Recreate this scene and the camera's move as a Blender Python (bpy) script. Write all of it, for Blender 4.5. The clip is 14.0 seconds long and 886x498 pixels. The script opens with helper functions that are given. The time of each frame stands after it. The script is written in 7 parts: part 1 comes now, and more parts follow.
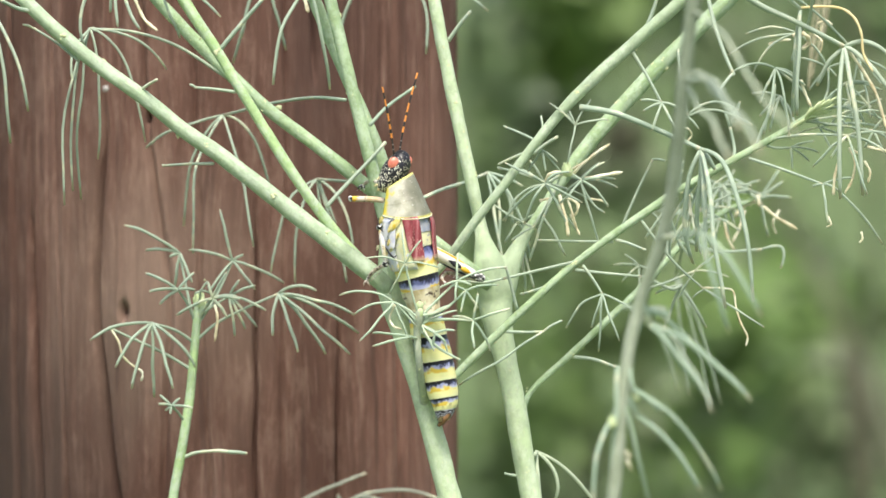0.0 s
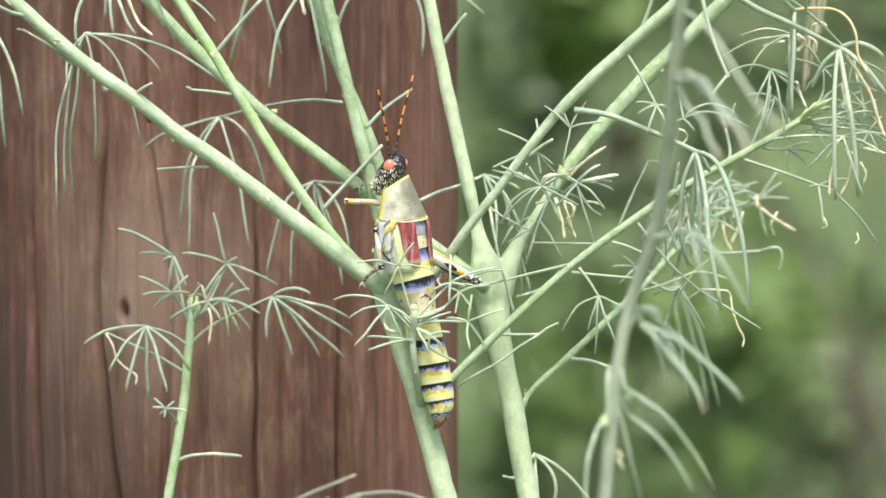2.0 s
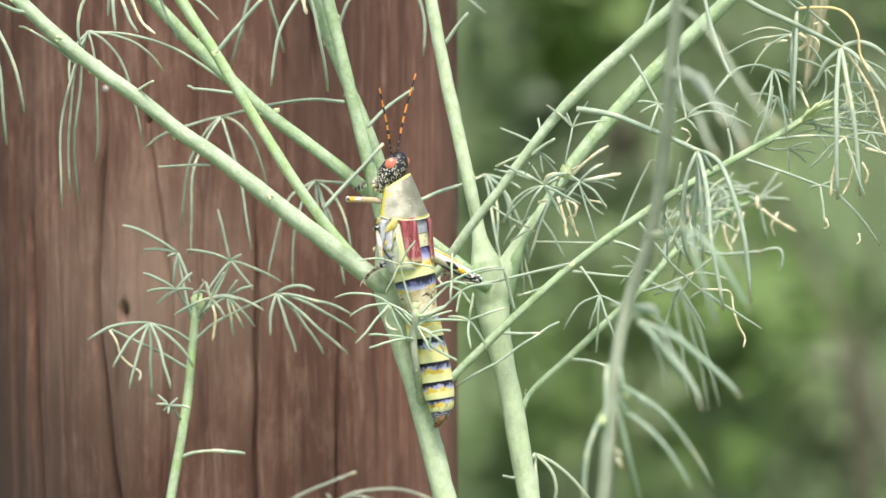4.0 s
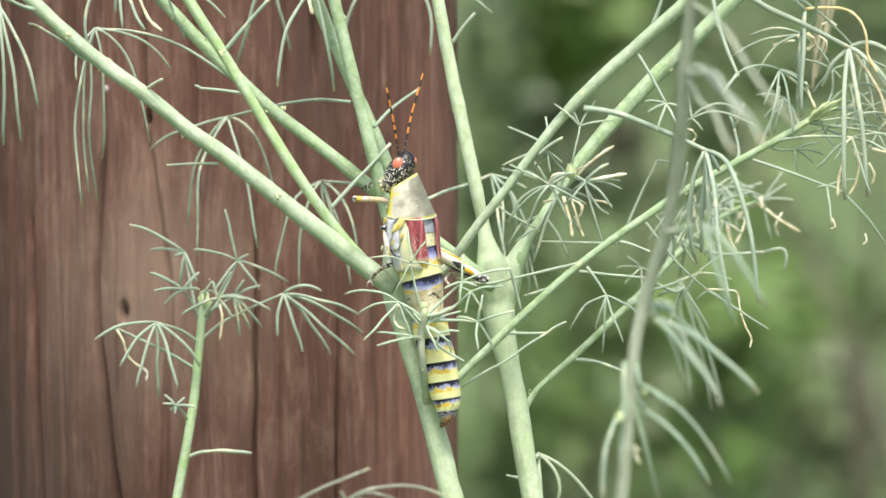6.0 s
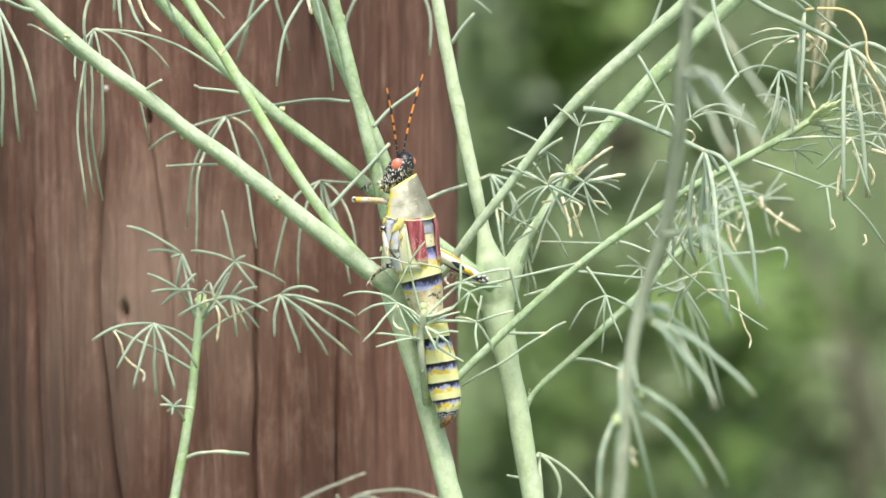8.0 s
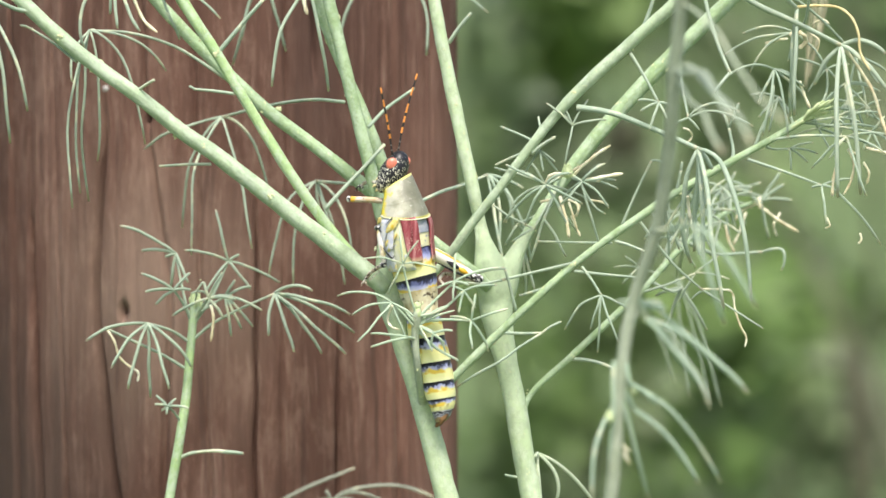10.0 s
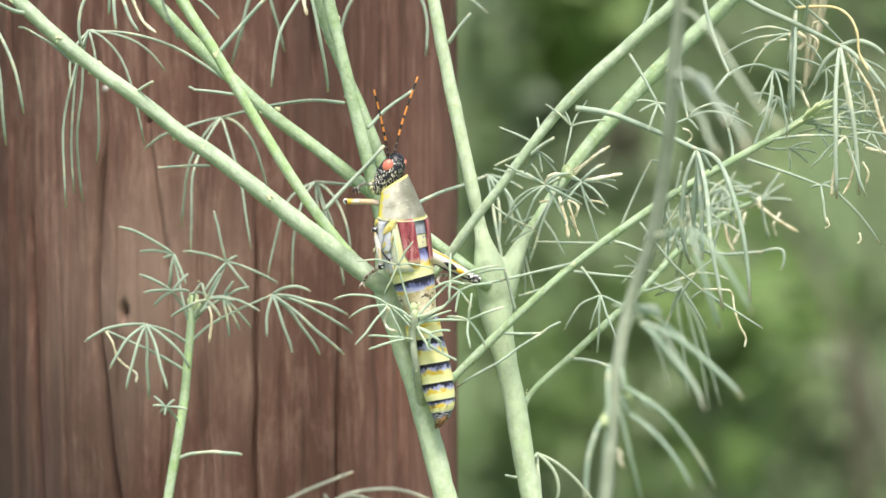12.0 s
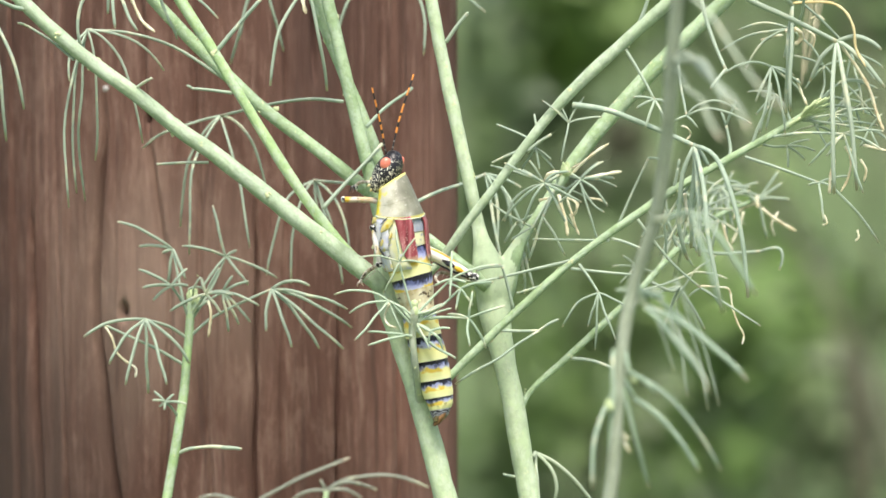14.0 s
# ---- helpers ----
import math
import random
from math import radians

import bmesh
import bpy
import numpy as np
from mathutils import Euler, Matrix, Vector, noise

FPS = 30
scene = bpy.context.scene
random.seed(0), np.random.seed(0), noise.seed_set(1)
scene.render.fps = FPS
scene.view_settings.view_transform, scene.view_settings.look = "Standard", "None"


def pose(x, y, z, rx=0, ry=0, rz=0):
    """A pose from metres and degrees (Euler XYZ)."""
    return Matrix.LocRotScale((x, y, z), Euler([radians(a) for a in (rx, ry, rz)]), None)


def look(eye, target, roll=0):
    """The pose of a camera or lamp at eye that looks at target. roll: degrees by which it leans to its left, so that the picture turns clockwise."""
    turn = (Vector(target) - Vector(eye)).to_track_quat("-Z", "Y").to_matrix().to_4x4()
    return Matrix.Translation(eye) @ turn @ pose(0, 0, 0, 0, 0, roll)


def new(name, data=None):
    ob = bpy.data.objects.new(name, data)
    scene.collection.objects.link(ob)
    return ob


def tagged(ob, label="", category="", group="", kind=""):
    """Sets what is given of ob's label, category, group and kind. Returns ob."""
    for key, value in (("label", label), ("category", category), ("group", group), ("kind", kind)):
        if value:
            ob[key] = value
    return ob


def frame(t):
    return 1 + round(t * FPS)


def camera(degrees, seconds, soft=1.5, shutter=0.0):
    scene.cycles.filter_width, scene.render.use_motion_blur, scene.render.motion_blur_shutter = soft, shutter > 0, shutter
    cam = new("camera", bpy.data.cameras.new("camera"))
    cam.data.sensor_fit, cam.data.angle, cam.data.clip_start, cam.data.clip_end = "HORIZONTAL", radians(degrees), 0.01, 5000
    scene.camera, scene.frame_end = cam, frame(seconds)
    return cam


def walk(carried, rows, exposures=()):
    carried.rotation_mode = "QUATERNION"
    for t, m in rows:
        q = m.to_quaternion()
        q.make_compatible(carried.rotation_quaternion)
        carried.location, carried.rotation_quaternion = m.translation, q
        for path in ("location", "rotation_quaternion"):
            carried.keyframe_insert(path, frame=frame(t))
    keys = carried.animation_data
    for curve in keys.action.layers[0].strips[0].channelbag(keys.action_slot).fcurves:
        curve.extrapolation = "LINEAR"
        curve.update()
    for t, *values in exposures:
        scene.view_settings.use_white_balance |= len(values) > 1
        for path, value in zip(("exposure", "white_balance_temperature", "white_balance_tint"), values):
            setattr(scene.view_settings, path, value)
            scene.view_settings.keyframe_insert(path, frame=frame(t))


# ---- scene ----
# ---- camera: a long lens on a stand, focused on the insect ----
EYE = (0, -0.75, 1.0)
cam = camera(11.936, 14.0, soft=1.6)
cam.data.dof.use_dof = True
cam.data.dof.focus_distance = 0.747
cam.data.dof.aperture_fstop = 23.0
walk(cam, [(0.0, look(EYE, (0, 0, 1.0))), (14.0, look(EYE, (0, 0, 1.0)))])

# ---- light: a bright veiled sky, sun high behind the camera's shoulder ----
SUN_HEIGHT, SUN_TURN = 59.0, 176.0
world = bpy.data.worlds.new("sky")
scene.world = world
world.use_nodes = True
sky = world.node_tree.nodes.new("ShaderNodeTexSky")
sky.sky_type = "NISHITA"
sky.sun_disc = False
sky.sun_elevation, sky.sun_rotation = radians(SUN_HEIGHT), radians(SUN_TURN)
sky.dust_density = 4.0
world.node_tree.links.new(sky.outputs[0], world.node_tree.nodes["Background"].inputs[0])
world.node_tree.nodes["Background"].inputs[1].default_value = 0.15
sun = new("sun", bpy.data.lights.new("sun", "SUN"))
sun.data.energy, sun.data.angle, sun.data.color = 3.0, radians(16), (1.0, 0.95, 0.87)
a, h = radians(SUN_TURN), radians(SUN_HEIGHT)
sun.matrix_world = look((math.sin(a) * math.cos(h) * 5, math.cos(a) * math.cos(h) * 5, 1 + math.sin(h) * 5), (0, 0, 1))
scene.view_settings.exposure = 0.41


# ---- materials ----
def material(name, rough=0.6, spec=0.5):
    m = bpy.data.materials.new(name)
    m.use_nodes = True
    b = m.node_tree.nodes["Principled BSDF"]
    b.inputs["Roughness"].default_value = rough
    b.inputs["Specular IOR Level"].default_value = spec
    return m, m.node_tree, b


def node(tree, kind, links=(), **values):
    n = tree.nodes.new(kind)
    for key, value in values.items():
        n.inputs[key.replace("_", " ")].default_value = value
    for key, socket in links:
        tree.links.new(socket, n.inputs[key])
    return n


def grain(tree, scale, detail=4.0, stretch=(1, 1, 1), rough=0.55, coord="Object"):
    """Noise at so many features per metre, drawn out by stretch."""
    c = tree.nodes.new("ShaderNodeTexCoord")
    p = node(tree, "ShaderNodeMapping", [("Vector", c.outputs[coord])], Scale=stretch)
    return node(tree, "ShaderNodeTexNoise", [("Vector", p.outputs[0])], Scale=scale, Detail=detail, Roughness=rough).outputs["Fac"]


def ramp(tree, fac, stops, mode="LINEAR"):
    r = tree.nodes.new("ShaderNodeValToRGB")
    r.color_ramp.interpolation = mode
    e = r.color_ramp.elements
    while len(e) < len(stops):
        e.new(0.5)
    for k, (at, col) in enumerate(stops):
        e[k].position, e[k].color = at, (*col, 1)
    tree.links.new(fac, r.inputs[0])
    return r.outputs[0]


def mixed(tree, fac, one, two, how="MIX"):
    n = tree.nodes.new("ShaderNodeMix")
    n.data_type, n.blend_type = "RGBA", how
    for key, v in ((0, fac), (6, one), (7, two)):
        if isinstance(v, (int, float)):
            n.inputs[key].default_value = v
        elif isinstance(v, tuple):
            n.inputs[key].default_value = (*v, 1)
        else:
            tree.links.new(v, n.inputs[key])
    return n.outputs[2]


def math_node(tree, how, one, two=0.0, three=0.0):
    n = tree.nodes.new("ShaderNodeMath")
    n.operation = how
    for key, v in enumerate((one, two, three)):
        if isinstance(v, (int, float)):
            n.inputs[key].default_value = v
        else:
            tree.links.new(v, n.inputs[key])
    return n.outputs[0]


def finish(tree, b, colour, height=None, depth=0.0, strength=0.5, rough=None):
    tree.links.new(colour, b.inputs["Base Color"])
    if height is not None:
        k = node(tree, "ShaderNodeBump", [("Height", height)], Strength=strength, Distance=depth)
        tree.links.new(k.outputs[0], b.inputs["Normal"])
    if rough is not None:
        tree.links.new(rough, b.inputs["Roughness"])


def own_shade(tree, low, high):
    """A grey that differs from object to object."""
    i = tree.nodes.new("ShaderNodeObjectInfo")
    return math_node(tree, "MULTIPLY_ADD", i.outputs["Random"], high - low, low)


def plain_noise(name, scale, low, high, rough=0.6, spec=0.4, depth=0.0, detail=4, stretch=(1, 1, 1)):
    m, t, b = material(name, rough, spec)
    g = grain(t, scale, detail, stretch)
    finish(t, b, ramp(t, g, [(0.3, low), (0.7, high)]), g if depth else None, depth)
    return m


def stalk_material(name, bright, dull, fleck, bloom_colour=(0.63, 0.70, 0.625)):
    """Waxy stalk: streaks along it, a whitish bloom that is rubbed off in places, yellowish flecks."""
    m, t, b = material(name, 0.74, 0.14)
    patches = ramp(t, grain(t, 95, 5, (1, 1, 1), 0.6), [(0.36, dull), (0.60, bright)])
    streaks = grain(t, 1500, 5, (1, 0.07, 1), 0.65, "UV")
    c = mixed(t, ramp(t, streaks, [(0.40, (0.2, 0.2, 0.2)), (0.58, (0, 0, 0))]), patches, dull)
    mottle = ramp(t, grain(t, 270, 8, (1, 1, 0.9), 0.8), [(0.46, (0, 0, 0)), (0.56, (1, 1, 1))])
    c = mixed(t, math_node(t, "MULTIPLY", mottle, 0.66), c, tuple(0.76 * d + 0.045 for d in dull))
    bloom = ramp(t, grain(t, 380, 7, (1, 0.6, 1), 0.75, "UV"), [(0.45, (0, 0, 0)), (0.60, (1, 1, 1))])
    c = mixed(t, math_node(t, "MULTIPLY", bloom, 0.6), c, bloom_colour)
    scuff = ramp(t, grain(t, 620, 6, (1, 1, 0.7), 0.76), [(0.54, (0, 0, 0)), (0.62, (1, 1, 1))])
    c = mixed(t, math_node(t, "MULTIPLY", scuff, 0.5), c, tuple(0.82 * d for d in dull))
    spots = ramp(t, grain(t, 1700, 2), [(0.65, (0, 0, 0)), (0.71, (1, 1, 1))])
    c = mixed(t, math_node(t, "MULTIPLY", spots, 0.6), c, fleck)
    finish(t, b, c, math_node(t, "ADD", streaks, math_node(t, "MULTIPLY", bloom, 0.3)), 0.0004, 0.5)
    return m


STALK = stalk_material("waxy_green_stalk", (0.460, 0.602, 0.360), (0.314, 0.449, 0.223), (0.655, 0.688, 0.392), (0.560, 0.678, 0.521))
TALL_STALK = stalk_material("yellow_green_stalk", (0.635, 0.765, 0.490), (0.520, 0.655, 0.385), (0.740, 0.775, 0.460), (0.690, 0.780, 0.615))
GREY_STALK = stalk_material("grey_green_waxy_stalk", (0.515, 0.635, 0.425), (0.385, 0.500, 0.310), (0.650, 0.695, 0.430), (0.606, 0.702, 0.555))
SHOOT = stalk_material("young_green_stalk", (0.528, 0.697, 0.356), (0.382, 0.573, 0.240), (0.637, 0.688, 0.338))
NEAR = stalk_material("grey_green_stalk", (0.409, 0.469, 0.343), (0.328, 0.380, 0.267), (0.446, 0.479, 0.350), (0.451, 0.501, 0.394))
TWIG = stalk_material("grey_tan_twig", (0.528, 0.609, 0.423), (0.391, 0.455, 0.310), (0.675, 0.709, 0.465), (0.592, 0.631, 0.527))
SCAR = plain_noise("cream_leaf_scar", 1200, (0.53, 0.62, 0.33), (0.72, 0.73, 0.46), 0.7, 0.2)


def leaflet_material(name, low, high, pale_one):
    m, t, b = material(name, 0.62, 0.22)
    c = ramp(t, grain(t, 220, 4), [(0.3, low), (0.7, high)])
    c = mixed(t, own_shade(t, 0.0, 0.4), c, pale_one)
    u = t.nodes.new("ShaderNodeUVMap")
    s = node(t, "ShaderNodeSeparateXYZ", [("Vector", u.outputs[0])])
    tip = ramp(t, s.outputs["Y"], [(0.93, (0, 0, 0)), (0.975, (1, 1, 1))])
    c = mixed(t, tip, c, (0.57, 0.54, 0.38))
    pale = ramp(t, grain(t, 210, 3), [(0.56, (0, 0, 0)), (0.63, (1, 1, 1))])
    c = mixed(t, math_node(t, "MULTIPLY", pale, 0.75), c, (0.64, 0.66, 0.46))
    finish(t, b, c, grain(t, 1500, 2, (1, 1, 0.2)), 0.0001, 0.3)
    return m


def dry_material():
    m, t, b = material("dried_leaflet", 0.75, 0.2)
    c = ramp(t, grain(t, 380, 4), [(0.3, (0.50, 0.40, 0.24)), (0.42, (0.70, 0.62, 0.40)), (0.55, (0.82, 0.78, 0.56)), (0.7, (0.87, 0.86, 0.72))])
    finish(t, b, c, grain(t, 1800, 3), 0.0002, 0.4)
    return m


def bud_material():
    m, t, b = material("yellow_green_bud", 0.6, 0.3)
    finish(t, b, ramp(t, grain(t, 700, 3), [(0.3, (0.42, 0.53, 0.26)), (0.7, (0.61, 0.69, 0.40))]))
    return m


LEAFLET = leaflet_material("blue_green_leaflet", (0.270, 0.358, 0.260), (0.430, 0.522, 0.410), (0.52, 0.585, 0.45))
DULL_LEAFLET = leaflet_material("dull_grey_green_leaflet", (0.279, 0.388, 0.273), (0.400, 0.504, 0.382), (0.437, 0.533, 0.391))
GREY_LEAFLET = leaflet_material("dusty_grey_leaflet", (0.27, 0.30, 0.235), (0.36, 0.385, 0.31), (0.38, 0.40, 0.31))
LIGHT_LEAFLET = leaflet_material("light_green_leaflet", (0.335, 0.451, 0.319), (0.484, 0.597, 0.450), (0.558, 0.640, 0.473))
PALE_LEAFLET = leaflet_material("pale_grey_leaflet", (0.413, 0.495, 0.370), (0.499, 0.576, 0.447), (0.516, 0.585, 0.447))
FADED = leaflet_material("faded_tan_leaflet", (0.425, 0.500, 0.350), (0.495, 0.565, 0.410), (0.495, 0.570, 0.410))
DRY, BUD = dry_material(), bud_material()
STRAW = plain_noise("tan_straw", 300, (0.36, 0.34, 0.215), (0.54, 0.515, 0.36), 0.8, 0.15)
GOLDEN = plain_noise("golden_dry_leaflet", 160, (0.62, 0.45, 0.16), (0.86, 0.76, 0.46), 0.7, 0.2)


def warped_grain(tree, scale, detail, stretch, rough, shift):
    """Long grain whose lines wander and bend."""
    c = tree.nodes.new("ShaderNodeTexCoord")
    w = node(tree, "ShaderNodeTexNoise", [("Vector", c.outputs["Object"])], Scale=26.0, Detail=2.0)
    off = tree.nodes.new("ShaderNodeVectorMath")
    off.operation = "MULTIPLY_ADD"
    tree.links.new(w.outputs["Color"], off.inputs[0])
    off.inputs[1].default_value = (shift, shift, 0)
    tree.links.new(c.outputs["Object"], off.inputs[2])
    p = node(tree, "ShaderNodeMapping", [("Vector", off.outputs[0])], Scale=stretch)
    return node(tree, "ShaderNodeTexNoise", [("Vector", p.outputs[0])], Scale=scale, Detail=detail, Roughness=rough).outputs["Fac"]


def wear_and_shade_spot(tree, place, size):
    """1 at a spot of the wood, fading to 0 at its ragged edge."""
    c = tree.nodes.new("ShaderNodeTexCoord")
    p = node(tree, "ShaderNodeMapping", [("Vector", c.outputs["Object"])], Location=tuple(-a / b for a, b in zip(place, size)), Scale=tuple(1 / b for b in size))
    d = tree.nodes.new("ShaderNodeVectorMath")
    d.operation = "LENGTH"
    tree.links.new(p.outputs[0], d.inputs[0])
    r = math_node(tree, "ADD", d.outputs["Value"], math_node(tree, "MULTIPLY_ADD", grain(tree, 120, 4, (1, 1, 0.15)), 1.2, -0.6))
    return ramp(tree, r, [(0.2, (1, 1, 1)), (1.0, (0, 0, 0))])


def pole_material():
    """Weathered red-brown creosoted wood: long grain, bleached streaks, dark checks, and shade painted on the lower
    left.
    """
    m, t, b = material("weathered_pole_wood", 0.85, 0.15)
    fine = warped_grain(t, 900, 7, (1, 1, 0.065), 0.72, 0.006)
    broad = warped_grain(t, 120, 7, (1, 1, 0.095), 0.66, 0.008)
    lines = warped_grain(t, 330, 3, (1, 1, 0.018), 0.5, 0.007)
    c = ramp(t, broad, [(0.30, (0.086, 0.043, 0.032)), (0.5, (0.158, 0.084, 0.062)), (0.70, (0.255, 0.157, 0.123))])
    c = mixed(t, math_node(t, "MULTIPLY", ramp(t, fine, [(0.32, (1, 1, 1)), (0.56, (0, 0, 0))]), 0.85), c, (0.108, 0.057, 0.042))
    c = mixed(t, math_node(t, "MULTIPLY", ramp(t, fine, [(0.54, (0, 0, 0)), (0.70, (1, 1, 1))]), 0.6), c, (0.330, 0.225, 0.173))
    blotch = grain(t, 210, 7, (1, 1, 0.45), 0.7)
    c = mixed(t, math_node(t, "MULTIPLY", ramp(t, blotch, [(0.36, (1, 1, 1)), (0.50, (0, 0, 0))]), 0.42), c, (0.105, 0.058, 0.044))
    c = mixed(t, math_node(t, "MULTIPLY", ramp(t, blotch, [(0.50, (0, 0, 0)), (0.64, (1, 1, 1))]), 0.42), c, (0.280, 0.180, 0.138))
    c = mixed(t, math_node(t, "MULTIPLY", wear_and_shade_spot(t, (-0.012, -0.045, 0.990), (0.026, 0.05, 0.034)), 0.5), c, (0.35, 0.255, 0.198))
    # shade on the pole's lower left side, painted into the wood colour
    c = mixed(t, math_node(t, "MULTIPLY", wear_and_shade_spot(t, (-0.042, -0.02, 0.950), (0.042, 0.06, 0.050)), 0.85), c, (0.08, 0.053, 0.042))
    c = mixed(t, math_node(t, "MULTIPLY", wear_and_shade_spot(t, (0.020, -0.044, 1.04), (0.013, 0.05, 0.040)), 0.8), c, (0.085, 0.048, 0.038))
    c = mixed(t, math_node(t, "MULTIPLY", wear_and_shade_spot(t, (0.037, -0.028, 1.05), (0.012, 0.05, 0.045)), 0.2), c, (0.13, 0.065, 0.048))
    # redder and lighter along the right side
    c = mixed(t, math_node(t, "MULTIPLY", wear_and_shade_spot(t, (0.042, -0.020, 0.985), (0.016, 0.05, 0.070)), 0.55), c, (0.30, 0.155, 0.115))
    c = mixed(t, math_node(t, "MULTIPLY", ramp(t, lines, [(0.32, (1, 1, 1)), (0.40, (0, 0, 0))]), 0.5), c, (0.07, 0.042, 0.034))
    finish(t, b, c, math_node(t, "ADD", fine, broad), 0.0012, 0.55)
    return m


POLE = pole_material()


BARK = plain_noise("grey_brown_bark", 40, (0.19, 0.195, 0.135), (0.28, 0.28, 0.20), 0.9, 0.1, 0.01, 6, (1, 1, 0.2))
GREY_BARK = plain_noise("pale_grey_bark", 40, (0.150, 0.160, 0.105), (0.215, 0.222, 0.155), 0.9, 0.1, 0.01, 6, (1, 1, 0.2))
DARK_BARK = plain_noise("dark_brown_bark", 40, (0.048, 0.048, 0.031), (0.105, 0.101, 0.067), 0.9, 0.1, 0.01, 6, (1, 1, 0.2))


def foliage(name, low, high):
    m, t, b = material(name, 0.5, 0.35)
    c = ramp(t, grain(t, 5, 4), [(0.3, low), (0.7, high)])
    g = t.nodes.new("ShaderNodeNewGeometry")
    c = mixed(t, math_node(t, "MULTIPLY", g.outputs["Random Per Island"], 0.5), c, high)
    finish(t, b, c)
    return m


LEAF_DARK = foliage("dark_green_leaf", (0.111, 0.164, 0.079), (0.171, 0.240, 0.114))
LEAF_DEEP = foliage("deep_green_leaf", (0.122, 0.169, 0.096), (0.174, 0.237, 0.131))
LEAF_VIVID = foliage("vivid_green_leaf", (0.115, 0.185, 0.050), (0.170, 0.260, 0.075))
LEAF_MID = foliage("mid_green_leaf", (0.119, 0.184, 0.073), (0.197, 0.281, 0.117))
DARK_LITTER = foliage("withered_brown_leaf", (0.07, 0.065, 0.04), (0.13, 0.12, 0.075))
LEAF_PALE = foliage("pale_green_leaf", (0.160, 0.262, 0.080), (0.255, 0.380, 0.120))
LEAF_GREY = foliage("grey_green_leaf", (0.173, 0.220, 0.122), (0.288, 0.345, 0.207))


def ground_material():
    """Rough meadow: green, paler and straw-brown patches, fine blades at the small scale."""
    m, t, b = material("grassy_ground", 0.95, 0.1)
    blade = grain(t, 9, 5, (1, 1, 1), 0.7)
    patch = grain(t, 2.6, 4, (1, 0.6, 1), 0.6)
    c = ramp(t, patch, [(0.34, (0.098, 0.148, 0.064)), (0.45, (0.122, 0.178, 0.080)), (0.54, (0.145, 0.200, 0.093)), (0.62, (0.164, 0.192, 0.112)), (0.75, (0.188, 0.194, 0.128))])
    c = mixed(t, ramp(t, blade, [(0.35, (0.8, 0.8, 0.8)), (0.6, (0, 0, 0))]), c, (0.085, 0.115, 0.052))
    finish(t, b, c, blade, 0.05)
    return m


# ---- building helpers ----
ORIGIN = {}


def at(x, y, z):
    """Millimetres round a point 1 m above the ground, in metres."""
    return Vector((x / 1000, y / 1000, 1 + z / 1000))


def part(name, bm, mat, parent, label="", origin=None):
    """One mesh object under a thing or a part; its vertices come in world places."""
    origin = Vector(origin) if origin is not None else ORIGIN[parent]
    bm.normal_update()
    bmesh.ops.translate(bm, verts=bm.verts, vec=-origin)
    me = bpy.data.meshes.new(name)
    bm.to_mesh(me)
    bm.free()
    me.polygons.foreach_set("use_smooth", [True] * len(me.polygons))
    for m in (mat if isinstance(mat, (list, tuple)) else [mat]):
        me.materials.append(m)
    ob = new(name, me)
    if parent is not None:
        ob.parent = parent
        ob.location = origin - ORIGIN[parent]
    else:
        ob.location = origin
    ORIGIN[ob] = origin
    return tagged(ob, label) if label else ob


def thing(name, origin, label, category, group="", kind=""):
    ob = new(name)
    ob.empty_display_size = 0.02
    ob.location = origin
    ORIGIN[ob] = Vector(origin)
    return tagged(ob, label, category, group, kind)


def spline(points, steps):
    """A smooth curve through points of any number of values."""
    p = [np.array(q, float) for q in points]
    p = [2 * p[0] - p[1]] + p + [2 * p[-1] - p[-2]]
    out = []
    for k in range(1, len(p) - 2):
        a, b, c, d = p[k - 1:k + 3]
        t0 = 0.0
        t1 = t0 + max(np.linalg.norm((b - a)[:3]), 1e-9) ** 0.5
        t2 = t1 + max(np.linalg.norm((c - b)[:3]), 1e-9) ** 0.5
        t3 = t2 + max(np.linalg.norm((d - c)[:3]), 1e-9) ** 0.5
        for s in range(steps):
            t = t1 + (t2 - t1) * s / steps
            e = (t1 - t) / (t1 - t0) * a + (t - t0) / (t1 - t0) * b
            f = (t2 - t) / (t2 - t1) * b + (t - t1) / (t2 - t1) * c
            g = (t3 - t) / (t3 - t2) * c + (t - t2) / (t3 - t2) * d
            h = (t2 - t) / (t2 - t0) * e + (t - t0) / (t2 - t0) * f
            i = (t3 - t) / (t3 - t1) * f + (t - t1) / (t3 - t1) * g
            out.append((t2 - t) / (t2 - t1) * h + (t - t1) / (t2 - t1) * i)
    out.append(p[-2])
    return out


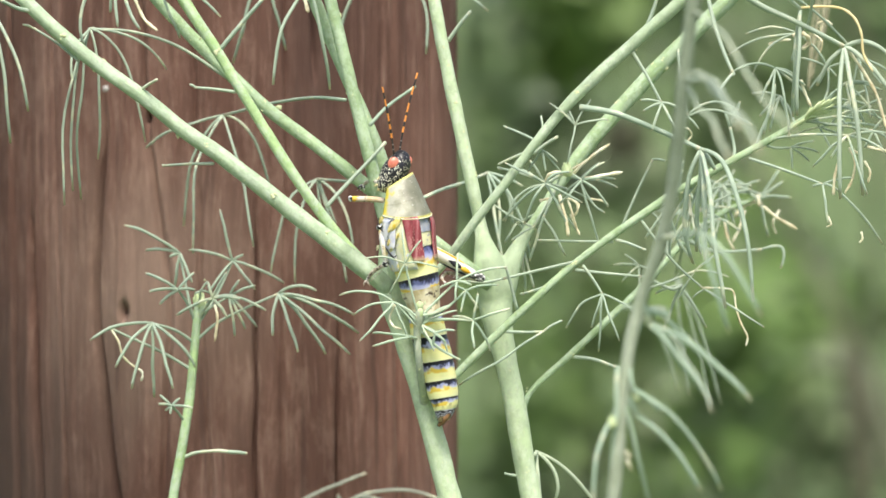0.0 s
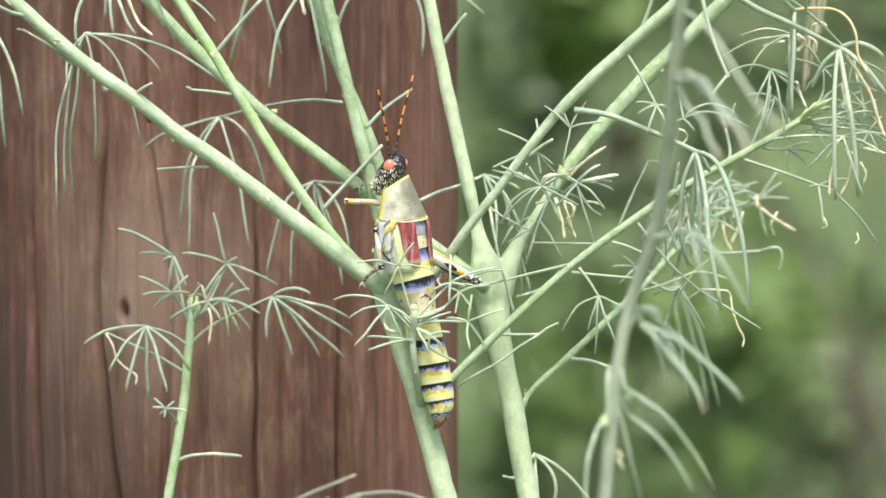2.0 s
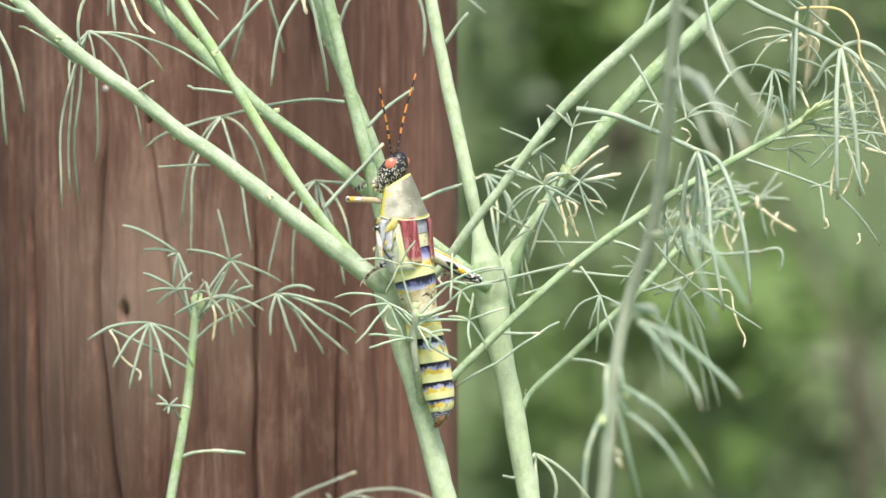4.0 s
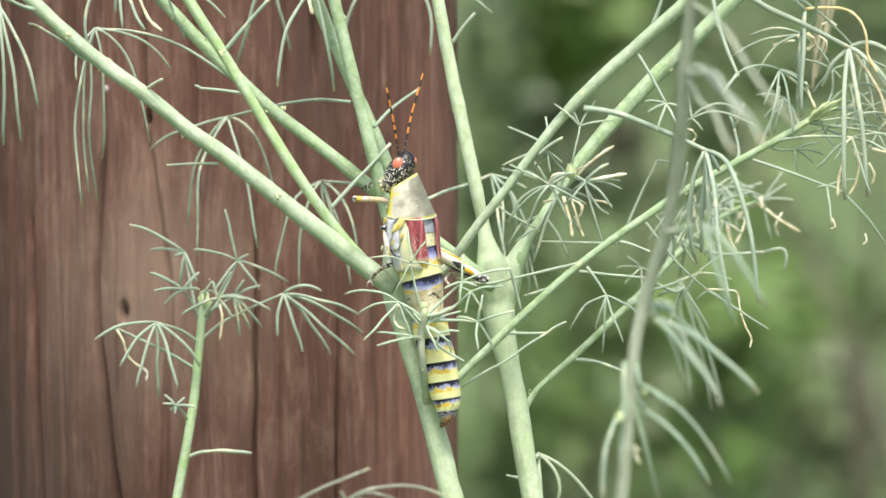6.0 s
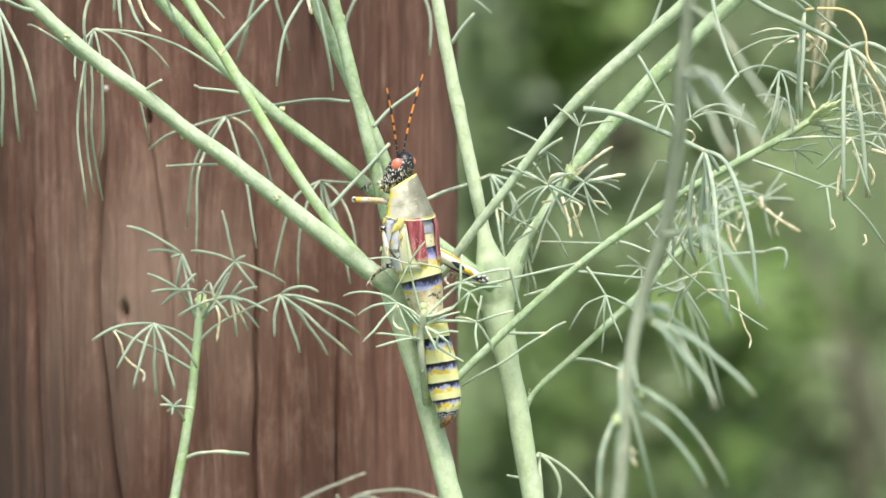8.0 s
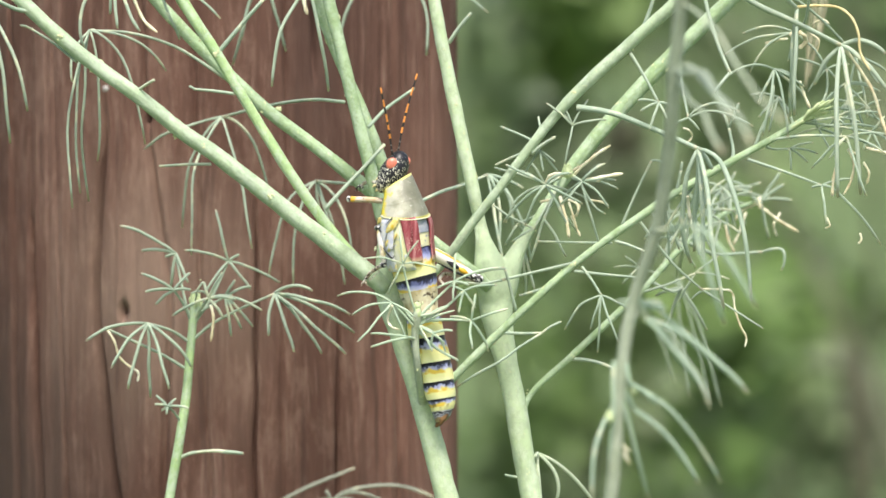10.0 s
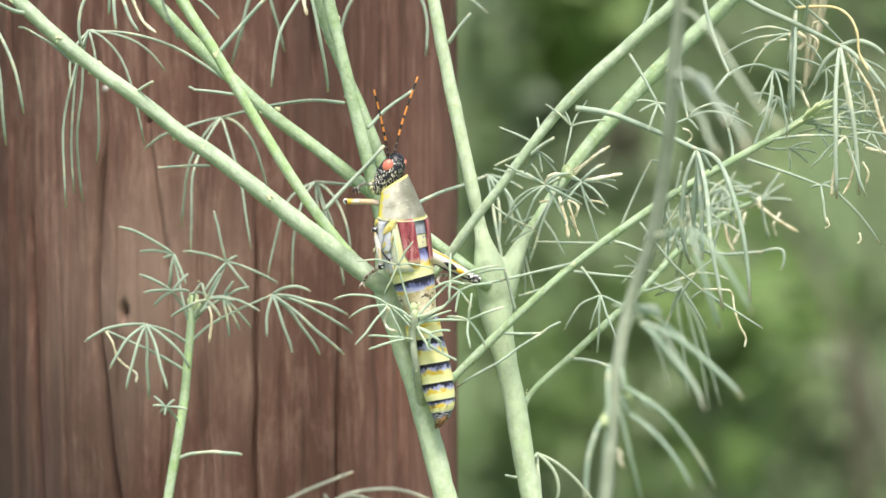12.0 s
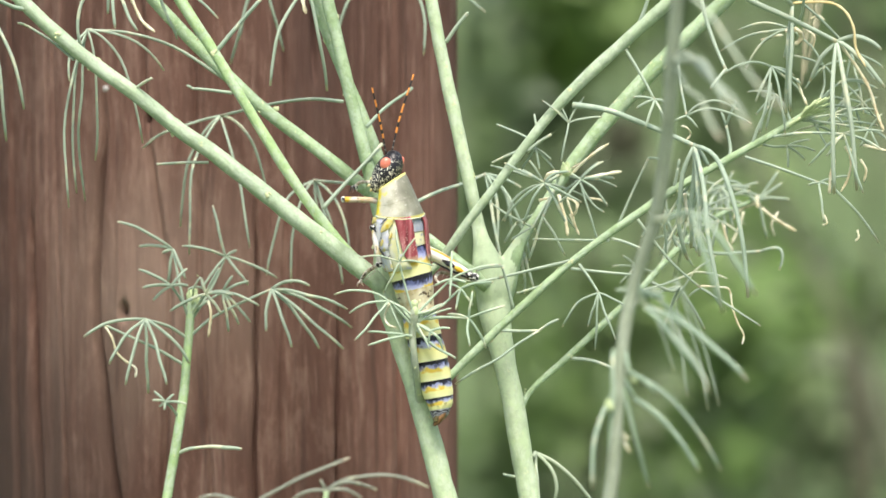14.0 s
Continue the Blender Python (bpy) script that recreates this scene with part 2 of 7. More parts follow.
def tube(bm, centres, radii, sides=10, flat=1.0, lumps=0.0, side=(0, 1, 0), metric=False):
    """A closed tube along centres; flat squeezes it along one axis. metric: the second texture coordinate runs in metres."""
    layer = bm.loops.layers.uv.verify()
    rings, n = [], len(centres)
    ref = Vector(side)
    run = [0.0]
    for k in range(1, n):
        run.append(run[-1] + (Vector(centres[k]) - Vector(centres[k - 1])).length)
    along = run if metric else [k / (n - 1) for k in range(n)]
    wide = 2 * math.pi * sum(radii) / n if metric else 1.0
    for k, c in enumerate(centres):
        c = Vector(c)
        d = (Vector(centres[min(k + 1, n - 1)]) - Vector(centres[max(k - 1, 0)])).normalized()
        u = d.cross(ref)
        if u.length < 1e-4:
            u = d.cross(Vector((1, 0, 0)))
        u.normalize()
        v = u.cross(d).normalized()
        ring = []
        for s in range(sides):
            w = 2 * math.pi * s / sides
            r = radii[k]
            if lumps:
                r *= 1 + lumps * noise.noise((c + u * math.cos(w) * 0.004 + v * math.sin(w) * 0.004) * 260)
            ring.append(bm.verts.new(c + u * math.cos(w) * r + v * math.sin(w) * r * flat))
        rings.append(ring)
    for k in range(n - 1):
        for s in range(sides):
            e = (s + 1) % sides
            f = bm.faces.new((rings[k][s], rings[k][e], rings[k + 1][e], rings[k + 1][s]))
            for loop, (uu, vv) in zip(f.loops, ((s, k), (s + 1, k), (s + 1, k + 1), (s, k + 1))):
                loop[layer].uv = (uu / sides * wide, along[vv])
    for ring, v in ((rings[0][::-1], 0.0), (rings[-1], 1.0)):
        f = bm.faces.new(ring)
        for loop in f.loops:
            loop[layer].uv = (0.5, v)
    return rings


def ball(bm, c, size, turn=None, rings=8, sides=12):
    """An ellipsoid with half axes size, turned by a matrix."""
    layer = bm.loops.layers.uv.verify()
    m = Matrix.Translation(c) @ (turn.to_4x4() if turn else Matrix()) @ Matrix.Diagonal((*size, 1))
    made = bmesh.ops.create_uvsphere(bm, u_segments=sides, v_segments=rings, radius=1, matrix=m)
    return made["verts"]


CURVES = {}


# ---- plants: stalks, palmate leaves with thread-like leaflets ----
def stalk(name, parent, points):
    """A tapered stalk through points (x, y, z, radius) in millimetres, with small leaf scars along it."""
    curve = spline(points, 6)
    bm = bmesh.new()
    tube(bm, [at(*p[:3]) for p in curve], [max(p[3], 0.1) / 1000 for p in curve], 18, 1.0, lumps=0.10, metric=True)
    rng = random.Random(len(points) + int(abs(points[1][0]) * 10))
    for k in range(2, len(curve) - 1):
        p, q = curve[k], curve[k + 1]
        if abs(p[2]) > 60 or rng.random() > 0.08:
            continue
        d = (at(*q[:3]) - at(*p[:3])).normalized()
        w = rng.uniform(0, 2 * math.pi)
        u = d.cross(Vector((0, 1, 0))).normalized()
        v = u.cross(d)
        o = (u * math.copysign(1, math.cos(w)) - v * rng.uniform(0, 1) ** 2).normalized()
        r = p[3] / 1000
        c = at(*p[:3]) + o * r * 0.92 + d * rng.uniform(0, 0.004)
        s = rng.uniform(0.00014, 0.0003)
        turn = d.to_track_quat("Z", "Y").to_matrix()
        for piece in range(rng.randrange(1, 4)):
            e = c + d * rng.uniform(-2, 2) * s + o * rng.uniform(-0.3, 0.5) * s
            for v2 in ball(bm, e, (s * rng.uniform(0.6, 1), s * rng.uniform(0.6, 1), s * rng.uniform(0.8, 1.8)), turn, 5, 6):
                for f in v2.link_faces:
                    f.material_index = 1
    mat = {"young_branch": SHOOT, "twig": TWIG, "grey_branch": GREY_STALK, "pale_branch": TALL_STALK, "pale_stem": TALL_STALK}.get(name, {young_shoot: SHOOT, near_shrub: NEAR}.get(parent, STALK))
    ob = part(name.replace("grey_", "").replace("pale_", ""), bm, (mat, SCAR), parent, "", at(*points[0][:3]))
    CURVES[ob] = curve
    return ob


def leaf(limb, petiole, leaflets, width, material=None):
    """A petiole with a fan of thin leaflets at its end, each an arc by way of a control point."""
    bm = bmesh.new()
    if len(petiole) > 1:
        c = spline(petiole, 5)
        tube(bm, [at(*p) for p in c], [0.0007 * 0.5 * width / 0.33 * (1.25 - 0.35 * k / len(c)) for k in range(len(c))], 7)
    hub = Vector(petiole[-1])
    ball(bm, at(*hub), (width * 0.0011,) * 3, None, 5, 7)
    for ctrl, tip in leaflets:
        ctrl, tip = Vector(ctrl), Vector(tip)
        n = 11
        pts, rad = [], []
        for k in range(n + 1):
            u = k / n
            wag = noise.noise_vector((hub + tip) * 0.37 + Vector((0, 0, u * 2.2))) * 0.035 * (tip - hub).length * math.sin(math.pi * u)
            pts.append(at(*(hub * (1 - u) ** 2 + ctrl * 2 * u * (1 - u) + tip * u * u + wag)))
            rad.append((1.28 if limb.parent == young_shoot else 1.2 if limb.parent == near_shrub else 1.0) * width / 1000 * (0.80 + 0.22 * math.sin(math.pi * min(1, u * 0.9 + 0.08)) if k < n else 0.62))
        tube(bm, pts, rad, 7, 0.7)
    return part("leaf", bm, material or (DULL_LEAFLET if limb.parent == near_shrub else LIGHT_LEAFLET if limb == twig else LEAFLET), limb, "", at(*petiole[0]))


def dry_leaflet(limb, points, width, material=None, label="cream, shrivelled dry leaflet"):
    c = spline(points, 5)
    bm = bmesh.new()
    n = len(c)
    tube(bm, [at(*p) for p in c], [width / 1000 * (0.85 + 0.15 * math.sin(k * 1.7)) * (1 if k < n - 1 else 0.5) for k in range(n)], 6, 0.55)
    return part("dry_leaflet", bm, material or DRY, limb, label, at(*points[0]))


# ---- ground and distance ----
def bank(y):
    return 9.0 * (1 - math.exp(-max(0.0, y - 5) * 0.045))


def ground():
    """Level by the pole, rising to a grassy bank in the distance."""
    bm = bmesh.new()
    bmesh.ops.create_grid(bm, x_segments=160, y_segments=160, size=160)
    for v in bm.verts:
        rise = bank(v.co.y)
        v.co.z = rise + 0.3 * noise.noise(v.co * 0.07) * min(1, max(0, v.co.length - 8) / 20)
    ob = part("ground", bm, ground_material(), None, "", (0, 0, 0))
    tagged(ob, "rough green and straw-brown grassy ground rising to a bank", "ground", kind="structure")


ground()


def pole():
    """A round fence pole with long drying checks, a knot and an uneven skin."""
    centre, radius = Vector((-0.0437, 0.1014, 0)), 0.0464
    # angle round the pole, half width, depth, seed, lowest and highest point
    cracks = [(-61, 0.0010, 0.004, 1, 0, 2), (-51, 0.0008, 0.005, 2, 0.9, 1.007), (-24.5, 0.0007, 0.0035, 3, 0.9, 1.03), (-16, 0.0006, 0.0026, 4, 0, 2), (-3, 0.0004, 0.0022, 5, 0, 2), (10.3, 0.0003, 0.0042, 6, 0.9, 1.010),
              (31, 0.0004, 0.0045, 7, 0.9, 0.99), (24.3, 0.0007, 0.005, 8, 1.03, 1.2), (-40, 0.0004, 0.0016, 9, 0, 2), (17, 0.0003, 0.0012, 10, 0, 2), (48, 0.0004, 0.0012, 11, 0, 2), (64, 0.0006, 0.0014, 12, 0, 2), (110, 0.001, 0.003, 13, 0, 2), (-120, 0.001, 0.003, 14, 0, 2)]
    bm = bmesh.new()
    layer = bm.loops.layers.uv.verify()
    heights = [0.0, 0.3, 0.6, 0.8, 0.9] + [0.93 + 0.0012 * k for k in range(122)] + [1.09, 1.15, 1.3, 1.5]
    angles = [-90 + 0.36 * k for k in range(501)] + [95 + 5 * k for k in range(35)]
    knot = (-21.2, 0.9881)
    rings = []
    for z in heights:
        ring = []
        for a in angles:
            w = radians(a)
            r = radius * (1 + 0.012 * noise.noise(Vector((math.sin(w) * 1.5, math.cos(w) * 1.5, z * 2.0))))
            r += 0.00035 * noise.noise(Vector((a * 0.22, 3.1, z * 9)))
            r += 0.00022 * noise.noise(Vector((a * 0.8, 7.7, z * 14)))
            for ca, wide, deep, seed, z_low, z_high in cracks:
                ka = (z - knot[1]) / 0.03
                bend = (60 if ca < 0 else 0) * (1.0 - z) + (2.2 if z_low == 0 else 0.9) * noise.noise(Vector((seed * 5.3, 0, z * 14))) + 0.9 * noise.noise(Vector((seed * 3.3, 9, z * 60)))
                if abs(ca - knot[0]) < 16:
                    bend += math.copysign(5.0, ca - knot[0]) * math.exp(-ka * ka)
                off = radians(a - ca - bend) * radius
                share = max(0.0, 0.55 + 0.9 * noise.noise(Vector((seed * 2.7, 4, z * 6))))
                if z_low:
                    share = (0.5 + 0.7 * share) * max(0.0, min(1.0, (z - z_low) / 0.015, (z_high - z) / 0.015))
                r -= deep * share * math.exp(-(off / wide) ** 2)
            da, dz = radians(a - knot[0]) * radius, z - knot[1]
            r -= 0.003 * math.exp(-(da / 0.0008) ** 2 - (dz / 0.0013) ** 2)
            r += 0.0009 * math.exp(-(da / 0.004) ** 2 - (dz / 0.012) ** 2)
            da, dz = radians(a + 15.6) * radius, z - 1.0251
            r -= 0.003 * math.exp(-(da / 0.0007) ** 2 - (dz / 0.0011) ** 2)
            ring.append(bm.verts.new(centre + Vector((math.sin(w) * r, -math.cos(w) * r, z))))
        rings.append(ring)
    n = len(angles)
    for k in range(len(heights) - 1):
        for s in range(n):
            e = (s + 1) % n
            bm.faces.new((rings[k][s], rings[k][e], rings[k + 1][e], rings[k + 1][s]))
    bm.faces.new(rings[-1])
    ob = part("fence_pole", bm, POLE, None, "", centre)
    tagged(ob, "weathered red-brown wooden fence pole with long cracks", "pole")
    w = radians(-26.4)
    out = Vector((math.sin(w), -math.cos(w), 0))
    nail = centre + out * radius + Vector((0, 0, 1.0307))
    bm = bmesh.new()
    turn = out.to_track_quat("Z", "Y").to_matrix()
    ball(bm, nail + out * 0.0002, (0.00075, 0.00075, 0.0004), turn, 8, 12)
    tube(bm, [nail - out * 0.004, nail], [0.0003, 0.0003], 8)
    ob = part("nail", bm, plain_noise("pale_nail", 900, (0.34, 0.31, 0.29), (0.55, 0.52, 0.49), 0.6), None, "", nail)
    tagged(ob, "small pale nail head in the wooden pole", "nail")


pole()


def bush(name, x, y, z, wide, high, leaf_size, count, mats, label, seed, group=""):
    """A shrub, weed or overhanging tree limb: thin trunk from the ground, limbs, and a crown of single bent leaves round (x, y, z)."""
    rng = random.Random(seed)
    foot = Vector((x + rng.uniform(-0.03, 0.03), y + 0.12, bank(y)))
    mid = Vector((x, y, z))
    ob = thing(name, foot, label, name, group)
    top = mid + Vector((0, 0, high * 0.5))
    thick = 0.004 + 0.006 * (top.z - foot.z)
    trunk = spline([(*foot, thick), (*(foot.lerp(top, 0.55) + Vector((0.02, 0.03, 0))), thick * 0.7), (*top, thick * 0.3)], 8)
    bm = bmesh.new()
    tube(bm, [p[:3] for p in trunk], [p[3] for p in trunk], 9, lumps=0.15)
    wood = DARK_BARK if name == "bush" else LEAF_MID
    part("trunk", bm, wood, ob)
    for k in range(6):
        w = k * 2.4 + rng.uniform(-0.4, 0.4)
        e = mid + Vector((math.cos(w) * wide * 0.7, math.sin(w) * wide * 0.6, high * rng.uniform(-0.6, 0.8)))
        s = min(trunk, key=lambda p: abs(p[2] - (e.z - 0.5 * high)))
        c = spline([(*s[:3], s[3] * 0.6), (*(Vector(s[:3]).lerp(e, 0.5) + Vector((0, 0, 0.08 * high))), s[3] * 0.4), (*e, 0.0015)], 6)
        bm = bmesh.new()
        tube(bm, [p[:3] for p in c], [p[3] for p in c], 7)
        part("limb", bm, wood, ob)
    verts, faces, ids = [], [], []
    while len(faces) < count * 3:
        g = Vector((rng.gauss(0, 0.45), rng.gauss(0, 0.45), rng.gauss(0, 0.45)))
        if g.length > 1.15 or noise.noise(g * 2.2 + Vector((seed, 0, 0))) < -0.18:
            continue
        c = mid + Vector((g.x * wide, g.y * wide, g.z * high))
        size = leaf_size * rng.uniform(0.6, 1.3)
        d = Vector((rng.gauss(0, 1), rng.gauss(0, 1), rng.gauss(-0.5, 0.7))).normalized()
        n = d.cross(Vector((rng.gauss(0, 1), rng.gauss(0, 1), rng.gauss(0, 1)))).normalized()
        b = d.cross(n)
        i = len(verts)
        verts += [c - d * size * 0.5, c + n * size * 0.24 + b * size * 0.05, c - n * size * 0.24 + b * size * 0.05, c + d * size * 0.15 + n * size * 0.2, c + d * size * 0.15 - n * size * 0.2, c + d * size * 0.5 - b * size * 0.1]
        faces += [(i, i + 1, i + 2), (i + 1, i + 3, i + 4, i + 2), (i + 3, i + 5, i + 4)]
        ids += [0 if rng.random() < 0.7 else 1] * 3
    me = bpy.data.meshes.new("crown")
    me.from_pydata([v - foot for v in verts], [], faces)
    for m in mats:
        me.materials.append(m)
    me.polygons.foreach_set("material_index", ids)
    cr = new("crown", me)
    cr.parent = ob
    ORIGIN[cr] = foot
    return ob


# the overgrown bank: shaded shrubs, a large-leaved limb, bright weeds
bush("bush", 0.065, 5.4, 1.17, 0.055, 0.17, 0.05, 130, (LEAF_DARK, LEAF_MID), "dark green shrub at the foot of the bank", 3)
bush("bush", 0.150, 5.6, 1.225, 0.13, 0.085, 0.05, 300, (LEAF_DEEP, LEAF_DARK), "dark green shrub on the bank", 12)
bush("bush", 0.195, 5.25, 1.335, 0.075, 0.085, 0.12, 130, (LEAF_VIVID, LEAF_VIVID), "shrub with large vivid green leaves on the bank", 31)
bush("bush", 0.10, 5.5, 1.35, 0.06, 0.085, 0.05, 170, (LEAF_DEEP, LEAF_GREY), "grey-green shaded shrub on the bank", 44)
bush("bush", 0.14, 5.75, 1.23, 0.06, 0.05, 0.05, 150, (LEAF_DEEP, LEAF_DARK), "dark green shrub on the bank", 47)
bush("bush", 0.31, 5.9, 1.39, 0.13, 0.07, 0.06, 240, (LEAF_DARK, LEAF_MID), "dark green shrub on the bank", 33)
bush("bush", 0.215, 5.4, 0.905, 0.11, 0.075, 0.05, 330, (LEAF_MID, LEAF_PALE), "low mid-green shrub on the bank", 34)
bush("bush", 0.28, 5.6, 1.10, 0.12, 0.06, 0.05, 190, (LEAF_GREY, LEAF_MID), "grey-green shrub on the bank", 38)
bush("bush", 0.62, 5.4, 1.345, 0.09, 0.07, 0.05, 260, (LEAF_DARK, LEAF_MID), "dark green shrub high on the bank", 39)
bush("weed", 0.464, 5.5, 1.02, 0.10, 0.11, 0.045, 230, (LEAF_PALE, LEAF_MID), "fresh green weed on the grassy bank", 40, "weeds on the bank")
bush("bush", 0.53, 5.9, 1.31, 0.19, 0.10, 0.06, 330, (LEAF_MID, LEAF_GREY), "mid-green shrub high on the bank", 35)
bush("weed", 0.505, 5.4, 0.885, 0.085, 0.10, 0.05, 330, (LEAF_PALE, LEAF_PALE), "bright green weed on the grassy bank", 36, "weeds on the bank")
bush("weed", 0.15, 5.3, 0.80, 0.075, 0.10, 0.055, 260, (LEAF_MID, LEAF_PALE), "mid-green weed on the grassy bank", 48, "weeds on the bank")
bush("weed", 0.40, 5.35, 0.75, 0.09, 0.09, 0.055, 280, (LEAF_PALE, LEAF_GREY), "bright green weed on the grassy bank", 62, "weeds on the bank")
bush("weed", 0.57, 5.3, 0.79, 0.08, 0.08, 0.05, 220, (LEAF_GREY, LEAF_MID), "grey-green weed on the grassy bank", 54, "weeds on the bank")
bush("weed", 0.26, 5.3, 1.155, 0.045, 0.035, 0.04, 60, (DARK_LITTER, DARK_LITTER), "withered brown weed on the grassy bank", 55, "weeds on the bank")
bush("weed", 0.415, 5.1, 0.88, 0.07, 0.07, 0.055, 200, (LEAF_PALE, LEAF_MID), "fresh green weed on the grassy bank", 53, "weeds on the bank")
bush("weed", 0.405, 5.2, 0.915, 0.115, 0.085, 0.055, 380, (LEAF_PALE, LEAF_GREY), "bright green weed on the grassy bank", 45, "weeds on the bank")
bush("weed", 0.395, 5.2, 0.765, 0.10, 0.11, 0.055, 400, (LEAF_PALE, LEAF_GREY), "bright green weed on the grassy bank", 46, "weeds on the bank")
for k, (x, y, z, wide, high, mats, label) in enumerate([
        (0.20, 5.9, 0.72, 0.15, 0.08, (LEAF_PALE, LEAF_MID), "fresh green weed on the grassy bank"), (0.36, 5.6, 0.68, 0.14, 0.08, (LEAF_PALE, LEAF_MID), "fresh green weed on the grassy bank"),
        (0.08, 6.2, 0.90, 0.09, 0.12, (LEAF_PALE, LEAF_MID), "fresh green weed on the grassy bank"), (0.055, 5.6, 1.30, 0.045, 0.13, (LEAF_DARK, LEAF_DEEP), "dark green weed on the grassy bank"),
        (0.36, 5.8, 0.86, 0.10, 0.05, (LEAF_GREY, LEAF_MID), "grey-green weed on the grassy bank"), (0.61, 5.6, 0.91, 0.10, 0.11, (LEAF_PALE, LEAF_GREY), "fresh green weed on the grassy bank"),
        (0.60, 5.6, 0.70, 0.08, 0.09, (LEAF_GREY, LEAF_GREY), "grey-green withered weed on the bank"), (0.42, 5.5, 0.76, 0.09, 0.06, (LEAF_PALE, LEAF_GREY), "fresh green weed on the grassy bank"),
        (0.085, 5.5, 0.68, 0.08, 0.07, (LEAF_DARK, LEAF_MID), "dark green weed on the grassy bank"), (0.42, 5.7, 0.92, 0.10, 0.08, (LEAF_PALE, LEAF_MID), "fresh green weed on the grassy bank"),
        (0.05, 5.5, 1.05, 0.035, 0.08, (LEAF_DARK, LEAF_MID), "dark green weed on the grassy bank"), (0.42, 5.8, 1.20, 0.08, 0.07, (LEAF_DARK, LEAF_MID), "dark green weed on the grassy bank")]):
    bush("weed", x, y, z, wide, high, 0.045, 170, mats, label, 20 + k, "weeds on the bank")


def sapling():
    """A leafless grey-brown sapling with leaning stems."""
    ob = thing("sapling", (0.52, 4.4, 0), "bare grey-brown leaning sapling in the grass", "tree")
    for name, pts, mat in (("trunk", [(0.54, 4.4, 0, 0.020), (0.520, 4.4, 0.6, 0.014), (0.508, 4.4, 0.736, 0.013), (0.498, 4.41, 0.84, 0.012), (0.488, 4.42, 0.90, 0.009), (0.480, 4.45, 0.95, 0.004)], DARK_BARK),
                           ("limb", [(0.60, 4.46, 0.6, 0.018), (0.560, 4.46, 0.735, 0.016), (0.532, 4.45, 0.801, 0.014), (0.492, 4.44, 0.898, 0.011), (0.444, 4.43, 0.994, 0.009), (0.40, 4.4, 1.07, 0.009), (0.34, 4.38, 1.16, 0.003)], GREY_BARK),
                           ("limb", [(0.56, 4.4, 0.5, 0.010), (0.60, 4.5, 0.9, 0.010), (0.57, 4.5, 1.1, 0.007), (0.5, 4.5, 1.3, 0.003)], BARK)):
        bm = bmesh.new()
        c = spline(pts, 8)
        tube(bm, [p[:3] for p in c], [p[3] for p in c], 10, lumps=0.12)
        part(name, bm, mat, ob)


sapling()

# ---- the shrub that the insect sits on, and its neighbours ----
shrub = thing("shrub", at(0, 0, -1000), "pale green shrub with waxy stalks and thread-like leaves", "shrub")
young_shoot = thing("young_shoot", at(-66, 20, -1000), "young green shoot with a bud and feathery leaves", "plant")
near_shrub = thing("near_shrub", at(5, -105, -1000), "grey-green drooping stalk with long thin leaves", "shrub")
low_shoot = thing("low_shoot", at(-20, -70, -1000), "low shoot with thin grey-green leaves", "plant")
stem_front = stalk("pale_stem", shrub, [(-8.4, 0, -1000.9, 3.08), (7.6, 0, -205.9, 2.73), (5.4, 0, -60.9, 2.38), (1.4, 0, -44.9, 2.07), (-1.2, 0, -34.9, 2.02), (-4.2, 0, -23.9, 1.94), (-7.2, 0, -14.4, 2.02), (-9.4, 1, -6.9, 2.38), (-9.8, 2, -2.9, 1.76), (-9.5, 4, 4.1, 1.50)])
stem_rear = stalk("pale_stem", shrub, [(31.2, 14, -1004.3, 3.59), (24, 13, -209.5, 2.60), (18.7, 12, -60.9, 1.95), (16, 12, -45.6, 1.90), (14.3, 12, -36.5, 1.90), (12.6, 12, -26.3, 1.93), (11.3, 12, -20.2, 1.98), (10.2, 12, -15.1, 2.42), (9.5, 12, -10.6, 2.92), (9.45, 12.4, -6.7, 3.1), (9.7, 12.8, -4.5, 2.3), (9.9, 13, -3.4, 1.1)])
branch_left = stalk("grey_branch", shrub, [(-9.2, 0, -7.1, 1.73), (-13.4, 0, -3.7, 1.73), (-19.4, 0, 0.9, 1.61), (-26.4, 0, 6.4, 1.54), (-33.4, -1, 11.9, 1.45), (-39.3, -1, 16.5, 1.41), (-46.3, -2, 21.4, 1.33), (-53.2, -3, 27, 1.29), (-60.2, -3, 32, 1.29), (-67, -4, 37.5, 1.25), (-74, -4, 44.1, 1.21), (-89.8, -5, 58.7, 1.09)])
branch_fork = stalk("young_branch", shrub, [(-14.5, 3, -2.1, 1.01), (-18.4, 2, 2.1, 0.96), (-26.4, 0, 13.1, 0.94), (-32.4, 0, 22.6, 0.92), (-39.9, 0, 34.9, 0.97), (-45.9, 0, 44.1, 1.03), (-53.4, 0, 57.1, 0.90)])
branch_cross = stalk("branch", shrub, [(8.5, 9, -6.5, 1.35), (1.6, 8, -1.1, 1.14), (-8.5, 9, 7, 1.14), (-14.6, 9, 12, 1.22), (-22.7, 9, 18.5, 1.14), (-31.8, 9, 25.4, 1.14), (-38.9, 9, 32, 1.14), (-47, 9, 40.1, 1.11), (-54, 9, 47.7, 1.01), (-63.1, 9, 57.8, 0.88)])
branch_upright = stalk("branch", shrub, [(-9.3, 5, 1.1, 1.27), (-11.3, 4, 9.1, 1.20), (-13.3, 3, 17.2, 1.16), (-16.1, 3, 28.2, 1.12), (-19.3, 3, 41.3, 1.12), (-22.5, 3, 54.3, 1.05)])
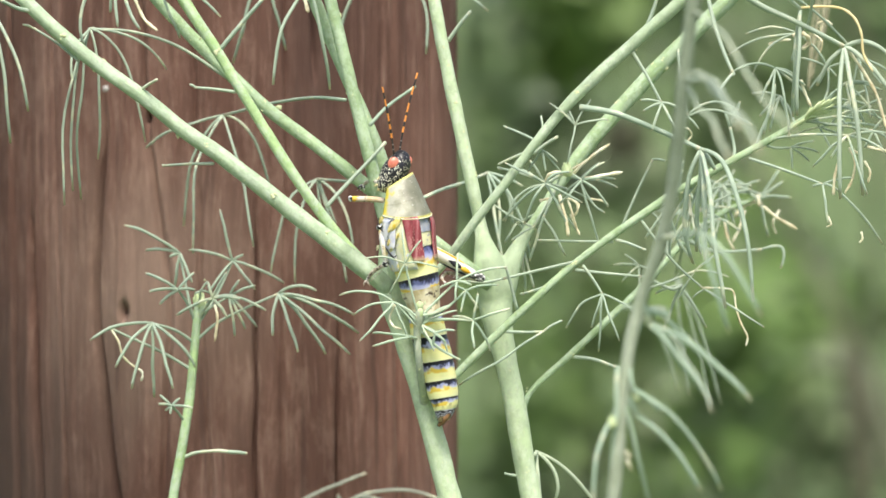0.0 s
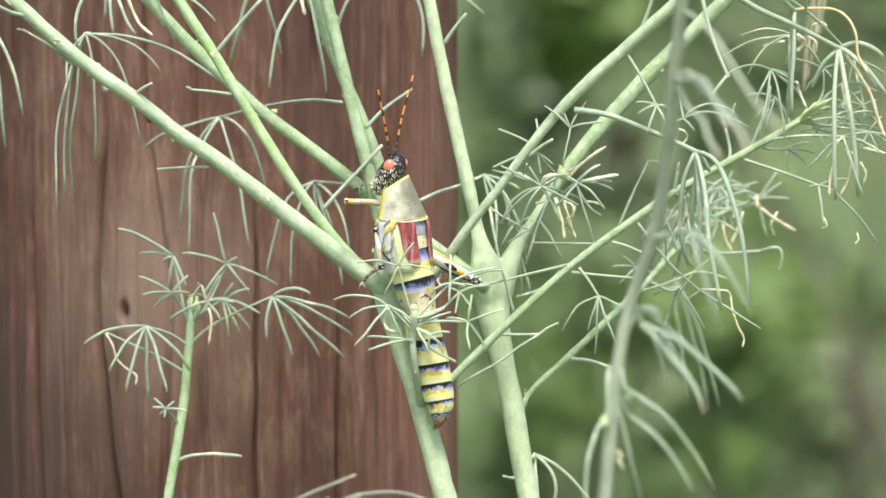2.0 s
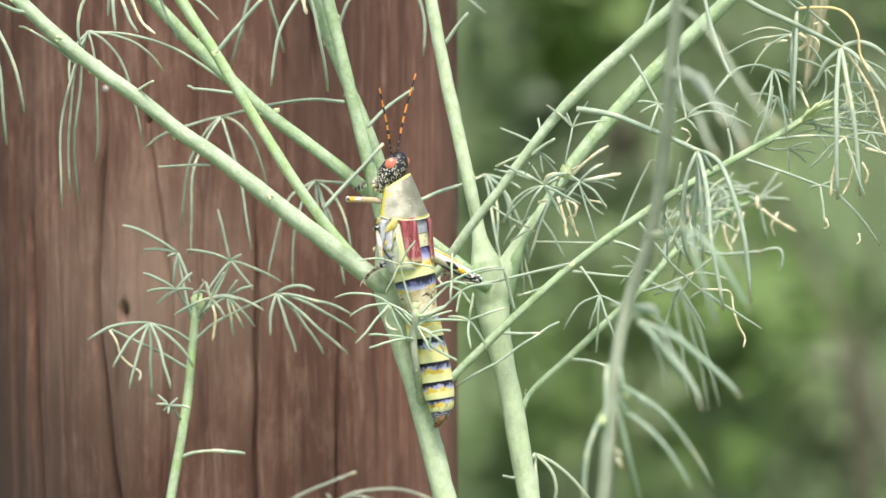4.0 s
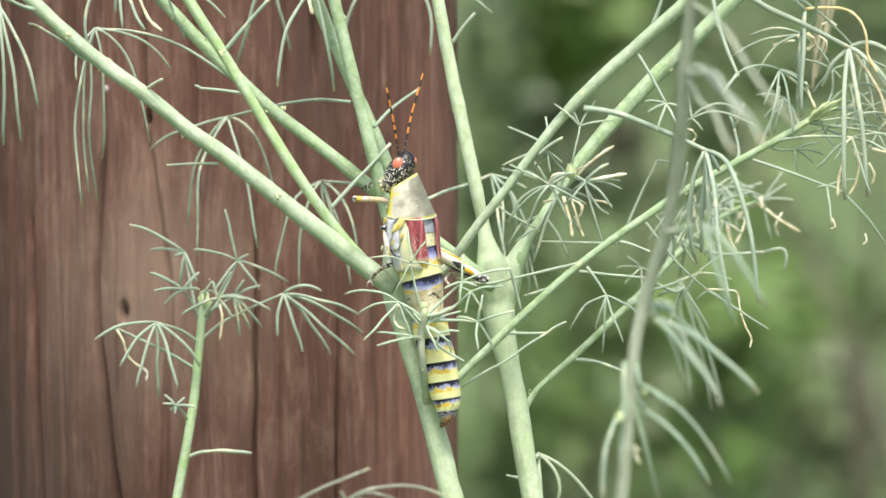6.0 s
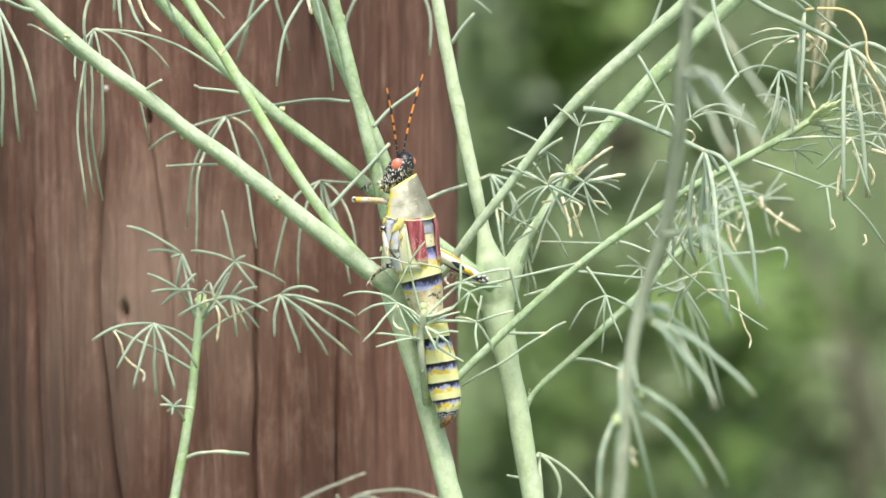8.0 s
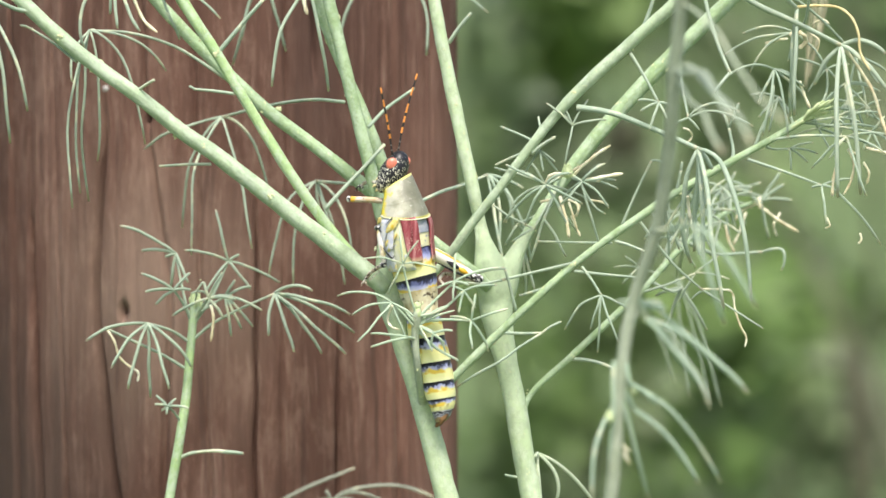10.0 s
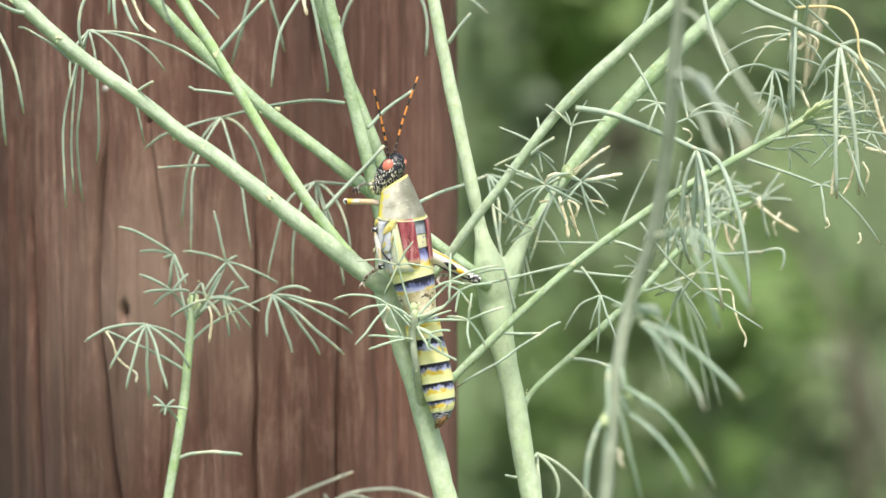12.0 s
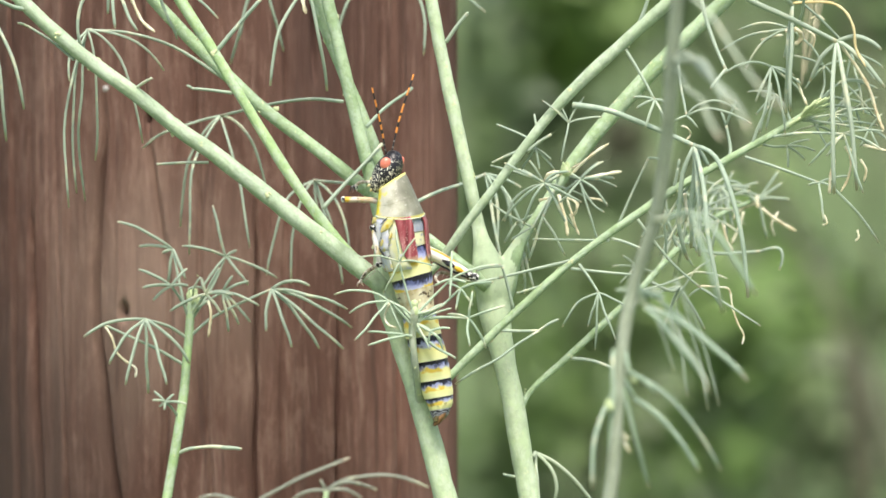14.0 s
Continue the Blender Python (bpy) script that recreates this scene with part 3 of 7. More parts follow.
branch_pale = stalk("branch", shrub, [(-6.5, 10, 2.1, 1.15), (-9.5, 9, 11.7, 1.15), (-13.1, 9, 21.4, 1.15), (-17.6, 9, 31.5, 1.07), (-22.2, 9, 42.6, 1.15), (-26.7, 9, 53.7, 1.00)])
branch_tall = stalk("pale_branch", shrub, [(10.4, 12, -16.2, 1.16), (9.3, 11.6, -10.6, 1.95), (8.8, 10.9, -6.5, 2.75), (8.2, 10.5, -2.7, 2.68), (7.7, 10.5, -0.6, 2.10), (7.1, 10, 2.1, 1.38), (6.6, 10, 4.7, 1.11), (5.6, 9, 9.7, 1.16), (4.6, 9, 14.3, 1.20), (2.4, 9, 24.4, 1.20), (0.3, 9, 34.5, 1.16), (-1.6, 9, 44.6, 1.11), (-3.9, 9, 56.8, 1.07)])
branch_arching = stalk("branch", shrub, [(10.6, 12.4, -16.2, 1.16), (10, 12, -11.1, 1.95), (10.8, 11.5, -6.5, 2.41), (11.7, 11.5, -4, 2.06), (12.6, 11.5, -1.7, 1.70), (14, 12.5, 1.1, 1.21), (15.9, 14, 4.2, 0.85), (18.5, 15, 8.1, 0.85), (23, 16, 14.6, 1.26), (29, 17, 22.1, 1.39), (39.3, 18, 33.2, 1.40), (45.5, 18, 39.2, 1.40), (52, 18, 45.4, 1.35), (63.1, 18, 56.4, 1.17)])
branch_right = stalk("grey_branch", shrub, [(-4.9, 5, -8, 0.72), (0.6, 3, -2.1, 0.77), (5.1, 1, 4.1, 0.82), (10.6, 0, 11.1, 0.82), (17.6, 0, 20.3, 0.85), (23.6, -1, 27.1, 1.02), (33.5, -2, 36.2, 1.08), (40.9, -3, 42.7, 1.11), (49.3, -4, 50.8, 0.98)])
branch_low = stalk("branch", shrub, [(-3.2, 4, -28.6, 0.75), (1.6, 4, -23.2, 0.69), (7.6, 4, -17.2, 0.72), (15.7, 4, -9.5, 0.72), (23.7, 4, -2.4, 0.63), (31.8, 4, 3.6, 0.70), (40.8, 4, 9.7, 0.70), (51.9, 5, 16, 0.67), (61.1, 6, 21.1, 0.61), (66.2, 7, 24.3, 0.58), (69.4, 7, 26.3, 0.42)])
branch_side = stalk("branch", shrub, [(14, 13, -29.9, 0.57), (15.7, 14, -25.9, 0.50), (23.1, 16, -19.1, 0.63), (29.2, 17, -13.4, 0.63), (36.7, 24, -6.6, 0.59), (44.6, 36, 1.2, 0.57), (52.8, 48, 7, 0.49), (59.1, 54, 9.5, 0.31)])
twig = stalk("twig", shrub, [(-3.2, -1, -27.1, 0.97), (-3.6, -4, -24.8, 0.70), (-4.2, -8, -19.7, 0.65), (-4.5, -9, -14.7, 0.65), (-4.1, -10, -11.3, 0.82), (-3.9, -10, -10.1, 0.39)])

def fork():
    """The swollen joint where the rear stem divides: the three limbs grown together."""
    bm = bmesh.new()
    for limb, low, high in ((stem_rear, -34, -6.5), (branch_tall, -13, 7), (branch_arching, -13, 8)):
        run = [p for p in CURVES[limb] if low <= p[2] <= high]
        n = len(run)
        tube(bm, [at(*p[:3]) for p in run], [p[3] / 1000 * (1.03 if limb != stem_rear else 0.94 + 0.09 * min(1, k / 6)) * (1.03 - 0.22 * max(0.0, (k - n + 5) / 4) if limb != stem_rear else 1) for k, p in enumerate(run)], 24)
    ball(bm, at(10.5, 11.8, -5.0), (0.0021, 0.0021, 0.0030), None, 16, 24)
    ob = part("joint", bm, TALL_STALK, stem_rear, "", at(9.5, 11, -8))
    grow = ob.modifiers.new("grown_together", "REMESH")
    grow.mode, grow.voxel_size, grow.use_smooth_shade = "VOXEL", 0.00028, True
    even = ob.modifiers.new("even", "SMOOTH")
    even.factor, even.iterations = 0.5, 14


fork()
corner_leaf = leaf(branch_left, [(-80.9, -4.6, 55.8), (-79.6, -11.6, 47.4), (-77.9, -18.6, 41.5)], [((-73, -21.9, 33.7), (-71.7, -17.5, 23.8)), ((-75.3, -21.8, 30.6), (-75, -15.4, 18.4)), ((-77.5, -21.5, 29.5), (-78.1, -14.5, 17.7))], 0.30)
leaf(branch_cross, [(-38.4, 9, 30.5), (-47.9, 8, 36.5), (-55.9, 7, 38.9), (-62.9, 6, 39.3)], [((-59.6, 4.4, 28.9), (-62.1, 12.1, 16.2)), ((-55.5, 3, 37.4), (-53.3, 8.9, 19.1)), ((-53.4, 4.9, 38.6), (-49.6, 9.8, 32.2)), ((-66.8, 2.5, 35.9), (-65.9, 2.8, 30))], 0.24)
hanging_leaf = leaf(branch_cross, [(-62.5, 9, 39.5), (-63.1, 6, 39.3)], [((-68, -0.7, 27.9), (-67.4, 4.6, 7.8)), ((-66.7, 4.1, 27.5), (-65.2, 13.5, 9.0)), ((-68, 1.7, 28.3), (-66.2, 7.9, 10.4))], 0.24)
leaf(branch_left, [(-72, -4, 41.9), (-74.4, -5.5, 42.2), (-77.7, -7, 43.7)], [((-79.1, -7.3, 43.8), (-80.7, -6.3, 43.2)),], 0.34)
leaf(branch_left, [(-64.1, -3.4, 33.1), (-68.3, -1.4, 36.5), (-72.3, 0.6, 39)], [((-73.3, -0.2, 39.6), (-74.4, -0.1, 39.7)),], 0.22)
leaf(branch_left, [(-53.7, -3, 27.7), (-51.9, -4.5, 28.9), (-50.3, -6, 29.7)], [((-50.2, -6, 29.7), (-50.1, -6, 29.8)),], 0.24)
leaf(branch_left, [(-40.5, -1, 15.1), (-44.4, 0, 15.1), (-49.5, 1, 14.8)], [((-49.6, 0.9, 14.9), (-49.8, 0.9, 14.8)),], 0.22)
leaf(branch_cross, [(-52, 9, 48.7), (-58.4, 0, 50.1)], [((-66.4, -3, 43), (-63.5, 0.1, 35.9)), ((-58.5, -1.5, 46), (-58.9, 0.2, 41.9)), ((-57.7, -4, 44.6), (-57.3, -3.7, 39.1)), ((-55.5, -3.7, 41.5), (-53.4, -2.6, 38.7))], 0.31)
dry_leaflet(branch_cross, [(-55.9, -0.4, 48.1), (-54.5, 0.8, 44.1), (-52.8, 0.5, 40.6), (-50.5, -0.7, 38.6)], 0.34)
leaf(branch_cross, [(-50, 9, 47.7), (-52.1, 3, 50.3)], [((-48, 1.4, 41.6), (-46.9, 5.3, 37.6)), ((-45.5, -2.1, 47.2), (-39.3, -1, 41))], 0.26)
leaf(branch_fork, [(-36.7, 0, 27.8), (-40.4, 0, 28.3), (-43.8, 0, 28.6)], [((-44.3, -0.2, 29), (-44.8, 0.1, 29.1)),], 0.24)
leaf(branch_fork, [(-39.6, 0, 35.1), (-35.9, -1, 39.5), (-31.5, -2, 44.5)], [((-28.8, -4.5, 47.8), (-26.3, -4, 49.8)),], 0.34)
leaf(branch_fork, [(-20.7, 1.2, 7.4), (-17.4, 1.5, 11.1), (-13.9, 1.8, 14.8), (-10.3, 2.2, 18.8)], [((-10.3, 2.1, 18.9), (-10.2, 2.1, 19)),], 0.31)
leaf(branch_upright, [(-17.3, 3, 26.5), (-23.3, 13.7, 27.3), (-31.4, 24.3, 26.6), (-40.7, 35, 24.8)], [((-47.2, 33.1, 21.2), (-48.3, 39.5, 4.3)), ((-46.8, 27.3, 17.4), (-46, 29.6, -0.9)), ((-36.2, 27.7, 12.6), (-34.9, 30, 0.4)), ((-34.8, 34.1, 24.1), (-32.2, 39.5, 11.2)), ((-49.2, 33.6, 23.4), (-55.3, 38.2, 18.8))], 0.25)
leaf(branch_upright, [(-18.5, 3, 53.3), (-23.6, 1, 46.7)], [((-29.8, -4.2, 41.1), (-30, -2, 29)), ((-21.2, -0.2, 38.7), (-20.2, 6.1, 28.5))], 0.32)
dry_leaflet(branch_upright, [(-24.5, 3.1, 48.3), (-24.5, 3.4, 44.3), (-23.9, 2.4, 42)], 0.42)
leaf(branch_cross, [(-31.8, 9, 58.8), (-33.6, 39, 53.8)], [((-36.3, 37.7, 44.9), (-39.4, 44, 34.8)), ((-35.5, 36.8, 46.9), (-37.6, 40.4, 39.3)), ((-31.4, 38, 46), (-29.4, 43.5, 37.3))], 0.29)
leaf(branch_tall, [(-3.9, 9, 55.8), (-10, 47, 55.4)], [((-24.1, 45, 43.6), (-18.3, 52.4, 32.2)), ((-1.1, 41.8, 47.4), (-3.2, 44.1, 36.6)), ((-0.7, 41.8, 52.3), (8.5, 44.7, 44.6))], 0.29)
leaf(branch_tall, [(1, 9, 37.3), (2.8, 8, 39.9), (4.8, 7, 42.3)], [((4.9, 6.9, 42.4), (4.9, 6.9, 42.5)),], 0.31)
leaf(branch_upright, [(-13, 3, 22), (-10, 5, 25.3), (-5.3, 7, 28.8)], [((-5.1, 6.8, 29), (-4.9, 6.9, 29.2)),], 0.27)
leaf(branch_tall, [(-5, 9, 8.4), (-0.4, 17.7, 10.7), (4.2, 26.3, 12.3), (8.2, 35, 14.1)], [((10.8, 30.2, 11.9), (10.2, 30.8, 0.1)), ((13.2, 30.9, 11.6), (16, 32.7, 0.6)), ((12.6, 33, 12.2), (13, 35.5, 3.8)), ((9.6, 28.8, 5.9), (11, 29.2, -3)), ((11.4, 34, 13.8), (14.8, 35.6, 11.6))], 0.28)
leaf(branch_upright, [(-11.7, 3.8, 11.2), (-14.7, 15.1, 11.9), (-19, 26.4, 12.5), (-23.3, 37.8, 13)], [((-30.3, 32.7, 10.7), (-32, 35.3, -4.8)), ((-28.2, 32.6, 9.3), (-27.4, 35, -6.2)), ((-23.1, 36.8, 8.3), (-22.9, 39.4, 3.5)), ((-21.6, 35.8, 9.2), (-19.9, 37.4, 4.5)), ((-17.8, 33.9, 10.5), (-16.6, 35.7, -0.1)), ((-18.3, 33.6, -1.1), (-17.9, 37, -6.2))], 0.25)
leaf(twig, [(-4.5, -9.4, -13.2), (-6.1, -10.4, -10.9), (-8.6, -11.4, -9.3)], [((-12.4, -12.5, -8.8), (-15.5, -10.6, -11.4)), ((-11.8, -14.7, -13.1), (-14.5, -14.3, -16)), ((-13.1, -12, -5.9), (-18.1, -8.7, -8.1)), ((-6.5, -13.2, -10), (-4.5, -13.1, -11.9)), ((-7.3, -12.3, -12.1), (-6.1, -10.5, -15.7)), ((-6.7, -12, -10.8), (-4.8, -10.3, -13.5))], 0.22)
dry_leaflet(twig, [(-8.4, -12, -9.7), (-9.3, -10.4, -12.2), (-8.6, -11.3, -13.5), (-7.2, -10.8, -14)], 0.25)
leaf(twig, [(-4.5, -8.8, -15.7), (-5.5, -10.8, -15.3)], [((-9.6, -13.4, -14.3), (-12.3, -13.2, -14.6)), ((-9.2, -13.3, -15.8), (-12.2, -13, -16.9))], 0.23)
leaf(twig, [(-4.3, -10, -11.3), (-4.8, -10.7, -9.8), (-6.1, -11.3, -4.8), (-6.6, -12, -2.5)], [((-10.1, -14.3, -1), (-13.6, -13.7, -1.6)), ((-3.6, -12.4, -2), (-0.7, -10.4, -3.3)), ((-5.2, -13.5, -0.1), (-3.8, -13.1, 1.6)), ((-6.9, -12.8, 0.8), (-7.2, -11.1, 3.8)), ((-7.9, -12.4, -4.7), (-9.3, -10.5, -7.8))], 0.17)
leaf(twig, [(-3.9, -9.8, -11.9), (-0.9, -10.3, -8.8), (2.4, -10.8, -5.6)], [((2.5, -11.2, -3.1), (2.6, -9.5, -0.7)), ((2.2, -11.7, -7.2), (2.1, -11.3, -9)), ((3.7, -11.6, -5.6), (5, -11.2, -6.3)), ((0.9, -11.5, -5.8), (-0.6, -10.9, -6.8)), ((6.3, -12, -3.3), (11.1, -9.4, -3.2))], 0.22)
leaf(twig, [(-3.8, -9.7, -12.5), (0.6, -9.2, -10.3), (4, -8.7, -7.3)], [((3.5, -10, -9), (3.1, -9.7, -11)), ((5, -9.2, -8.5), (6.1, -8.2, -10.3)), ((6.8, -9.3, -6), (9.7, -7.7, -6.3)), ((2.8, -8.9, -6.5), (1.6, -8.1, -6.3))], 0.22)
leaf(twig, [(-3.8, -9.6, -12.7), (0.6, -9.1, -12.3), (5.3, -8.6, -12.5)], [((5, -10.4, -14.5), (5.5, -10.2, -17.4)), ((7.2, -9, -14.3), (8.3, -6.9, -17.9)), ((8.4, -11, -11.3), (11.7, -10.6, -10.4)), ((5.7, -9.9, -10), (6.1, -9.2, -7.8)), ((3.5, -9.3, -11.6), (1.6, -8.4, -11.8))], 0.24)
leaf(twig, [(-3.9, -9.2, -14.2), (-0.9, -9.7, -17.2), (2.8, -10.2, -19.3)], [((2.9, -10.2, -19.4), (3, -10.1, -19.4)),], 0.23)
leaf(twig, [(-4.1, -9.9, -11.7), (-1.4, -11.4, -11.2), (0.8, -12.9, -10.2)], [((1, -13.1, -10), (1.3, -13, -9.8)),], 0.23)
leaf(twig, [(-3.9, -9.5, -13.2), (-1.4, -11.5, -14.7)], [((-1.6, -11.6, -15.8), (-1.9, -10.8, -17.1)), ((-0.4, -12, -15.3), (0.6, -11.4, -16.4)), ((0.3, -12.4, -13.9), (2.1, -12, -14.2))], 0.23)
leaf(branch_right, [(33.5, -1.9, 34.8), (36.3, -2.4, 30), (38.5, -2.9, 25.8)], [((36.7, -3.9, 26.5), (34.8, -3.5, 26.2)), ((36.9, -4.1, 25.5), (35.3, -3.8, 24.3)), ((37.6, -4.8, 23.5), (36.7, -4.5, 20.8)), ((39.7, -4.8, 23.6), (41.1, -4.4, 20.8)), ((40.1, -3.4, 25.7), (41.8, -2.6, 24.7))], 0.24)
leaf(branch_right, [(24.1, -0.9, 25.1), (30, -1.4, 24.1), (36.5, -1.9, 21.6), (42, -2.4, 19.2), (45.4, -2.9, 17.6)], [((45.2, -3.8, 9.5), (45, 2.5, -0.4)), ((47, -12, 8.4), (49.3, -9.8, -10.3)), ((52.6, -13.2, 15.8), (54, -12, -9.2)), ((40.5, -4, 8.6), (44.4, 3, -2.5)), ((46.4, -6.8, 10.2), (46.2, -2.9, -1.9)), ((46.6, -3.9, 16.2), (47.9, -3.2, 14))], 0.43)
leaf(branch_right, [(21.6, -0.6, 24.3), (23.4, -0.6, 21.9)], [((21, -2.4, 24.5), (18.8, -1.8, 25.8)), ((22.4, -1.5, 24.2), (21.4, -0.5, 26)), ((24.8, -1.2, 24.6), (26.2, 0.4, 26.5)), ((26.3, -2, 23.1), (29.3, -0.9, 22.8)), ((22.6, -2.3, 18.6), (22, -1.1, 15.1))], 0.19)
leaf(branch_right, [(16.1, 0, 16.9), (18.1, -1, 18.5), (20.1, -2, 19.7)], [((20.2, -2.1, 19.8), (20.3, -2.1, 19.8)),], 0.27)
leaf(branch_right, [(16.1, 0, 17.1), (17.6, 2, 17.5)], [((16.3, 1.6, 15.9), (15.1, 3.2, 13.7)), ((17.9, 0.6, 15.7), (18.2, 0.8, 13.8)), ((18.9, 1.3, 16.9), (20.3, 1.9, 15.5)), ((19.2, 1.5, 16), (20.9, 3, 13.7))], 0.20)
leaf(branch_right, [(16.6, 0, 19.1), (14.1, 1.5, 20.4), (11.1, 3, 21.7)], [((10.9, 2.9, 21.8), (10.7, 2.9, 21.9)),], 0.20)
leaf(branch_right, [(14.1, 0, 16.9), (11.9, 1, 16), (10, 2, 15.1)], [((9.9, 2, 15.1), (9.8, 2, 15)),], 0.20)
leaf(branch_right, [(12.1, 0, 13.8), (9.9, 3, 14.5)], [((9.8, 3, 14.5), (9.6, 3.1, 14.5)),], 0.17)
leaf(branch_right, [(17.8, -0.1, 20.9), (17.4, 0.9, 23.4)], [((17.4, 0.9, 23.5), (17.3, 0.9, 23.6)),], 0.19)
leaf(branch_right, [(35.5, -2.3, 38), (37, -2.8, 41.9), (37.9, -3.3, 44.7)], [((38.7, -3.5, 45.5), (39.4, -3, 45.9)), ((37.2, -3.8, 45.2), (36.4, -3.7, 45.4))], 0.30)
leaf(branch_right, [(46.4, -3.5, 45.9), (47.5, -4.9, 40.3), (49.2, -6.2, 34.8), (50.8, -7.5, 30.8)], [((50.9, -7.6, 30.6), (51.1, -7.6, 30.4)), ((49.4, -9, 29.4), (48, -8.6, 27.3))], 0.30)
leaf(branch_arching, [(21.5, 15.8, 13.4), (19.9, 11.8, 12.5), (18.3, 7.8, 11.6)], [((15.4, 6.9, 13.9), (9.9, 9.5, 14.4)), ((12.7, 5.1, 11.1), (11.1, 6.2, 4.9)), ((16.9, 6.7, 14.1), (15.6, 7.5, 15.8)), ((21.3, 7.2, 7.2), (24.5, 11, 2.6)), ((22.3, 6.9, 11.3), (26.4, 9.5, 8.7)), ((16, 7.5, 13.6), (13.8, 9.2, 14.3))], 0.21)
leaf(branch_arching, [(22.1, 15.9, 14.4), (23, 11.9, 13.1), (24.5, 7.9, 12.4)], [((26.2, 6.8, 14.4), (28.1, 7.7, 15.5)), ((27.9, 6.4, 12.7), (31.2, 7.7, 11)), ((25.4, 7.6, 12), (26.4, 8.2, 11)), ((25.5, 5.3, 7.7), (27.9, 7.5, 0.9)), ((26, 5.8, 7.9), (28.9, 6.7, 6.5)), ((22.6, 6.7, 11.1), (20.8, 7.5, 8.7))], 0.21)
dry_leaflet(branch_arching, [(27.3, 6.4, 12.4), (29.4, 6.9, 13.2), (31.1, 8.1, 13.8)], 0.30)
dry_leaflet(branch_arching, [(23, 7.9, 14.2), (26.4, 7.3, 16.3), (28.5, 7, 18.2)], 0.25)
dry_leaflet(branch_arching, [(22.3, 6, 8.7), (23.3, 5.5, 5.6), (23.8, 5.9, 3.6)], 0.25)
dry_leaflet(branch_arching, [(22.8, 6.7, 6.2), (23.6, 6.9, 4.3), (24.4, 5.9, 2.5)], 0.25)
dry_leaflet(branch_arching, [(26, 7.2, 9), (28.4, 7.2, 8.6), (29.5, 7.1, 7.9)], 0.25)
dry_leaflet(branch_arching, [(17.2, 6.3, 8.6), (18.8, 6.5, 9)], 0.30)
dry_leaflet(branch_arching, [(23, 6.1, 8.7), (24.3, 6.8, 8), (24, 6, 7)], 0.17)
leaf(branch_arching, [(20.5, 15.5, 11.3), (18, 9.5, 5.7)], [((19.7, 7.8, 3), (21.9, 9.2, -1.1)), ((16.7, 8.5, 2.1), (15.5, 10.7, -2.1))], 0.24)
leaf(branch_arching, [(20, 15.4, 10.8), (16.3, 11.4, 3.9)], [((11.9, 10.1, 5.9), (8.9, 12.2, 8.2)), ((14.3, 10.1, 3.3), (12.3, 10.7, 1.6))], 0.21)
leaf(branch_arching, [(16.9, 14.5, 6.4), (13.4, 17.5, 4.7)], [((15.7, 17, 3), (15.8, 19.4, -2.2)), ((12.3, 16.8, 3.2), (11.2, 17.8, 1.1))], 0.21)
leaf(branch_arching, [(14.9, 13.4, 3.2), (14.4, 17.4, 0.1)], [((13.6, 16.3, -2.7), (12.9, 17.6, -6)), ((15.4, 14.7, -3.2), (16.4, 14.9, -7)), ((14.7, 15.8, -3.9), (14.9, 17.5, -8.1))], 0.24)
leaf(branch_low, [(23.7, 4, -2.2), (17.7, 3.5, -3.6), (10.6, 3, -5.3)], [((7.1, 0.4, -6.3), (1.6, 1.3, -5.7)),], 0.24)
leaf(branch_low, [(18.7, 4, -6.6), (14.2, 5, -8)], [((14, 4.9, -7.9), (13.8, 5, -8.1)),], 0.22)
leaf(branch_low, [(23.5, 4, -3.7), (28.8, 4.5, -4.3), (35.5, 5, -4.9)], [((35.8, 4.9, -4.9), (36, 5, -5)),], 0.22)
leaf(branch_low, [(24.9, 4, -2.9), (26.7, 3.5, -5.4), (28.3, 3, -8)], [((24.3, 2, -8.8), (21.9, 4.6, -14.1)), ((27.3, 2, -10.7), (26.4, 3.4, -14)), ((27.9, 1.8, -13), (27.7, 4.7, -18.2)), ((29.7, 0.7, -11.7), (31.3, 1.9, -16.3)), ((31.1, 1.9, -8.8), (34, 3.4, -11.2))], 0.22)
leaf(branch_low, [(13.2, 4, -10.8), (12.1, 3, -6.4), (11.2, 2, -3.3)], [((8.9, 1.4, -3.1), (6.6, 2.6, -4.1)),], 0.24)
leaf(branch_low, [(10.9, 4, -14.7), (14.7, 3, -14.8), (17.7, 2, -14.7)], [((19.4, 1.6, -13.3), (21.2, 2.7, -12.7)), ((10.9, -2.6, -18.7), (2.8, -0.2, -24.1))], 0.24)
leaf(branch_low, [(31.8, 4, 3.9), (34.7, 3, 10.6), (37.2, 2, 15.9)], [((38.3, 1.8, 16.1), (39.5, 2.5, 15.6)),], 0.20)
leaf(branch_low, [(30.3, 4, 1.3), (23.8, 5, 1.4), (17, 6, 1.6)], [((16.9, 6, 1.6), (16.7, 6.1, 1.5)),], 0.19)
leaf(branch_low, [(30.8, 4, 1.6), (32.7, 3, 1.1), (35.7, 2, -0.1)], [((35.8, 2, -0.1), (36, 2, -0.2)),], 0.24)
leaf(branch_low, [(35.3, 4, 5.1), (38.3, 4.7, 1.1), (41.9, 5.3, -3.1), (46.6, 6, -7.2)], [((49.1, 5.7, -8.1), (50.5, 7.5, -10.6)), ((45.6, 5.8, -7.6), (44.6, 6.7, -8.7)), ((53.9, 3.4, -11.4), (57.3, 5.8, -14))], 0.21)
dry_leaflet(branch_low, [(46.5, 5.1, -6.9), (49.9, 4.3, -7), (51.7, 5.7, -7.5), (52.3, 5.9, -10.5), (53.2, 5, -13.5), (54.3, 5.4, -15.7), (54, 5.4, -17.3)], 0.23)
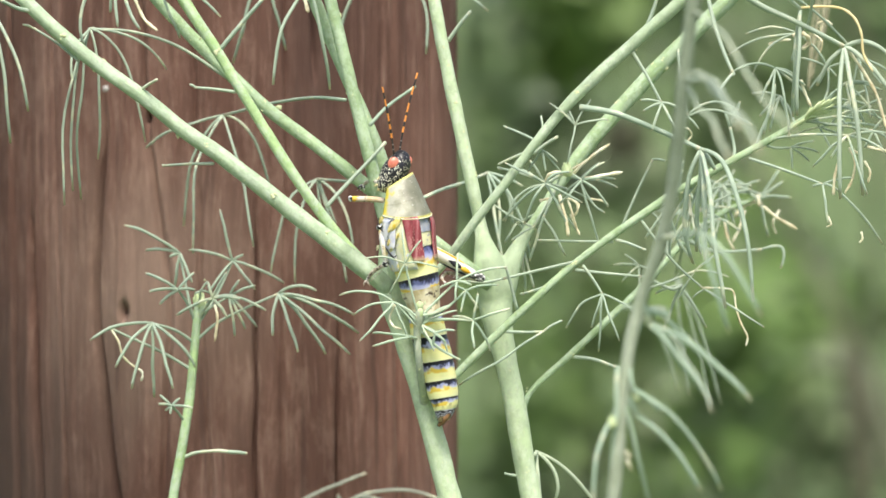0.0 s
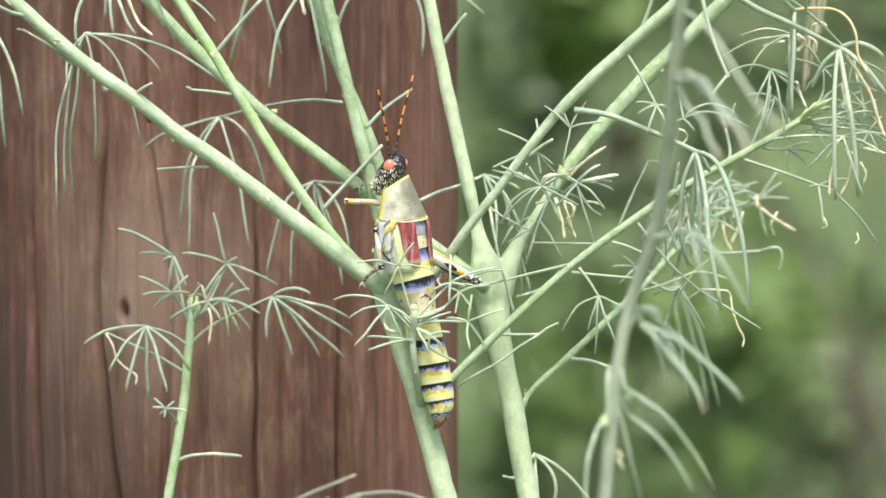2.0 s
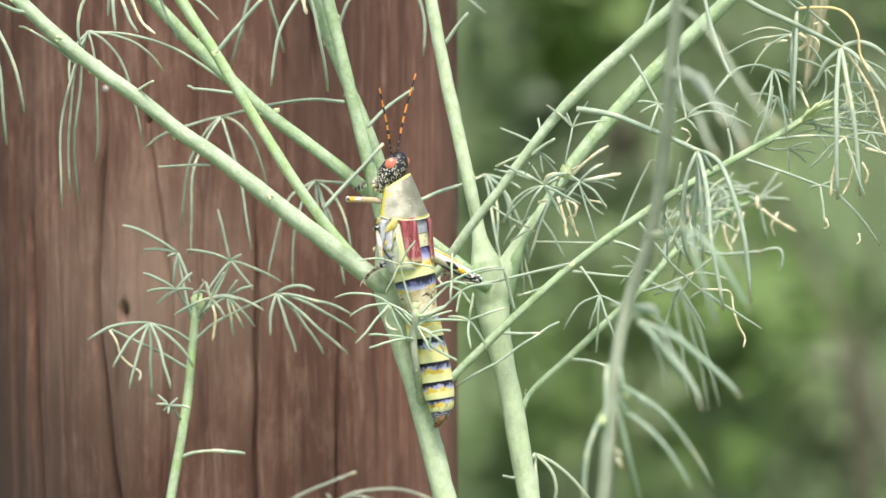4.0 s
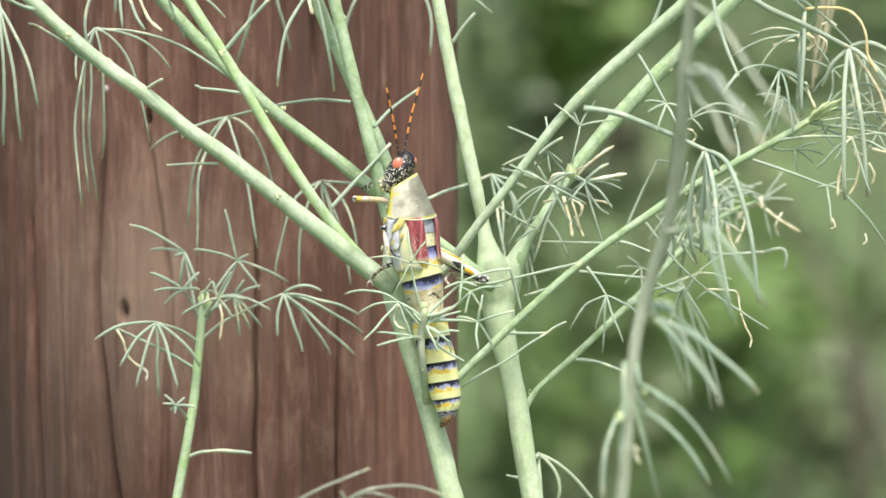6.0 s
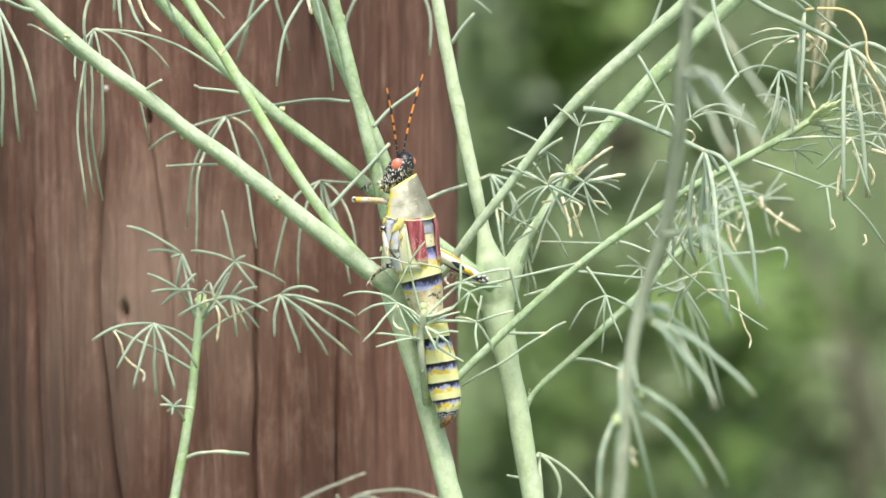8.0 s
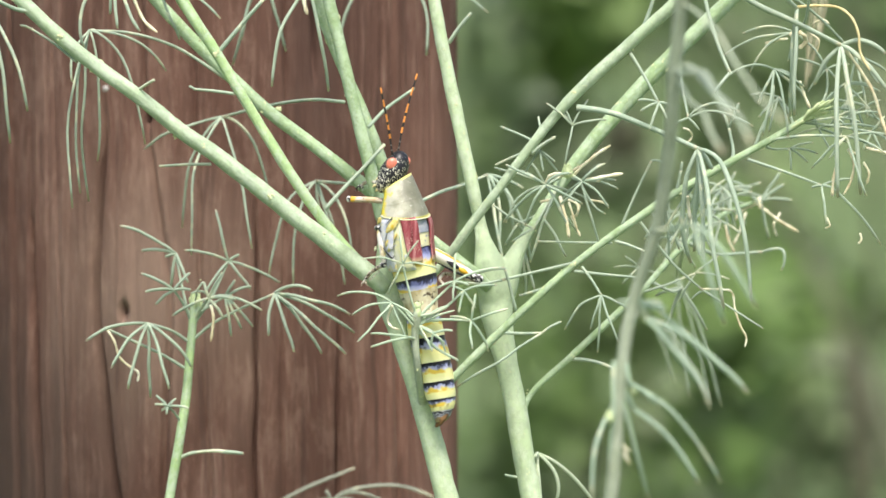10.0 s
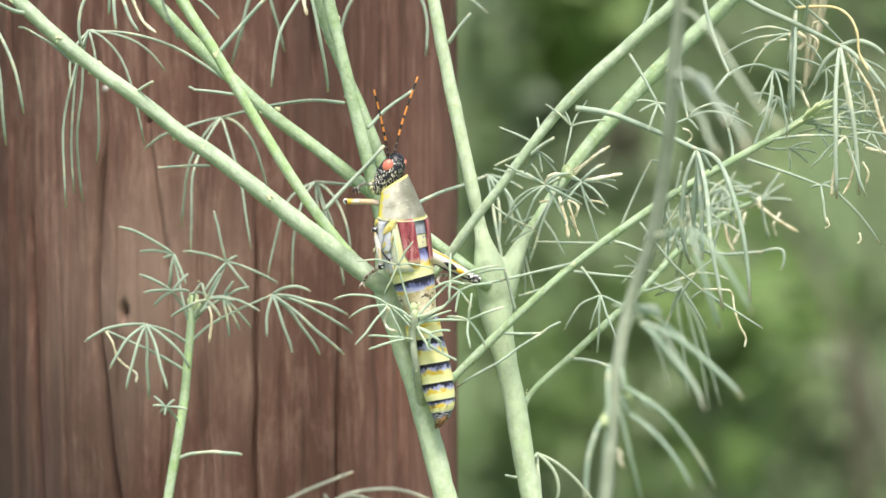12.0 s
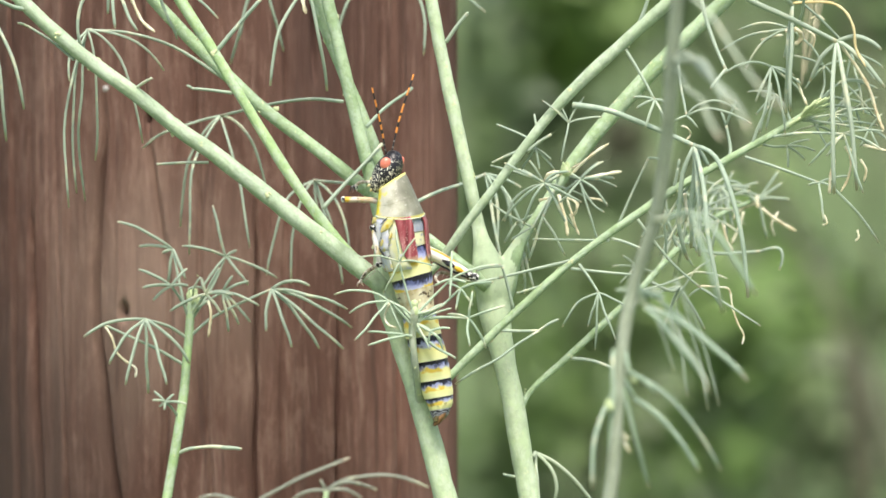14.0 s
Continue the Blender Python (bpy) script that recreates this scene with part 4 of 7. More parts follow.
leaf(branch_low, [(54.5, 5.2, 16.2), (60.9, 4.2, 14), (67.5, 3.2, 11.5)], [((70.8, 1.2, 12), (78.3, 5.1, 0.9)), ((67.8, 1, 8.2), (68.3, 1.6, 4.6)), ((70.2, 2.5, 12.8), (73.2, 4.1, 12.6)), ((66.6, 2.9, 11.6), (65.7, 3.3, 11.1))], 0.22)
dry_leaflet(branch_low, [(68.6, 4.3, 5.8), (69, 3.8, 4.3), (68.2, 4.2, 3.9)], 0.17)
dry_leaflet(branch_low, [(74.5, 4.8, 3.1), (74.7, 4.6, 1.8), (74.1, 4.7, 1.1)], 0.21)
dry_leaflet(branch_low, [(69.3, 2.2, 9.6), (69.6, 2.5, 13.1), (70.4, 3.1, 15.7)], 0.30)
leaf(branch_low, [(51.7, 5, 15.7), (52, 6, 17.7), (51.3, 7, 21.8)], [((50.8, 6.5, 23.2), (50.4, 7.2, 24.3)), ((52.1, 5.5, 24.3), (53, 6, 26.3))], 0.27)
leaf(branch_low, [(55.8, 5.4, 18.4), (57, 4.9, 21.7), (58.7, 4.4, 25.2)], [((58.9, 3.8, 27.3), (59.2, 4.8, 29.3)),], 0.24)
leaf(branch_low, [(58, 5.7, 19.6), (65, 4.7, 20.4), (72, 3.7, 20.2)], [((68.7, 2.3, 18.2), (65.8, 4.2, 14.6)), ((75.1, 1, 19.7), (78.5, 1.3, 17.3)), ((75.3, 2.1, 21.3), (79, 3.4, 20.6)), ((74.4, 2, 19.8), (77.1, 2.5, 18)), ((73.3, -0.3, 15.3), (75.1, 0.2, 9.6)), ((70.3, 2, 18.6), (68.8, 2.4, 16.2))], 0.22)
dry_leaflet(branch_low, [(72.2, 3.6, 18), (73.2, 3.4, 15.7), (72.7, 3.4, 12.2), (71.4, 3.1, 9.9)], 0.25)
dry_leaflet(branch_low, [(75, 3.9, 15.7), (76, 3.8, 13.7), (75.6, 4.2, 11.7)], 0.25)
dry_leaflet(branch_low, [(72.3, 4.2, 18), (73.9, 3.5, 17)], 0.25)
dry_leaflet(branch_low, [(75.6, 4.8, 18.2), (79.4, 3, 17.2)], 0.30)
leaf(branch_low, [(66.2, 7, 24.3), (64.1, 6, 28.3), (59.2, 5, 32.2)], [((57.7, 3.4, 29.4), (56.4, 4.4, 26)), ((57.9, 1.6, 26.1), (57, 3, 20.4)), ((60.9, 2.1, 28.2), (61.6, 4, 20.2)), ((54.7, 2.2, 34.3), (50.8, 2.7, 31)), ((61.2, 4.6, 32), (63.3, 5.8, 30.7)), ((61.7, 3.4, 31.3), (64.5, 4.3, 29.1))], 0.24)
leaf(branch_low, [(67.2, 7, 24.8), (68.8, 7.5, 28.4), (68.9, 8, 32.4)], [((65.6, 5.7, 34.2), (62.6, 5.9, 34.3)), ((67.1, 7.1, 30.9), (65.5, 8.3, 28.4)), ((69.6, 7.3, 31.9), (70.3, 7.4, 30.9)), ((70.8, 7.2, 33.4), (72.9, 8, 33.3)), ((67.5, 6.7, 34.8), (66.2, 7.4, 36.5))], 0.21)
leaf(branch_low, [(67.7, 7, 25.1), (70.2, 6.5, 28.3), (71.9, 6, 29.7)], [((72.4, 4.7, 26.5), (73.2, 6.2, 23.1)), ((75, 5.6, 29.9), (78.4, 7.8, 28.4)), ((74.7, 5.1, 27.3), (77.9, 7.6, 23.3)), ((69.9, 4.8, 28.5), (68.1, 5.6, 26.3)), ((74.2, 5.5, 30.2), (76.8, 6.9, 29.4))], 0.21)
leaf(branch_low, [(66.2, 7, 24.1), (67.3, 8, 21.8)], [((64.7, 7.1, 21.5), (62.3, 8.3, 19.8)), ((69.7, 6.6, 21.2), (72.3, 7.4, 19.3)), ((68.2, 6.6, 20.2), (69.2, 6.9, 18.1)), ((72.7, 6, 23.3), (78.5, 8.4, 21.8))], 0.21)
dry_leaflet(branch_low, [(63.7, 4.1, 30.1), (64.5, 4.9, 27.8), (65.6, 4.9, 25.3)], 0.30)
leaf(branch_low, [(41.3, 4, 9.7), (43.4, 5.5, 11.2), (47, 7, 14.2)], [((44.6, 4.8, 8.8), (42.5, 7.6, 2.1)), ((43.3, 3.8, 10.1), (39.9, 5.5, 4.1)), ((45.9, 6.2, 9.5), (45, 9.4, 4.2))], 0.24)
leaf(branch_low, [(42.3, 4.1, 10.7), (44.3, 8.1, 6.7)], [((42.5, 5.8, 4.3), (40.9, 5.9, 1.1)), ((45, 5.5, 3.1), (46, 6, -0.9)), ((43.8, 6.9, 3.5), (43.6, 8.3, 0.1)), ((46.2, 6.8, 3.9), (48.3, 8.5, 0.1))], 0.24)
dry_leaflet(branch_low, [(43.5, 0.5, 9.6), (43.7, 1.5, 8.1), (44, 2, 5.6)], 0.38)
leaf(branch_right, [(51.3, -3.8, 45.9), (56, -1.8, 43), (61.6, 0.2, 40.6), (66.8, 2.2, 38.2), (71.4, 4.2, 36)], [((69.5, -2.6, 23.8), (70.4, 1.3, 8.9)), ((72.8, -2, 29.5), (74.5, 2.3, 9.5)), ((75.5, 1.8, 38.2), (79.1, 2.6, 34.4)), ((75.1, 0.9, 34.5), (79.6, 2.3, 27.7)), ((68.5, 3.7, 34), (66.8, 6.5, 29.2))], 0.43)
dry_leaflet(branch_right, [(72, 3.8, 35.5), (75.1, 4.9, 31.3), (77.1, 4.8, 27.8), (78.6, 4.2, 22.7), (79.5, 3.5, 20.2)], 0.34)
leaf(branch_right, [(58.8, -4, 47.8), (61, -1, 44.5), (63.4, 2, 42.6)], [((62.1, 0.9, 33.3), (62.6, 7.5, 23.5)), ((62.5, -2, 33.1), (62.8, 1.5, 23.6))], 0.36)
dry_leaflet(branch_right, [(63.4, 1.8, 42.8), (66.7, 1.6, 43), (70.9, 3, 42.7), (73, 2, 41), (74.2, 1.6, 38.2), (74.6, 2, 34.7), (76.2, 1.2, 31.4)], 0.28, GOLDEN, "golden, curled dry leaflet")
leaf(branch_right, [(65.3, -4, 45.9), (64.8, 2, 40.2), (63.5, 8, 38.5)], [((59.1, 6.4, 40.8), (54.2, 8.5, 38.5)), ((57, 5, 39), (50.9, 7.2, 34.7)), ((57.8, 5, 37.9), (55.3, 6.3, 31.4)), ((62.8, 7.4, 36.1), (62.3, 8.8, 33.5)), ((65.2, 7.5, 37.5), (67.2, 8.9, 35.5))], 0.21)
dry_leaflet(branch_right, [(62.6, 6.1, 37.9), (63.4, 7.1, 38.7), (64.7, 6.6, 38.2), (65.5, 7.9, 37), (64.2, 7.6, 35.7)], 0.47)
dry_leaflet(branch_right, [(58.1, 6.9, 36.6), (60.1, 6.9, 37.2), (62.1, 6.7, 37.4)], 0.25)
dry_leaflet(branch_right, [(66.4, 9, 38.6), (67.8, 7.6, 37), (67.3, 8.2, 34.7)], 0.17)
leaf(branch_right, [(49.3, -4, 50.8), (55, -4, 51.8), (61, -4, 50.2), (65.3, -4, 46.2)], [], 0.36)
leaf(branch_right, [(49.3, -4, 50.8), (60, 30, 60), (72, 66, 58.5), (74, 71, 53.6)], [], 0.40, material=STRAW)
dry_leaflet(branch_right, [(73.2, 70.9, 53.7), (72.7, 71.3, 45.0), (71.4, 71.2, 37.4), (70.8, 71.5, 30.8)], 0.360, STRAW, "tan, withered hanging strand")
dry_leaflet(branch_right, [(74.1, 69.2, 53.6), (73.7, 70.5, 46.1), (72.9, 69.6, 40.6), (72.0, 70.1, 35.4)], 0.340, STRAW, "tan, withered hanging strand")
dry_leaflet(branch_right, [(75.2, 71.7, 53.7), (74.8, 71.6, 46.7), (73.7, 72.1, 41.8), (72.4, 71.9, 37.4), (71.5, 71.7, 33.0)], 0.300, STRAW, "tan, withered hanging strand")
dry_leaflet(branch_right, [(73.7, 73.0, 53.7), (72.1, 73.0, 45.5), (71.3, 73.0, 39.3), (71.6, 73.0, 34.2)], 0.240, STRAW, "tan, withered hanging strand")
dry_leaflet(branch_right, [(75.9, 73.0, 53.7), (74.3, 73.0, 47.6), (74.3, 73.0, 42.4), (72.9, 73.0, 38.8)], 0.220, STRAW, "tan, withered hanging strand")
dry_leaflet(branch_right, [(68.2, 22.5, 41.1), (69.8, 22.2, 41.7), (70.9, 21.1, 40.8)], 0.17)
leaf(branch_arching, [(42.6, 18, 37), (42.7, 10.5, 30.5), (43.5, 3, 23.5)], [((42.4, 2.3, 23.3), (41.3, 2.6, 22.6)), ((44.4, 2.4, 22.7), (45.4, 2.8, 21.4)), ((46.5, 2.3, 28.3), (52.7, 5.2, 24.7)), ((48.3, 2, 26.4), (55.2, 5.6, 22.1))], 0.22)
dry_leaflet(branch_arching, [(42.6, 2.7, 21.7), (43.5, 1.7, 21.3), (44.2, 3.2, 20.2), (43.2, 2.5, 19)], 0.21)
leaf(branch_side, [(23.3, 16, -19.5), (27.1, 15, -19.9), (31.2, 14, -21.3)], [((31.7, 13.8, -21.4), (32.2, 14, -21.8)),], 0.28)
leaf(branch_side, [(45.2, 36.9, 1.7), (47.9, 37.9, 4.3), (51.6, 38.9, 5.6)], [((49, 38, 4.1), (46.4, 39.7, 1.2)), ((50.5, 37.8, 2.6), (49.6, 39.3, -0.9)), ((53.4, 38, 4.9), (55.3, 38.8, 3.3)), ((49.8, 38.6, 7), (48, 39.9, 7.5))], 0.25)
leaf(branch_side, [(53.9, 49.1, 7.6), (54, 50.6, 10.2), (53, 52.1, 11.9)], [((50.6, 50.9, 11.5), (48.2, 51.6, 9.7)), ((51.4, 51.3, 12.8), (49.8, 51.8, 12.9)), ((56.5, 51.5, 12), (60.1, 53.5, 10.3)), ((55.6, 50.6, 12.6), (58.3, 51, 11.9)), ((54, 50.1, 8.4), (55.1, 51, 4.4))], 0.29)
leaf(branch_side, [(56.2, 51.3, 8.4), (60.5, 59.3, 9.6)], [((62.6, 58.8, 11.6), (65, 60.3, 12.9)), ((63.3, 57.3, 10.5), (66.3, 57.6, 9.8)), ((62.4, 58.6, 12.9), (64.4, 60.5, 15.2)), ((61.3, 58.3, 6.2), (62.2, 60, 2.3))], 0.26)
dry_leaflet(branch_side, [(59.7, 52.9, 10.3), (59.9, 52.6, 8.1)], 0.45)
dry_leaflet(branch_side, [(59.4, 53.6, 9.1), (56.9, 53.8, 8), (55.2, 52.3, 6)], 0.36)
dry_leaflet(branch_side, [(60.6, 53, 8.1), (63.3, 53.1, 6), (67.2, 53, 3.7)], 0.36)
dry_leaflet(branch_side, [(63.9, 54.7, 7.4), (62.6, 54.3, 4.9), (63.3, 55.2, 2.8)], 0.27)
dry_leaflet(branch_side, [(52.9, 46.6, 5.4), (53.4, 45.1, 2.2), (54.7, 45.4, -0.4)], 0.31)
dry_leaflet(branch_side, [(57.1, 51.3, 7.4), (56, 51.2, 3.8), (54.7, 51, 1.2)], 0.31)
leaf(branch_side, [(45.2, 36.9, 1.7), (50.3, 38.9, -0.4), (59.5, 40.9, -0.1)], [((65.1, 39.2, 2.1), (62.9, 39.4, -3.6)),], 0.29)
leaf(branch_side, [(44.6, 36, 1.2), (45.6, 65, -2), (46.6, 98, -5.2)], [((47.5, 98, -16.5), (49.4, 99, -29.4)), ((50.5, 98, -14.5), (53.6, 101, -32)), ((52, 99, -13.5), (55.8, 100, -31.2))], 0.22)
leaf(branch_side, [(37.9, 25.7, -5.6), (42.1, 27.7, -7.4), (43.8, 29.7, -6.7)], [((46, 28.4, -9.9), (48.5, 30.7, -14.5)), ((42.2, 29.2, -10.1), (40.8, 32, -14.5)), ((41.4, 29.4, -6.8), (39.2, 31.1, -8.2))], 0.28)
leaf(branch_side, [(35.7, 23, -7.6), (40.9, 24.5, -6.1), (46.1, 26, -4)], [((48.2, 25.2, -1.9), (50.3, 26.5, -0.9)), ((49.1, 23.8, -3.7), (52.2, 24, -5.1)), ((44.6, 25.4, -6.2), (43.1, 27.1, -9.2))], 0.21)
leaf(stem_rear, [(16.4, 12, -37.1), (16.9, 14, -36.6)], [((16.7, 11.3, -41), (17.6, 12.1, -45.6)), ((22.2, 12.5, -40.3), (20.2, 14.6, -45.3)), ((21.6, 13.1, -38.2), (28.1, 17.9, -46.5))], 0.34, material=FADED)
leaf(stem_rear, [(13.6, 12, -40.8), (12.3, 11, -40.6), (11.2, 10, -40.3)], [((11.1, 10, -40.2), (11, 10, -40.2)),], 0.24)
shoot_stem = stalk("stem", young_shoot, [(-68.2, 20, -1026.6, 1.83), (-55.9, 20, -211.4, 1.41), (-51.1, 20, -57.4, 1.00), (-49.1, 20, -45.3, 0.87), (-47.4, 20, -35.8, 0.87), (-46, 20, -26.6, 0.83), (-45.2, 20, -18.4, 0.79), (-44.6, 20, -12.2, 0.79), (-44.2, 20, -9.7, 0.91), (-44.1, 20, -8.1, 0.50)])
leaf(shoot_stem, [(-45.1, 20, -17.1), (-48.4, 18.5, -14.8), (-52.7, 17, -13.4)], [((-56.7, 13.6, -16), (-59.1, 14.3, -21.4)), ((-54.9, 13.6, -18.2), (-56.2, 15.1, -25.2)), ((-52.4, 16, -20.6), (-52.5, 20.2, -26.9)), ((-49.6, 13, -19.2), (-48.7, 13.9, -25.2)), ((-46.4, 15.1, -17.1), (-44.9, 17.5, -21.4)), ((-59.3, 14.3, -12.8), (-63.8, 16.1, -16.5))], 0.24)
leaf(shoot_stem, [(-45.6, 20, -22), (-50.7, 19.7, -18.9), (-55.8, 19.3, -16.5), (-60.3, 19, -14.4)], [((-60.5, 18.9, -14.2), (-60.7, 18.9, -14.3)),], 0.24)
dry_leaflet(shoot_stem, [(-60.3, 19.2, -14.4), (-58.8, 18.1, -16.8), (-58, 18.2, -19.4), (-56.6, 18.8, -20.9), (-54.5, 18.1, -22.4), (-54.7, 18.1, -24)], 0.26)
leaf(shoot_stem, [(-45.1, 20, -13.4), (-46.5, 21.5, -8.1), (-48, 23, -0.8)], [((-52.9, 20.9, 3.2), (-58.1, 23.3, 4.3)), ((-51.1, 22.2, 0.4), (-54.3, 23.8, -0.2)), ((-48.5, 22.5, -3.7), (-49, 24.3, -6.8)), ((-46.8, 21.2, -3.1), (-45.7, 21.5, -6.1)), ((-48.9, 22.6, -0.9), (-49.9, 22.9, -1.4))], 0.23)
leaf(shoot_stem, [(-44.6, 20, -13.8), (-41, 21.5, -8.1), (-38.4, 23, -2.2)], [((-42.3, 20.8, -0.1), (-46.3, 21.8, -0.2)), ((-39.5, 21.3, 2.8), (-40.7, 23.4, 7.2)), ((-37.4, 22.5, -1.3), (-36.4, 22.9, -1)), ((-34.1, 22.3, -2.8), (-29.1, 25.6, -6.2)), ((-36.3, 21.4, -4.2), (-34.3, 22.3, -7.4)), ((-40.4, 20.6, -4.4), (-42.6, 20.8, -7.8))], 0.21)
leaf(shoot_stem, [(-44.9, 20, -13.2), (-46.5, 18.5, -9.6), (-48, 17, -7.4)], [((-50.9, 16, -5), (-53.9, 17.7, -4.4)), ((-50.5, 15.3, -6.8), (-53.1, 15.7, -7.7)), ((-49.6, 16.3, -8.2), (-51.3, 17.2, -10)), ((-46.4, 16.4, -6.9), (-44.9, 16.9, -7.4)), ((-46.5, 16.7, -5.4), (-45.1, 18, -4.3))], 0.23)
leaf(shoot_stem, [(-44.4, 20, -12.8), (-43, 17.5, -10.6), (-41.6, 15, -8.9)], [((-44.8, 13.6, -9.5), (-48.1, 15.1, -12)), ((-42, 14.5, -7.3), (-42.4, 15.2, -6)), ((-40.3, 13.5, -6.2), (-39.1, 14.1, -4.2)), ((-40.2, 14.2, -10.2), (-39, 15, -12.3)), ((-39, 13.6, -8.3), (-36.6, 14.1, -9.1)), ((-39.3, 14.4, -8.1), (-37.2, 15.6, -8.6))], 0.23)
dry_leaflet(shoot_stem, [(-41.2, 15, -10.1), (-40.7, 14.3, -12.1), (-40.9, 14.5, -14.7), (-41.2, 14.7, -16.7)], 0.30)
leaf(shoot_stem, [(-44.4, 20, -12.2), (-41.5, 19.5, -10.2), (-38.8, 19, -8.6)], [((-36.4, 18.3, -7), (-34.1, 19.6, -6.7)), ((-35.4, 16.8, -8.9), (-32.1, 17.4, -11.1)), ((-37.3, 18.1, -11.1), (-35.9, 19.7, -14.5)), ((-36.2, 17.8, -10.6), (-33.8, 19.5, -14.1)), ((-37.8, 17.8, -6.9), (-36.9, 18, -5.6)), ((-38.2, 17.9, -12), (-37.8, 19.6, -15.8))], 0.21)
leaf(shoot_stem, [(-45.1, 20, -16.9), (-41.4, 19.3, -13.7), (-36.8, 18.7, -11.2), (-29.8, 18, -8.1)], [((-31, 15.4, -11.4), (-30.8, 15.8, -15.7)), ((-27.5, 14.4, -13), (-26.2, 15.1, -18.6)), ((-23.9, 15.6, -13.3), (-21.3, 18.5, -19)), ((-22.8, 13.1, -12.8), (-16.8, 14.8, -19)), ((-22.2, 16.6, -9.6), (-15.4, 21.5, -15.3)), ((-22.8, 15, -8.2), (-16.1, 17.5, -11.9)), ((-26.6, 16.2, -5.3), (-22.9, 17.1, -7.6))], 0.24)
leaf(shoot_stem, [(-46.9, 20, -31.5), (-48, 18, -29.6), (-49.1, 16, -28.4)], [((-50.1, 15.7, -27.1), (-51.2, 16.5, -26.4)), ((-50.2, 15.1, -27.8), (-51.4, 15.2, -28)), ((-49.6, 15.8, -28.7), (-50.2, 16.2, -29.2)), ((-47, 14.6, -28), (-45.1, 14.8, -28.8)), ((-49.2, 15.5, -29.1), (-49.3, 15.6, -29.8)), ((-48.4, 15.9, -27.5), (-47.6, 16.6, -27))], 0.19)
leaf(shoot_stem, [(-47, 20, -37.8), (-45, 19, -37), (-41.9, 18, -36.6)], [((-38.3, 17, -36.5), (-35.5, 18.6, -37.1)),], 0.28)
leaf(shoot_stem, [(-44.4, 20, -10.7), (-43.8, 16, -7.6)], [((-43.1, 15.4, -6.5), (-42.5, 15.6, -5.8)), ((-44.3, 15.6, -7.7), (-44.8, 15.7, -8.1)), ((-42.8, 15.9, -7.5), (-41.8, 16.6, -8.1))], 0.17)
near_stem = stalk("stem", near_shrub, [(3.0, -105, -1000, 2.2), (4.8, -105, -736.1, 1.74), (17.7, -105, -151.3, 1.44), (24.4, -105, -48.1, 1.06), (26.1, -105, -36, 0.99), (27.9, -105, -18, 0.99), (29.8, -105, -8.5, 0.95), (33.0, -108, 0.9, 1.02), (34.6, -111, 9.5, 1.05), (35.5, -114.5, 17.9, 1.05), (36.2, -118, 27.9, 1.05), (37.2, -121, 37.0, 1.02), (38.4, -125, 46.7, 1.0)])
leaf(near_stem, [(27.7, -105, -18.4), (26.5, -105, -18.1)], [((25.4, -108.8, -28), (25.4, -103, -38.7)), ((29, -107.7, -29.6), (31.7, -100.4, -39.3))], 0.29)
leaf(near_stem, [(27.2, -105, -21.4), (25.8, -106, -25.8)], [((22.5, -111.2, -29), (22.7, -110.1, -38.7)),], 0.29)
leaf(near_stem, [(28.2, -105, -17.1), (28.8, -107, -21.3)], [((38.1, -111.1, -25.6), (42.4, -105.7, -36.7)), ((30.9, -108.7, -22.4), (33.1, -107.8, -24.7))], 0.29)
leaf(near_stem, [(27.6, -105, -21.4), (29.5, -106, -25.3)], [((35.1, -111.2, -28.6), (38.9, -109.4, -36.6)),], 0.29)
leaf(near_stem, [(30.2, -105.6, -7.6), (31.4, -103.6, -11.5)], [((36.0, -108.3, -15.8), (40.7, -105.9, -23.3)), ((38.4, -109.5, -12.8), (46.8, -106.4, -23.2))], 0.42)
leaf(near_stem, [(30.2, -105.1, -8.5), (33.2, -97.1, -12.1)], [((36.8, -122, -14.6), (39.4, -130, -24.0)), ((34.6, -98.3, -16.4), (36.3, -94.9, -21.8))], 0.15, material=PALE_LEAFLET)
leaf(near_stem, [(28.9, -105, -13.7), (31.3, -99, -9.3)], [((32.8, -99.6, -8.9), (34.4, -98.8, -9.3)), ((35, -100.2, -10.9), (38.8, -97.2, -14.7)), ((29.3, -100.1, -8.6), (27.4, -99.3, -9))], 0.30)
leaf(near_stem, [(36.2, -117.5, 25.7)], [((39.0, -140, 27.4), (42.2, -185, 13.0)), ((38.0, -140, 25.0), (39.8, -180, 16.4))], 0.31, material=PALE_LEAFLET)
leaf(near_stem, [(37.1, -121, 35.4)], [((41.2, -146, 29.0), (45.6, -200, 15.2)),], 0.25, material=FADED)
leaf(near_stem, [(36.1, -117, 24.4)], [((38.0, -140, 20.9), (38.8, -180, 12.0)),], 0.29, material=FADED)
low_stem = stalk("stem", low_shoot, [(-20, -70, -1000, 1.5), (-17.5, -70, -160, 1.1), (-16.6, -70, -50, 0.5), (-16.0, -70, -41.3, 0.42)])
leaf(low_stem, [(-16.6, -70, -50), (-23.0, -70, -45.6), (-28.5, -70, -43.6)], [((-21.4, -72, -38.9), (-12.3, -70, -35.9)), ((-33.0, -72, -41.0), (-36.5, -70, -42.4)), ((-30.5, -68, -41.6), (-33.0, -66, -44.5))], 0.25, material=GREY_LEAFLET)
